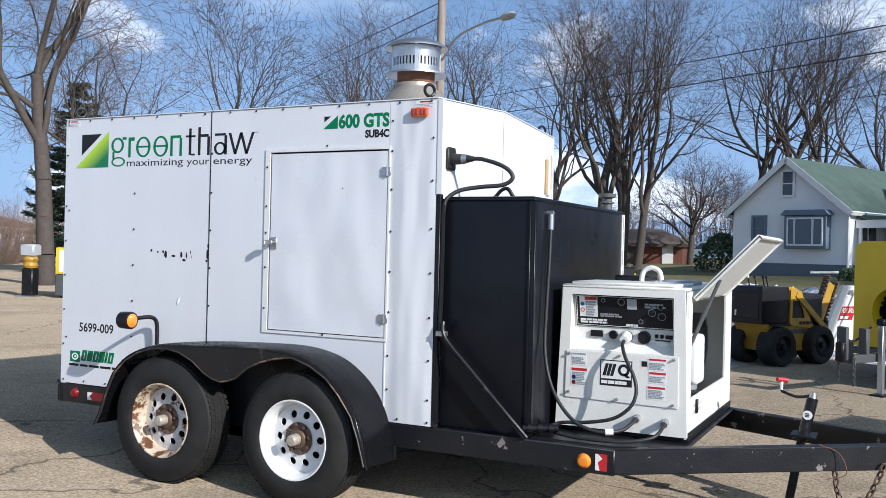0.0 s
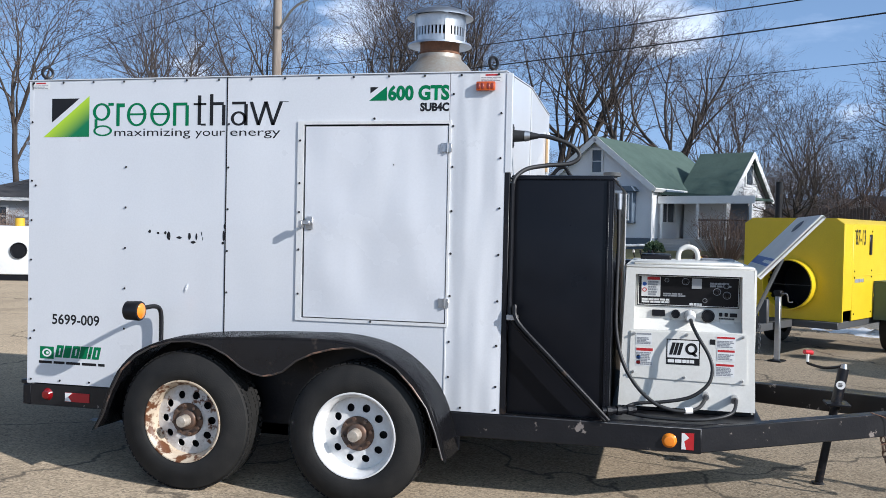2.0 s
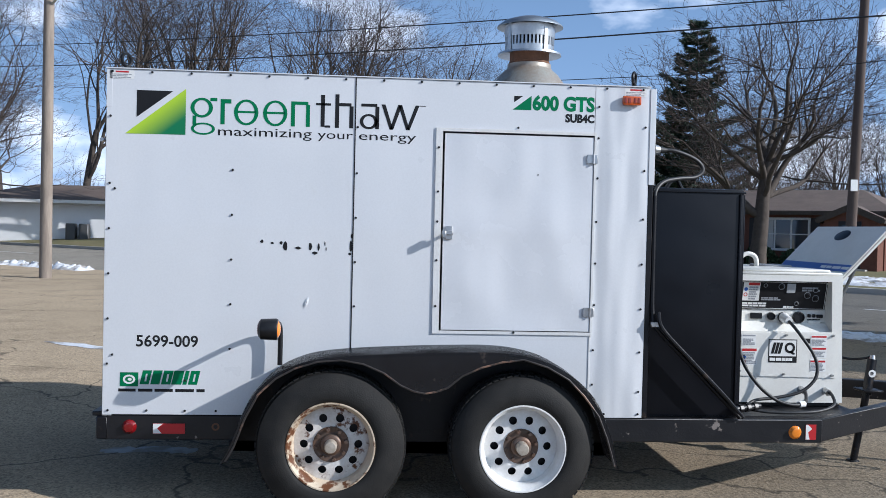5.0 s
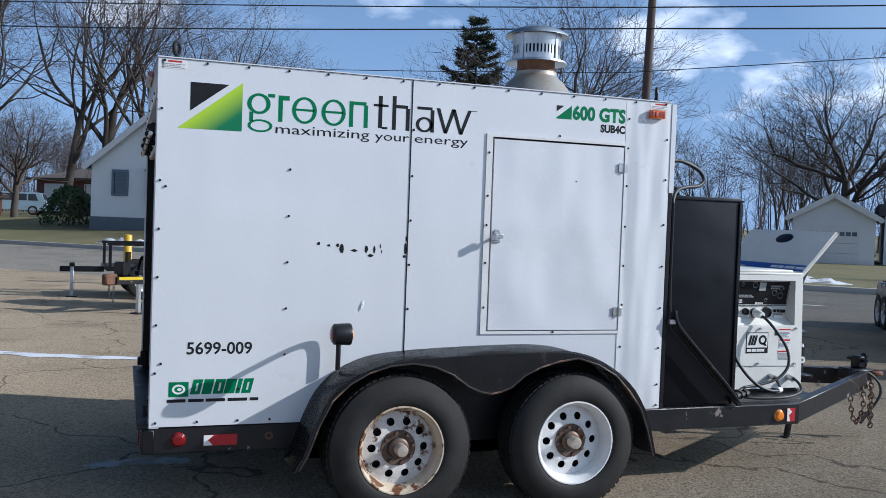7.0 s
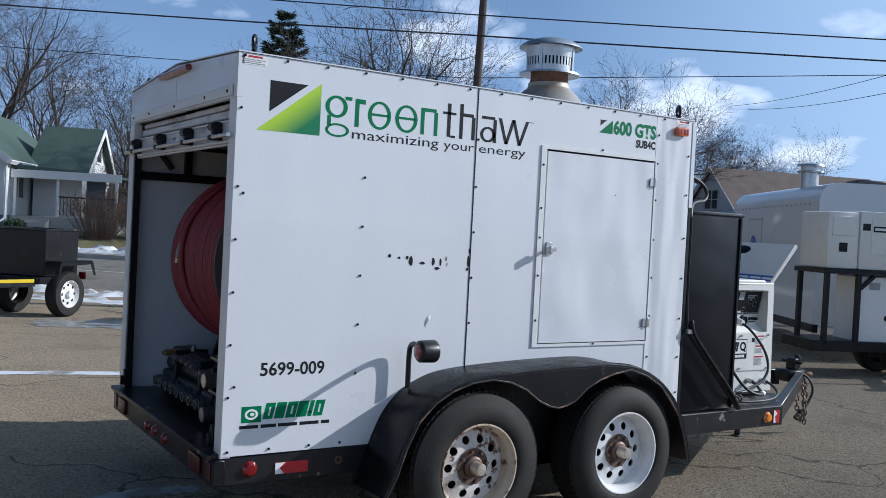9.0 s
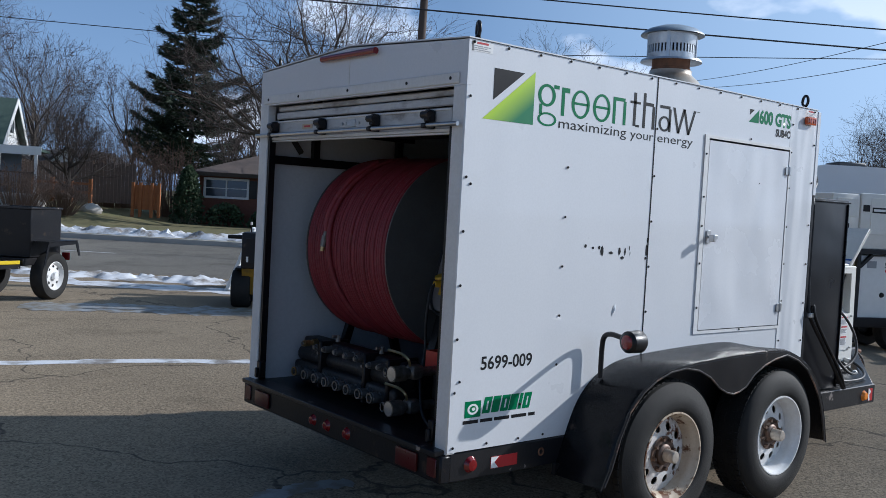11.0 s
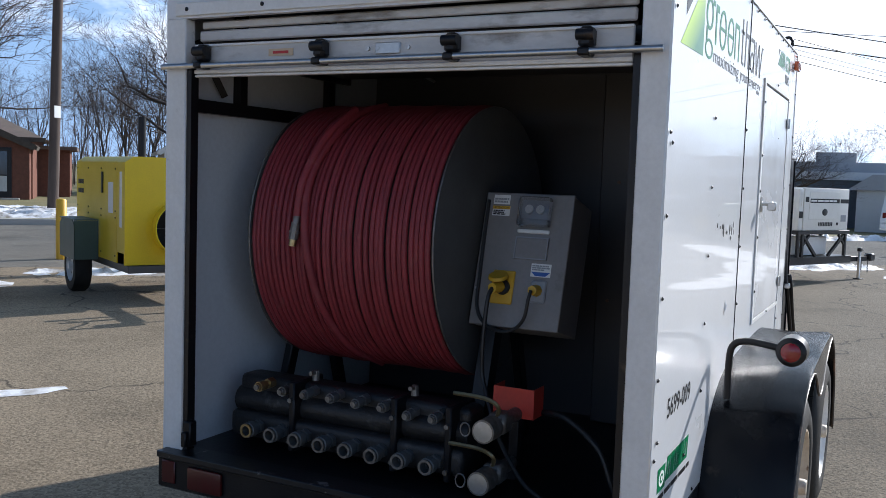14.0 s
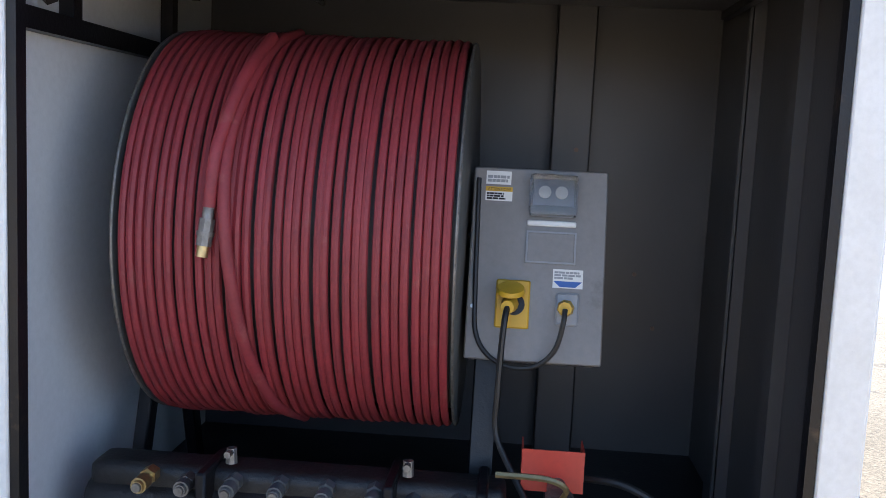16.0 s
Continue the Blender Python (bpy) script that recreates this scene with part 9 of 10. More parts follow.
for x in (2.0, 6.0, 10.5):
    window_on(h8, x, x + 1.4, 0.9, 1.9, 0.0, OFFWHITE, 1)
# store building down the street
st = thing("store_building", pose(47, 7.0, -0.32, 0, 0, -88), "long low dark store building with pale fascia", "building")
lp_("wall", box(0, 34, 0, 14, -0.5, 2.5), FOUND, st)
lp_("fascia", box(-0.1, 34.1, -0.3, 14, 2.5, 2.9), OFFWHITE, st)
lp_("parapet", box(0, 34, 0.3, 14, 2.9, 3.4), SIDINGGREY, st)
for x, w, h in ((3, 2, 0.6), (9, 1.2, 0.5), (19, 2.6, 0.9), (26, 3.0, 1.2)):
    lp_("roof_unit", box(x, x + w, 3, 5, 3.4, 3.4 + h, 0.03), GREY, st)
of = thing("small_office", pose(42.5, 1.6, -0.2, 0, 0, -88), "small pale office with hip roof and white windows", "building")
lp_("wall", box(0, 3.7, 0, 4, -0.5, 1.9), OFFWHITE, of)
lp_("roof", plate([(-0.4, 1.9), (4.1, 1.9), (2.7, 2.6), (0.6, 2.6)], depth=4.6, m=on_y(4.3)), GREY, of)
window_on(of, 1.5, 2.1, 0.75, 1.55, 0.0, OFFWHITE)
window_on(of, 2.6, 3.1, 0.75, 1.55, 0.0, OFFWHITE)

ms = thing("mansard_shop", pose(47.5, -3.9, 0.0, 0, 0, -82), "pale shop with a dark mansard roof and lit sign board", "building")
lp_("wall", box(0, 6.5, 0, 6, -0.5, 1.9), OFFWHITE, ms)
lp_("mansard_roof", plate([(-0.5, 1.75), (7.0, 1.75), (6.3, 3.3), (0.2, 3.3)], depth=6.8, m=on_y(6.4)), SHINGLED, ms)
lp_("sign_board", box(2.2, 4.2, -0.5, -0.42, 2.2, 2.75), INKWHITE, ms)
for x in (0.7, 3.0, 5.0):
    lp_("shop_window", box(x, x + 1.2, -0.02, -0.004, 0.6, 1.6), PANE, ms)
bs = thing("brick_shop", pose(52, -11.8, 0.0, 0, 0, -82), "low brown brick shop with a tan sign board", "building")
lp_("wall", box(0, 7, 0, 6, -0.5, 1.6), BRICK, bs)
lp_("sign_board", box(0.2, 3.6, -0.2, -0.1, 1.7, 2.7), PALLET, bs)
lp_("roof", box(-0.2, 7.2, -0.1, 6.2, 1.6, 1.7), SHINGLED, bs)


# ---- poles and wires ----
def utility_pole(x, y, h, r, material, lab, lean=(0, 0), arm=0.0):
    p = thing("utility_pole", (x, y, on_ground(x, y)), lab, "utility pole", group="utility poles")
    part("shaft", rod((0, 0, -0.3), (lean[0], lean[1], h), r, r * 0.72, 14), material, p, local=True)
    if arm:
        part("crossarm", place(box(-arm, arm, -0.05, 0.05, -0.06, 0.06), Matrix.Translation((lean[0], lean[1], h - 0.5)) @ Matrix.Rotation(0.8, 4, "Z")), material, p, local=True)
        for k in (-0.9, -0.45, 0.45, 0.9):
            part("insulator", place(lathe([(0.03, 0.06), (0.05, 0.09), (0.03, 0.12), (0.05, 0.15), (0.0, 0.18)], 8), Matrix.Translation((lean[0], lean[1], h - 0.5)) @ Matrix.Rotation(0.8, 4, "Z") @ Matrix.Translation((arm * k, 0, 0))), ZINC, p, local=True)
    return p


P1 = Vector((-7.07, 19.67, 0))
p1 = utility_pole(P1.x, P1.y, 11.0, 0.16, WOODPOLE, "weathered wooden utility pole with a street lamp")
lam = part("lamp_arm", sweep(smooth_path([(0, 0, 7.1), (0.8, -0.6, 7.65), (2.0, -1.4, 7.78), (2.9, -2.05, 7.72)], 6), 0.035, 8), ZINC, p1, "grey lamp arm", local=True)
b = lathe([(0.0, 0.1), (0.1, 0.09), (0.16, 0.0), (0.12, -0.08), (0.0, -0.12)], 16, Matrix.Translation((3.1, -2.2, 7.70)) @ Matrix.Rotation(math.atan2(-2.05, 2.9), 4, "Z") @ Matrix.Diagonal((2.3, 1, 0.9, 1)))
part("lamp_head", b, GREY, lam, "cobra-head street lamp", local=False).matrix_parent_inverse = Matrix.Identity(4)
P2 = Vector((16.3, 22.2, 0))
p2 = utility_pole(P2.x, P2.y, 13.5, 0.165, DARKPOLE, "dark leaning wooden utility pole with a small notice", lean=(0.4, 0.0))
part("notice", box(-0.1, 0.12, -0.2, -0.18, 2.75, 3.1), INKWHITE, p2, local=True)
P3 = Vector((19.27, 5.12, 0))
GREYPOLE = mat("silvered_pole_wood", (0.27, 0.265, 0.26), 0.9, alt=(0.19, 0.185, 0.18), scale=8, amount=0.7, bump=0.12, fine=60, stretch=(1, 1, 0.12))
p3 = utility_pole(P3.x, P3.y, 12.0, 0.19, GREYPOLE, "thick grey wooden utility pole beside the trailers", lean=(0.25, -0.25))
part("cable_guard", rod((-0.19, -0.06, 0.2), (-0.17, -0.06, 5.2), 0.03, seg=8), ZINC, p3, local=True)
part("splice_box", place(box(-0.25, 0.25, -0.1, 0.1, -0.1, 0.1, 0.03), Matrix.Translation((0.70, 0.98, 5.49)) @ Matrix.Rotation(0.85, 4, "Z")), BLACK, p3, "black cable splice box", local=True)
part("cable_coil", sweep([(0.64 + 0.12 * math.cos(a) * 0.5, 1.05 + 0.16 * math.cos(a), 5.22 + 0.17 * math.sin(a)) for a in [2 * math.pi * k / 16 for k in range(16)]], 0.012, 5, closed=True), WIRE, p3, "coil of spare cable", local=True)
for z in (6.5, 5.95, 5.5):
    part("wire_bracket", box(-0.14, 0.3, -0.03, 0.03, z - 0.03, z + 0.03), DARKSTEEL, p3, local=True)
P4 = Vector((36.7, 11.6, 0))
utility_pole(P4.x, P4.y, 8.75, 0.16, GREYPOLE, "short grey service pole behind the trailers")
utility_pole(64, 17.8, 7.6, 0.16, DARKPOLE, "distant dark utility pole with crossarm", arm=1.1)
utility_pole(55.65, -1.9, 9.6, 0.1, WOODPOLE, "tall distant pole with crossarm", arm=0.7, lean=(0.0, 0.4))
utility_pole(47.66, -1.1, 6.7, 0.09, WOODPOLE, "distant bare wooden pole")
PL = from_street(22.3, -62)
utility_pole(PL.x, PL.y, 11, 0.17, DARKPOLE, "distant dark wooden utility pole", arm=1.0)


def wire(a, b_, sag, r=0.012):
    a, b_ = Vector(a), Vector(b_)
    pts = [a.lerp(b_, k / 24) - Vector((0, 0, sag * 4 * (k / 24) * (1 - k / 24))) for k in range(25)]
    o = part("overhead_wire", sweep(pts, r, 5), WIRE, None)
    return tagged(o, "black overhead wire strung between poles", "wire", group="overhead wires")


SPAN = Vector((13.33, 18.2, 0))
for z, zl, zr, sag, r in ((7.9, 12.4, 6.4, 0.3, 0.02), (7.3, 11.2, 5.9, 0.4, 0.024), (6.05, 10.6, 8.0, 0.7, 0.012)):
    q = from_street(22.4, -60)
    wire((q.x, q.y, zl), (SPAN.x, SPAN.y, z), sag, r)
    q = from_street(22.4, 42)
    wire((SPAN.x, SPAN.y, z), (q.x, q.y, zr), 0.2, r)
for dz, zl in ((8.95, 13.5), (8.5, 12.2)):
    q = from_street(9.86, -75)
    wire((P1.x, P1.y, dz), (q.x, q.y, zl), 0.15, 0.015)
for z, zr, r in ((6.0, 6.5, 0.016), (5.75, 6.0, 0.01), (5.62, 5.85, 0.01), (5.45, 5.6, 0.018)):
    wire((P3.x + 0.2, P3.y, z), (66, -13, zr), 0.25, r)
wire((P3.x, P3.y, 6.5), (34.84, 26.75, 8.46), 0.3, 0.01)
wire((P3.x + 0.5, P3.y + 0.6, 5.95), (35.38, 26.08, 8.31), 0.3, 0.01)
wire((P4.x, P4.y, 8.4), (64, 17.8, 7.3), 0.3, 0.012)

# ---- bare trees: tapered trunk, limbs, and a crown of fine twigs ----
def grow(seed, height, spread, limbs, droop=0.0, fork=0.3, thick=0.0125, twig=0.0066):
    """Wood and fine twigs of one tree, as points and faces, scaled to its height."""
    rnd = random.Random(seed)
    wood, fine = ([], []), ([], [])
    levels = len(limbs)

    def tube(store, p0, p1, r0, r1, seg):
        vs, fs = store
        d = (p1 - p0).normalized()
        a = d.orthogonal().normalized()
        c = d.cross(a)
        base = len(vs)
        if seg == 2:
            a = (a * math.cos(base) + c * math.sin(base)).normalized()
            vs.extend((p0 - a * r0, p0 + a * r0, p1 + a * r1, p1 - a * r1))
            fs.append((base, base + 1, base + 2, base + 3))
            return
        for p, r in ((p0, r0), (p1, r1)):
            for k in range(seg):
                t = 2 * math.pi * k / seg
                vs.append(p + (a * math.cos(t) + c * math.sin(t)) * r)
        for k in range(seg):
            fs.append((base + k, base + (k + 1) % seg, base + seg + (k + 1) % seg, base + seg + k))

    def branch(p, d, length, r, level):
        n = (6, 8, 6, 4, 3, 2)[level]
        seg = (9, 7, 5, 3, 2, 2)[level]
        store = wood if level <= 2 else fine
        step = length / n
        wob = (0.05, 0.13, 0.17, 0.20, 0.24, 0.26)[level]
        lean = (0.0, 0.06, 0.05, 0.03, 0.02, 0.02)[level] - droop * (level >= 3)
        end = 0.62 if level == 0 else 0.4
        r_first, pts = r, []
        for i in range(n):
            d = (d + Vector((rnd.gauss(0, wob), rnd.gauss(0, wob), rnd.gauss(0, wob * 0.7) + lean))).normalized()
            q = p + d * step
            r2 = r_first * (1 - (1 - end) * (i + 1) / n)
            if level >= 4:
                r, r2 = twig * (1.25 if level == 4 else 0.85), twig * (1.0 if level == 4 else 0.5)
            tube(store, p, q, r, r2, seg)
            p, r = q, r2
            pts.append((p.copy(), d.copy(), r))
        if level >= levels:
            return
        count = limbs[level]
        turn = rnd.uniform(0, 2 * math.pi)
        for k in range(count):
            # two forks go on from the tip, the others leave along the outer part of the limb
            f = 1.0 if k < 2 else rnd.uniform(0.45 if level == 0 else 0.22, 1.0)
            q, dd, rr = pts[min(n - 1, int(f * n))]
            turn += 2.4 + rnd.uniform(-0.4, 0.4)
            ax = dd.orthogonal().normalized()
            ax.rotate(Matrix.Rotation(turn, 3, dd))
            ang = rnd.uniform(0.35, 0.8) * spread if level < 2 else rnd.uniform(0.45, 1.05)
            if k < 2:
                ang *= 0.6
            nd = (dd * math.cos(ang) + ax * math.sin(ang)).normalized()
            if nd.z < -0.1 and not droop:
                nd.z *= -0.3
            long = length * (rnd.uniform(0.85, 1.25) if level == 0 else rnd.uniform(0.45, 0.78)) * (1.12 - 0.3 * f)
            branch(q, nd, long, max(rr * rnd.uniform(0.5, 0.72) * (1.15 if k < 2 else 0.9), twig * 1.3), level + 1)

    branch(Vector((0, 0, 0)), Vector((0, 0, 1)), height * fork, height * thick, 0)
    k = height / max(v.z for v in fine[0])
    for store in (wood, fine):
        store[0][:] = [v * k - Vector((0, 0, 0.15)) for v in store[0]]
    return wood, fine


def to_mesh(name, store, material):
    me = bpy.data.meshes.new(name)
    me.from_pydata([tuple(v) for v in store[0]], [], store[1])
    me.materials.append(material)
    return me


def make_tree(seed, height, lab, spread, limbs, bark=BARK, twig_mat=TWIG, **kw):
    t = thing("bare_tree", (0, 0, -100), lab, "tree", group="bare trees")
    wood, fine = grow(seed, height, spread, limbs, **kw)
    o = part("trunk", to_mesh("trunk", wood, bark), None, t, local=True)
    o.data.shade_smooth()
    part("crown", to_mesh("crown", fine, twig_mat), None, t, "leafless twig crown", local=True)
    return t


TALL = "tall leafless deciduous tree with grey-brown bark"
FAR = "leafless woodland tree with grey-brown twigs"
kinds = [make_tree(11, 17, TALL, 0.8, (7, 6, 5, 5, 3), fork=0.34, thick=0.0165, twig=0.0046),
         make_tree(23, 18, TALL, 0.7, (6, 7, 5, 5, 3), fork=0.38, thick=0.0165, twig=0.0046),
         make_tree(37, 16, TALL, 0.95, (7, 6, 5, 5, 3), fork=0.30, thick=0.0165, twig=0.0046),
         make_tree(41, 10, "spreading leafless street tree with fine dark twigs", 1.75, (12, 7, 6, 5, 3), fork=0.28, thick=0.022, twig=0.0040),
         make_tree(58, 13, "broad leafless tree with drooping pale twigs", 1.1, (8, 6, 6, 5, 3), fork=0.24, droop=0.10, twig_mat=TWIGPALE, thick=0.010, twig=0.0036),
         make_tree(63, 15, FAR, 0.75, (7, 6, 5, 5), fork=0.40, thick=0.012, twig=0.0085),
         make_tree(71, 16, FAR, 0.8, (7, 6, 5, 5), fork=0.38, thick=0.012, twig=0.0085),
         make_tree(83, 13, FAR, 0.9, (8, 6, 5, 5), fork=0.34, thick=0.012, twig=0.008)]


def plant(kind, x, y, turn, size):
    o = copy_thing(kinds[kind], pose(x, y, on_ground(x, y), 0, 0, turn))
    o.scale = (size, size, size)
    return o


# behind and beside the white cottage, along the street, behind the ranch, down the street
for kind, x, y, turn, sc in (
        (1, -7.5, 44.4, 20, 1.0), (0, -8.5, 44.9, 140, 1.05), (2, -9.5, 44.0, 250, 1.1), (3, -5.6, 49.0, 75, 0.75), (0, -12.5, 59, 95, 1.2), (1, -18, 58, 80, 1.18), (0, 1.5, 53, 33, 1.05), (2, 4.5, 51, 200, 0.98), (1, 8.5, 56, 300, 0.74), (0, 13.5, 57, 10, 0.66),
        (1, -3.6, 57, 66, 1.18), (2, -1.5, 58, 160, 1.24), (5, 17, 62, 170, 0.66), (6, 21, 60, 70, 0.66), (0, -24, 60, 45, 1.42), (2, -30, 56, 10, 1.35), (1, -36, 58, 100, 1.35), (6, -43, 54, 200, 1.49), (3, 17.44, 31.42, 40, 1.3),
        (3, 40.0, 38.2, 120, 1.35), (5, 24, 52, 15, 0.75), (7, 11.0, 49, 280, 0.8), (7, 28, 56, 180, 0.9), (5, 46, 50, 60, 0.8), (6, 52, 44, 150, 0.7), (3, 32.2, 12.1, 20, 0.74), (3, 38, 4.0, 220, 0.5), (3, 47, 19.0, 70, 0.75), (7, 74, 12, 90, 0.7), (7, 80, 4, 30, 0.6),
        (4, -20.0, 16.5, 0, 1.6), (4, -26.0, 24.0, 130, 1.1), (3, -17.5, 37.0, 75, 1.1), (3, -24, 40, 250, 1.2), (6, -50, 44, 20, 1.0), (5, -56, 38, 150, 1.0), (6, -62, 30, 280, 1.0), (3, 21.0, 41.5, 310, 0.7),
        (3, 9.5, 37.5, 10, 0.5), (7, 6.5, 50, 200, 0.8), (5, 40, 60, 20, 0.85), (6, 34, 66, 75, 0.8), (5, 55, 62, 10, 0.9), (6, -70, 45, 60, 1.1), (5, 66, 52, 230, 0.8), (6, 78, 38, 130, 0.8), (7, 30, 48, 45, 0.7), (7, 42, 44, 145, 0.6)):
    plant(kind, x, y, turn, sc)
rnd = random.Random(77)
# wood edge far behind the houses
for k in range(150):
    p = from_street(68 + rnd.random() * 40, -120 + 1.75 * k + rnd.uniform(-2, 2))
    if 2 < p.y < 0.66 * p.x:
        continue
    plant(rnd.choice((5, 6, 7)), p.x, p.y, rnd.uniform(0, 360), rnd.uniform(0.55, 0.85))


def woodland(n, seed):
    """Thin stems with side twigs, for the wood's edge behind the houses."""
    rnd = random.Random(seed)
    vs, fs = [], []

    def strip(p, q, r0, r1):
        a = (q - p).cross(Vector((rnd.gauss(0, 1), rnd.gauss(0, 1), 0.1))).normalized()
        c = len(vs)
        vs.extend((p - a * r0, p + a * r0, q + a * r1, q - a * r1))
        fs.append((c, c + 1, c + 2, c + 3))

    for i in range(n):
        p = from_street(62 + 26 * rnd.random(), rnd.uniform(-130, 150))
        if 2 < p.y < 0.66 * p.x:
            continue
        h = rnd.uniform(2.0, 8.0) * rnd.uniform(0.6, 1.0)
        top = p + Vector((rnd.gauss(0, 0.1) * h, rnd.gauss(0, 0.1) * h, h))
        mid = p.lerp(top, 0.5) + Vector((rnd.gauss(0, 0.1), rnd.gauss(0, 0.1), 0))
        r = 0.012 + 0.007 * h
        strip(p - Vector((0, 0, 0.2)), mid, r, r * 0.75)
        strip(mid, top, r * 0.75, 0.012)
        for k in range(9):
            f = rnd.uniform(0.2, 1)
            q = p.lerp(mid, f * 2) if f < 0.5 else mid.lerp(top, f * 2 - 1)
            e = q + Vector((rnd.gauss(0, 0.5), rnd.gauss(0, 0.5), rnd.uniform(0.2, 1.2))) * (0.3 + 0.13 * h)
            strip(q, e, 0.014, 0.007)
            strip(q.lerp(e, 0.6), q.lerp(e, 0.6) + Vector((rnd.gauss(0, 0.3), rnd.gauss(0, 0.3), rnd.uniform(0.1, 0.6))), 0.010, 0.005)
    o = part("woodland_edge", to_mesh("woodland_edge", (vs, fs), TWIG), None, None)
    return tagged(o, "dense leafless woodland edge behind the houses", "woods", kind="stuff")


woodland(3400, 91)
for k in kinds:
    for o in (*k.children_recursive, k):
        bpy.data.objects.remove(o)


# conifers and shrubs
def conifer(name, x, y, h, r, material, lab, tiers, seed, rise=0.1, bare=0.08, tuft=0.3, gap=0.2):
    """A trunk with whorls of boughs, each set with sprays of short needles."""
    rnd = random.Random(seed)
    t = thing(name, (x, y, on_ground(x, y)), lab, "tree")
    part("trunk", rod((0, 0, -0.2), (0, 0, h * 0.97), h * 0.018, 0.02, 8), BARK, t, local=True)
    vs, fs, wood = [], [], bm_new()
    for i in range(tiers):
        f = bare + (1 - bare) * (i + 0.5) / tiers
        whorl = rnd.randint(5, 7)
        a0 = rnd.uniform(0, 2 * math.pi)
        for k in range(whorl):
            if rnd.random() < gap:
                continue
            a = a0 + 2 * math.pi * k / whorl + rnd.uniform(-0.35, 0.35)
            z = h * f + rnd.uniform(-0.4, 0.4) * h / tiers
            reach = (r * (1 - f) ** 0.75 * rnd.uniform(0.6, 1.12) + 0.2) * (0.75 + 0.25 * min(1, f * 5))
            out = Vector((math.cos(a), math.sin(a), 0))
            side = Vector((-out.y, out.x, 0))
            lift = rise + rnd.uniform(-0.08, 0.08)
            at = lambda g: Vector((0, 0, z)) + out * reach * g + Vector((0, 0, reach * (lift * g - 0.32 * g + 0.34 * g * g)))
            rod(at(0), at(0.95), 0.018 + 0.012 * reach, 0.008, 5, bm=wood)
            m = max(5, int(reach * 9))
            for j in range(m):
                g = 0.16 + 0.86 * (j + rnd.random()) / m
                wide = reach * 0.34 * (1 - abs(g - 0.45)) * (1.05 - 0.7 * g) + 0.1
                for q in range(5):
                    p = at(min(g, 1)) + side * rnd.uniform(-1, 1) * wide + Vector((0, 0, rnd.uniform(-0.10, 0.08)))
                    for w in range(3):
                        d = (out * rnd.uniform(0.1, 1.0) + side * rnd.uniform(-0.9, 0.9) + Vector((0, 0, rnd.uniform(-0.35, 0.55)))).normalized() * tuft * rnd.uniform(0.6, 1.2)
                        e = d.orthogonal().normalized() * tuft * 0.13
                        e.rotate(Matrix.Rotation(rnd.uniform(0, 3.1), 3, d))
                        c = len(vs)
                        vs += [tuple(p - e), tuple(p + e), tuple(p + d)]
                        fs.append((c, c + 1, c + 2))
    part("boughs", wood, BARK, t, local=True, kind="stuff")
    me = bpy.data.meshes.new("foliage")
    me.from_pydata(vs, [], fs)
    me.materials.append(material)
    part("crown", me, None, t, "dark needle boughs", local=True)
    return t


conifer("pine_tree", 25.4, 61.5, 16.4, 6.0, NEEDLE, "tall dark pine with ragged open boughs", 20, 5, rise=0.22, bare=0.1, tuft=0.5, gap=0.22)
conifer("spruce_tree", -29.5, 26.0, 9.0, 3.0, NEEDLE, "dark spruce at the lot's far end", 20, 9, rise=0.0, tuft=0.3, gap=0.08)


def leafy_shrub(x, y, rx, ry, h, seed, lab, name="evergreen_shrub", material=HEDGE, n=900, point=0.0):
    rnd = random.Random(seed)
    t = thing(name, (x, y, on_ground(x, y)), lab, "shrub")
    vs, fs = [], []
    for i in range(n):
        a, f = rnd.uniform(0, 2 * math.pi), rnd.random() ** 0.6
        z = h * rnd.random() ** 0.8
        k = math.sqrt(max(0.0, 1 - (z / h) ** 2)) if not point else (1 - z / h) ** 0.55
        k *= 0.82 + 0.25 * noise.noise(Vector((math.cos(a) * 2, math.sin(a) * 2, z * 2 + seed)))
        p = Vector((rx * k * f ** 0.4 * math.cos(a), ry * k * f ** 0.4 * math.sin(a), z + 0.02))
        d = Vector((rnd.gauss(0, 1), rnd.gauss(0, 1), rnd.gauss(0, 1) + 0.5)).normalized() * rnd.uniform(0.08, 0.17)
        e = d.orthogonal().normalized() * rnd.uniform(0.05, 0.1)
        b0 = len(vs)
        vs += [tuple(p), tuple(p + d * 0.5 + e), tuple(p + d), tuple(p + d * 0.5 - e)]
        fs.append((b0, b0 + 1, b0 + 2, b0 + 3))
    me = bpy.data.meshes.new("leaves")
    me.from_pydata(vs, [], fs)
    me.materials.append(material)
    part("foliage", me, None, t, local=True)
    part("stem", rod((0, 0, -0.1), (0, 0, h * 0.6), 0.05, 0.02, 6), BARK, t, local=True)


for u, s, rx, h, sd in ((-12.0, 37.0, 1.2, 1.0, 1), (-10.2, 37.0, 0.9, 0.8, 2), (-8.7, 37.0, 1.0, 0.85, 3), (-7.3, 36.9, 0.7, 0.7, 4)):
    p = from_street(s, u)
    leafy_shrub(p.x, p.y, rx, 0.7, h, sd, "clipped dark evergreen shrub by the brick wall")
p = from_street(37.0, -13.75)
leafy_shrub(p.x, p.y, 1.0, 1.0, 2.6, 5, "cone-shaped arborvitae at the house corner", "arborvitae", n=2200, point=1)
leafy_shrub(-2.5, 41.3, 1.5, 1.4, 1.75, 6, "dark round yew beside the white cottage", n=1600)
leafy_shrub(3.6, 33.9, 0.5, 0.4, 0.4, 7, "low shrub at the cottage corner", n=200)


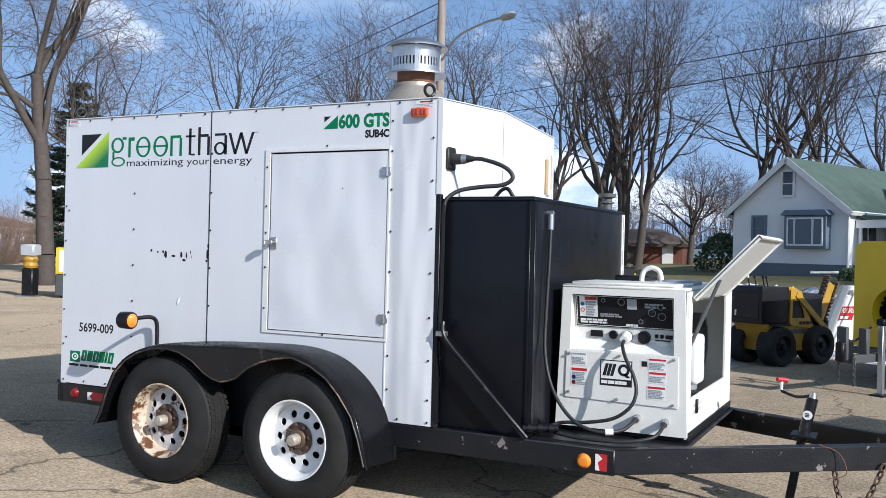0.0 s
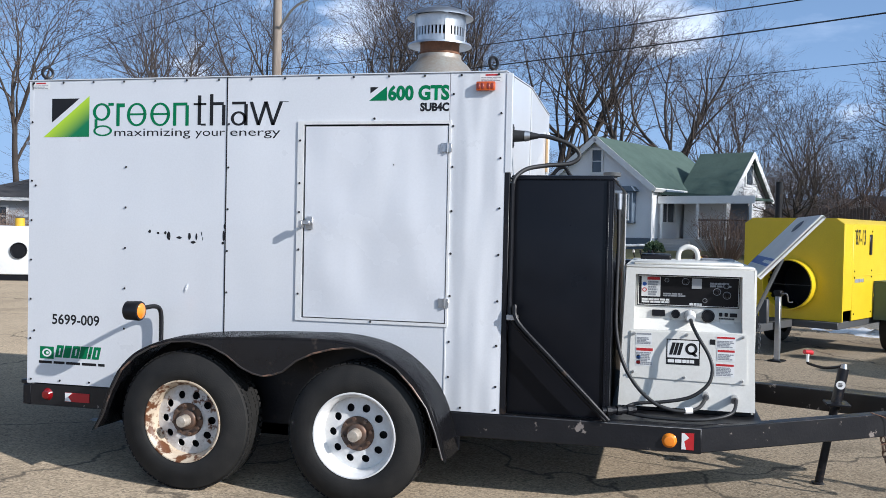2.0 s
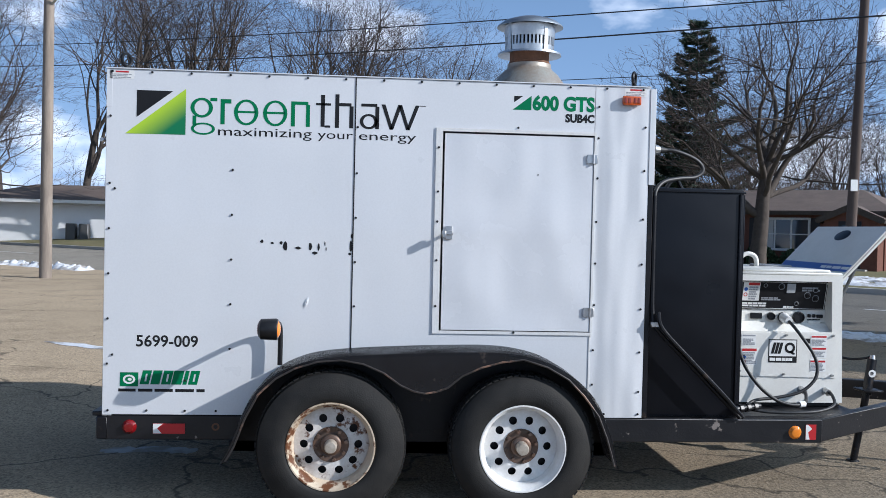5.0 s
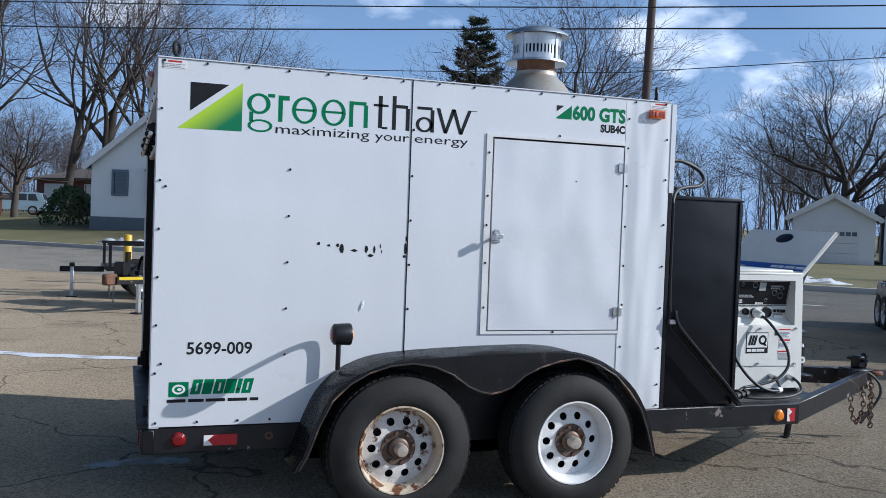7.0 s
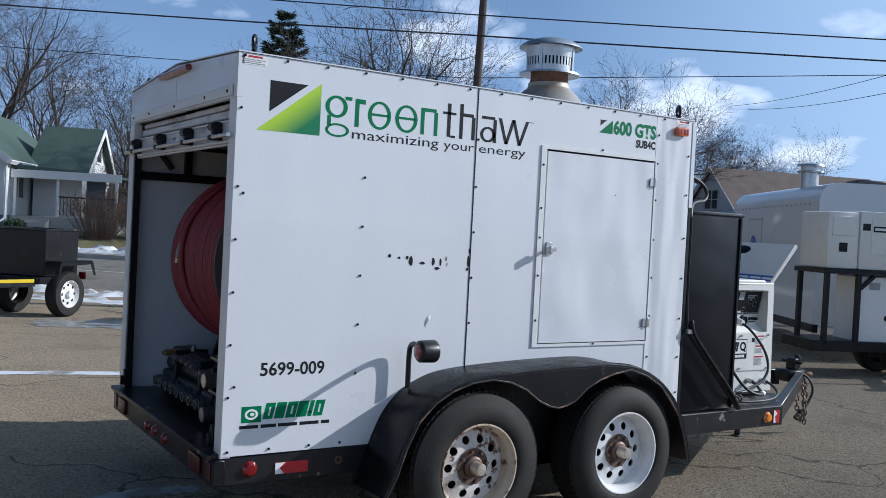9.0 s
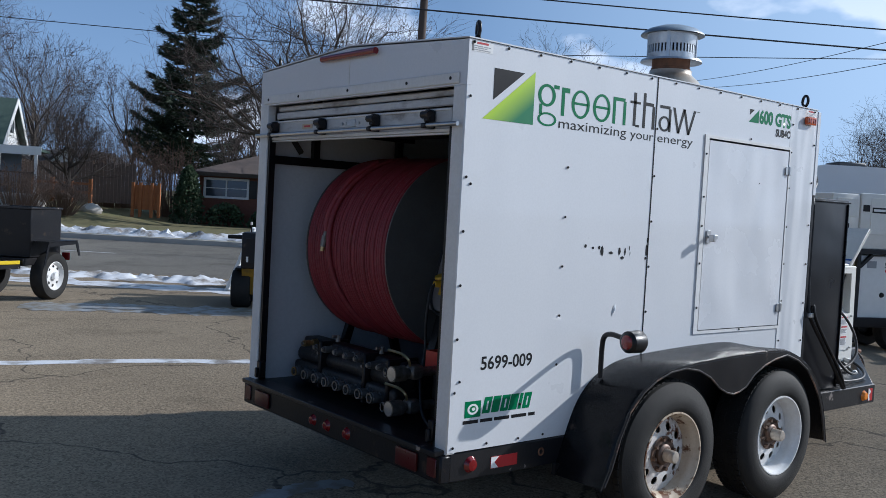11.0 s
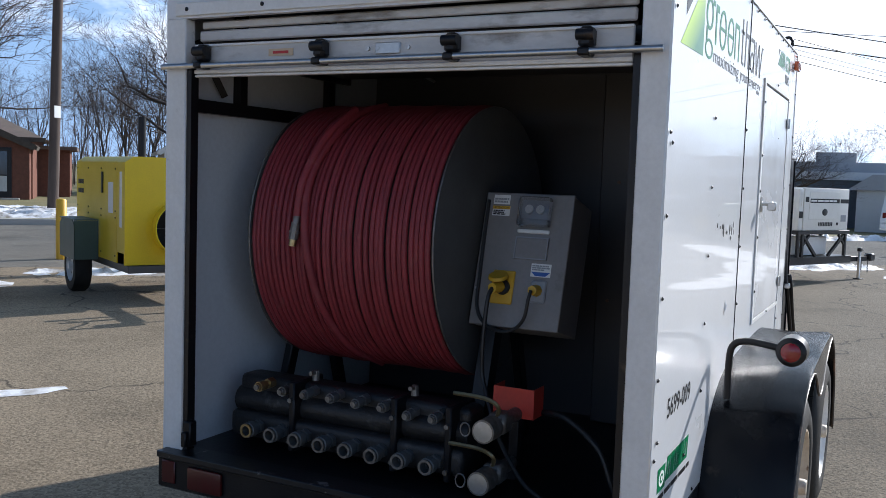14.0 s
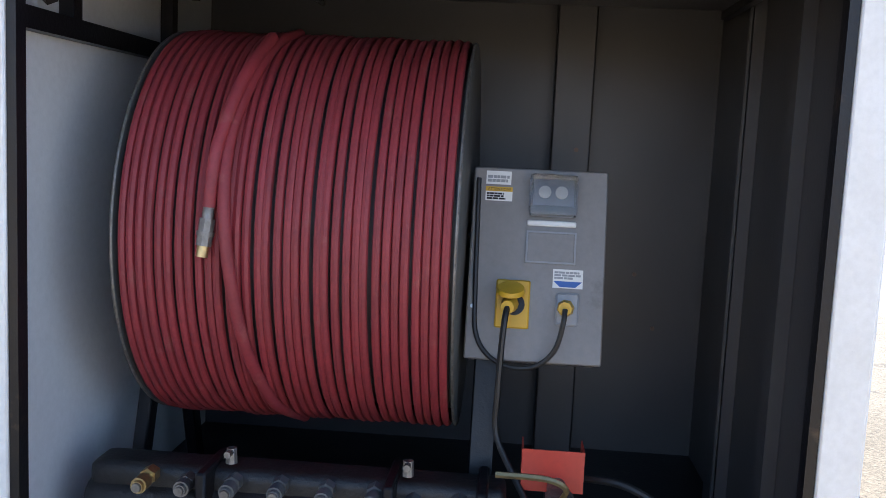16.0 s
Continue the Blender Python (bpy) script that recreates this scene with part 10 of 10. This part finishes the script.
def twig_shrub(x, y, r, h, seed, lab, material=SHRUB, n=220):
    rnd = random.Random(seed)
    t = thing("bare_shrub", (x, y, on_ground(x, y)), lab, "shrub")
    vs, fs = [], []

    def stick(p, q, r0):
        d = (q - p).normalized()
        a = d.orthogonal().normalized()
        c = d.cross(a)
        k = len(vs)
        for pp, rr in ((p, r0), (q, r0 * 0.5)):
            for j in range(3):
                g = 2 * math.pi * j / 3
                vs.append(tuple(pp + (a * math.cos(g) + c * math.sin(g)) * rr))
        for j in range(3):
            fs.append((k + j, k + (j + 1) % 3, k + 3 + (j + 1) % 3, k + 3 + j))

    for i in range(n):
        a, f = rnd.uniform(0, 2 * math.pi), rnd.random() ** 0.5
        base = Vector((0.35 * r * f * math.cos(a), 0.35 * r * f * math.sin(a), 0))
        top = Vector((r * f * math.cos(a), r * f * math.sin(a), h * rnd.uniform(0.6, 1.0) * (1 - 0.35 * f * f)))
        mid = base.lerp(top, 0.55) + Vector((rnd.gauss(0, 0.06), rnd.gauss(0, 0.06), 0.08))
        stick(base, mid, 0.012)
        stick(mid, top, 0.008)
        for j in range(4):
            q = mid.lerp(top, rnd.random())
            stick(q, q + Vector((rnd.gauss(0, 0.22), rnd.gauss(0, 0.22), rnd.uniform(0.05, 0.3))), 0.005)
    me = bpy.data.meshes.new("twigs")
    me.from_pydata(vs, [], fs)
    me.materials.append(material)
    part("crown", me, None, t, local=True)


twig_shrub(6.3, 32.6, 1.5, 2.2, 1, "leafless grey-brown shrub before the porch")
twig_shrub(8.2, 33.8, 1.2, 1.6, 2, "leafless shrub beside the porch")
twig_shrub(-12.4, 20.0, 1.7, 2.0, 3, "rounded leafless reddish hedge shrub", n=420)
twig_shrub(-15.3, 18.8, 1.6, 1.9, 4, "rounded leafless reddish hedge shrub", n=380)
for k, (x, y, r, h) in enumerate(((-44.0, 33.0, 3.0, 4.2), (-47.0, 37.5, 3.2, 5.0), (-43.5, 38.5, 3.0, 4.6), (-52.0, 35.0, 3.4, 4.4))):
    twig_shrub(x, y, r, h, 30 + k, "tall leafless reddish brush", n=420)
for k, (s, u, r, h) in enumerate(((36.0, -22.5, 1.8, 2.6), (35.0, -26.0, 2.2, 3.4), (36.0, -28.5, 2.0, 3.2), (39.0, -18.0, 2.4, 4.2), (40.0, -15.5, 2.2, 4.0))):
    p = from_street(s, u)
    twig_shrub(p.x, p.y, r, h, 10 + k, "tangled leafless shrub along the fence", n=300)


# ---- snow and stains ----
# thin frost, its grey partly shade put into the colour
FROST = mat("shade_greyed_frost", (0.36, 0.37, 0.38), 0.5, alt=(0.24, 0.235, 0.22), scale=6, amount=0.8, bump=0.05, stain=(0.2, 0.17, 0.12), stain_at=(0.45, 0.6), stain_scale=6)
def snow_bank(name, pts, width, height, seed, lab, thin=False):
    """An uneven ridge of old snow along pts."""
    rnd = random.Random(seed)
    path = smooth_path([(x, y, 0) for x, y in pts], 34)
    b = bm_new()
    rows = []
    n = 15
    for i, p in enumerate(path):
        d = (path[min(i + 1, len(path) - 1)] - path[max(i - 1, 0)]).normalized()
        sd = Vector((-d.y, d.x, 0))
        ends = min(1, i / 4, (len(path) - 1 - i) / 4)
        row = []
        for k in range(n):
            f = k / (n - 1) * 2 - 1
            q = p + sd * f * width * (0.5 + 0.35 * noise.noise(Vector((i * 0.16, k // 8 * 3.1, seed)))) * (0.4 + 0.6 * ends)
            bump = (1 - f * f) * (0.65 + 0.9 * noise.noise(Vector((q.x * 1.3, q.y * 1.3, seed))) + 0.9 * noise.noise(Vector((q.x * 5, q.y * 5, seed))) + 0.5 * noise.noise(Vector((q.x * 11, q.y * 11, seed))))
            row.append(b.verts.new((q.x, q.y, on_ground(q.x, q.y) + (0.004 if thin else -0.01) + max(0, bump) * height * ends)))
        rows.append(row)
    for r0, r1 in zip(rows, rows[1:]):
        for k in range(n - 1):
            b.faces.new((r0[k], r0[k + 1], r1[k + 1], r1[k]))
    bmesh.ops.recalc_face_normals(b, faces=b.faces[:])
    o = part(name, b, FROST if "frost" in lab else SNOW, None)
    if o.data.polygons[0].normal.z < 0:
        o.data.flip_normals()
    return tagged(o, lab, "snow", kind="stuff")


def along(s, u0, u1, n=4):
    return [tuple((SN * s + SU * (u0 + (u1 - u0) * k / (n - 1))).xy) for k in range(n)]


snow_bank("snow_bank", along(12.2, -9.5, -3.2), 0.9, 0.09, 1, "dirty ploughed snow ridge along the lot's edge")
snow_bank("snow_bank", along(12.3, -2.6, 3.0), 0.9, 0.08, 2, "dirty ploughed snow ridge along the lot's edge")
snow_bank("snow_bank", along(12.5, 5.0, 14.0), 1.0, 0.1, 3, "dirty ploughed snow ridge along the lot's edge")
snow_bank("snow_bank", along(22.7, -22, -2), 0.9, 0.2, 4, "old snow along the far kerb")
snow_bank("snow_bank", along(23.7, -12, 4), 1.4, 0.12, 5, "melting snow on the brick house's lawn")
snow_bank("snow_bank", along(27.2, -9, 3), 1.8, 0.1, 6, "melting snow on the brick house's lawn")
snow_bank("snow_bank", along(25.3, -14, -5), 0.7, 0.08, 21, "melting snow on the brick house's lawn")
snow_bank("snow_bank", along(29.5, -8, -1), 0.9, 0.07, 22, "melting snow on the brick house's lawn")
snow_bank("snow_bank", along(22.6, 8, 30), 1.2, 0.22, 7, "old snow along the far kerb")
snow_bank("snow_bank", along(24, 12, 26), 2.2, 0.15, 8, "old snow on the far verge")
snow_bank("snow_bank", along(12.6, -26, -21), 0.8, 0.15, 9, "old snow by the drive")
snow_bank("snow_patch", [(-2.6, 6.7), (-1.0, 5.75), (0.6, 5.3), (1.9, 4.75)], 0.2, 0.006, 11, "thin streak of refrozen snow on the lot", True)
# sheet by the machines: its grey tone stands in for their shade
snow_bank("snow_patch", [(0.6, 9.7), (1.6, 9.3), (2.6, 8.7), (3.5, 8.2)], 0.9, 0.006, 12, "thin frost sheet, greyed to stand in for the machines' shade", True)
snow_bank("snow_patch", along(11.0, -9, -2.6), 0.8, 0.008, 13, "thin trampled snow along the lot's edge", True)
snow_bank("snow_patch", [(-0.35, 1.2), (0.0, 1.25), (0.3, 1.2)], 0.16, 0.004, 14, "thin frost patch beside the trailer", True)
snow_bank("snow_patch", [(11.5, -2.5), (14.5, -2.0), (18, -2.6)], 0.7, 0.006, 15, "thin streak of refrozen snow on the lot", True)
snow_bank("snow_patch", [(16.0, -0.5), (19.5, -2.6), (23, -4.6)], 1.3, 0.01, 16, "thin streak of refrozen snow on the lot", True)
b = bm_new()
for u in range(-60, 60, 12):
    vs = [b.verts.new(SN * (17.3 + w) + SU * uu + Vector((0, 0, ground_z(17.3 + w, uu) + 0.005))) for w, uu in ((-0.05, u), (-0.05, u + 3.2), (0.05, u + 3.2), (0.05, u))]
    b.faces.new(vs)
tagged(part("lane_marking", b, INKWHITE, ground, smooth=False, kind="structure"), "faded white lane dashes")
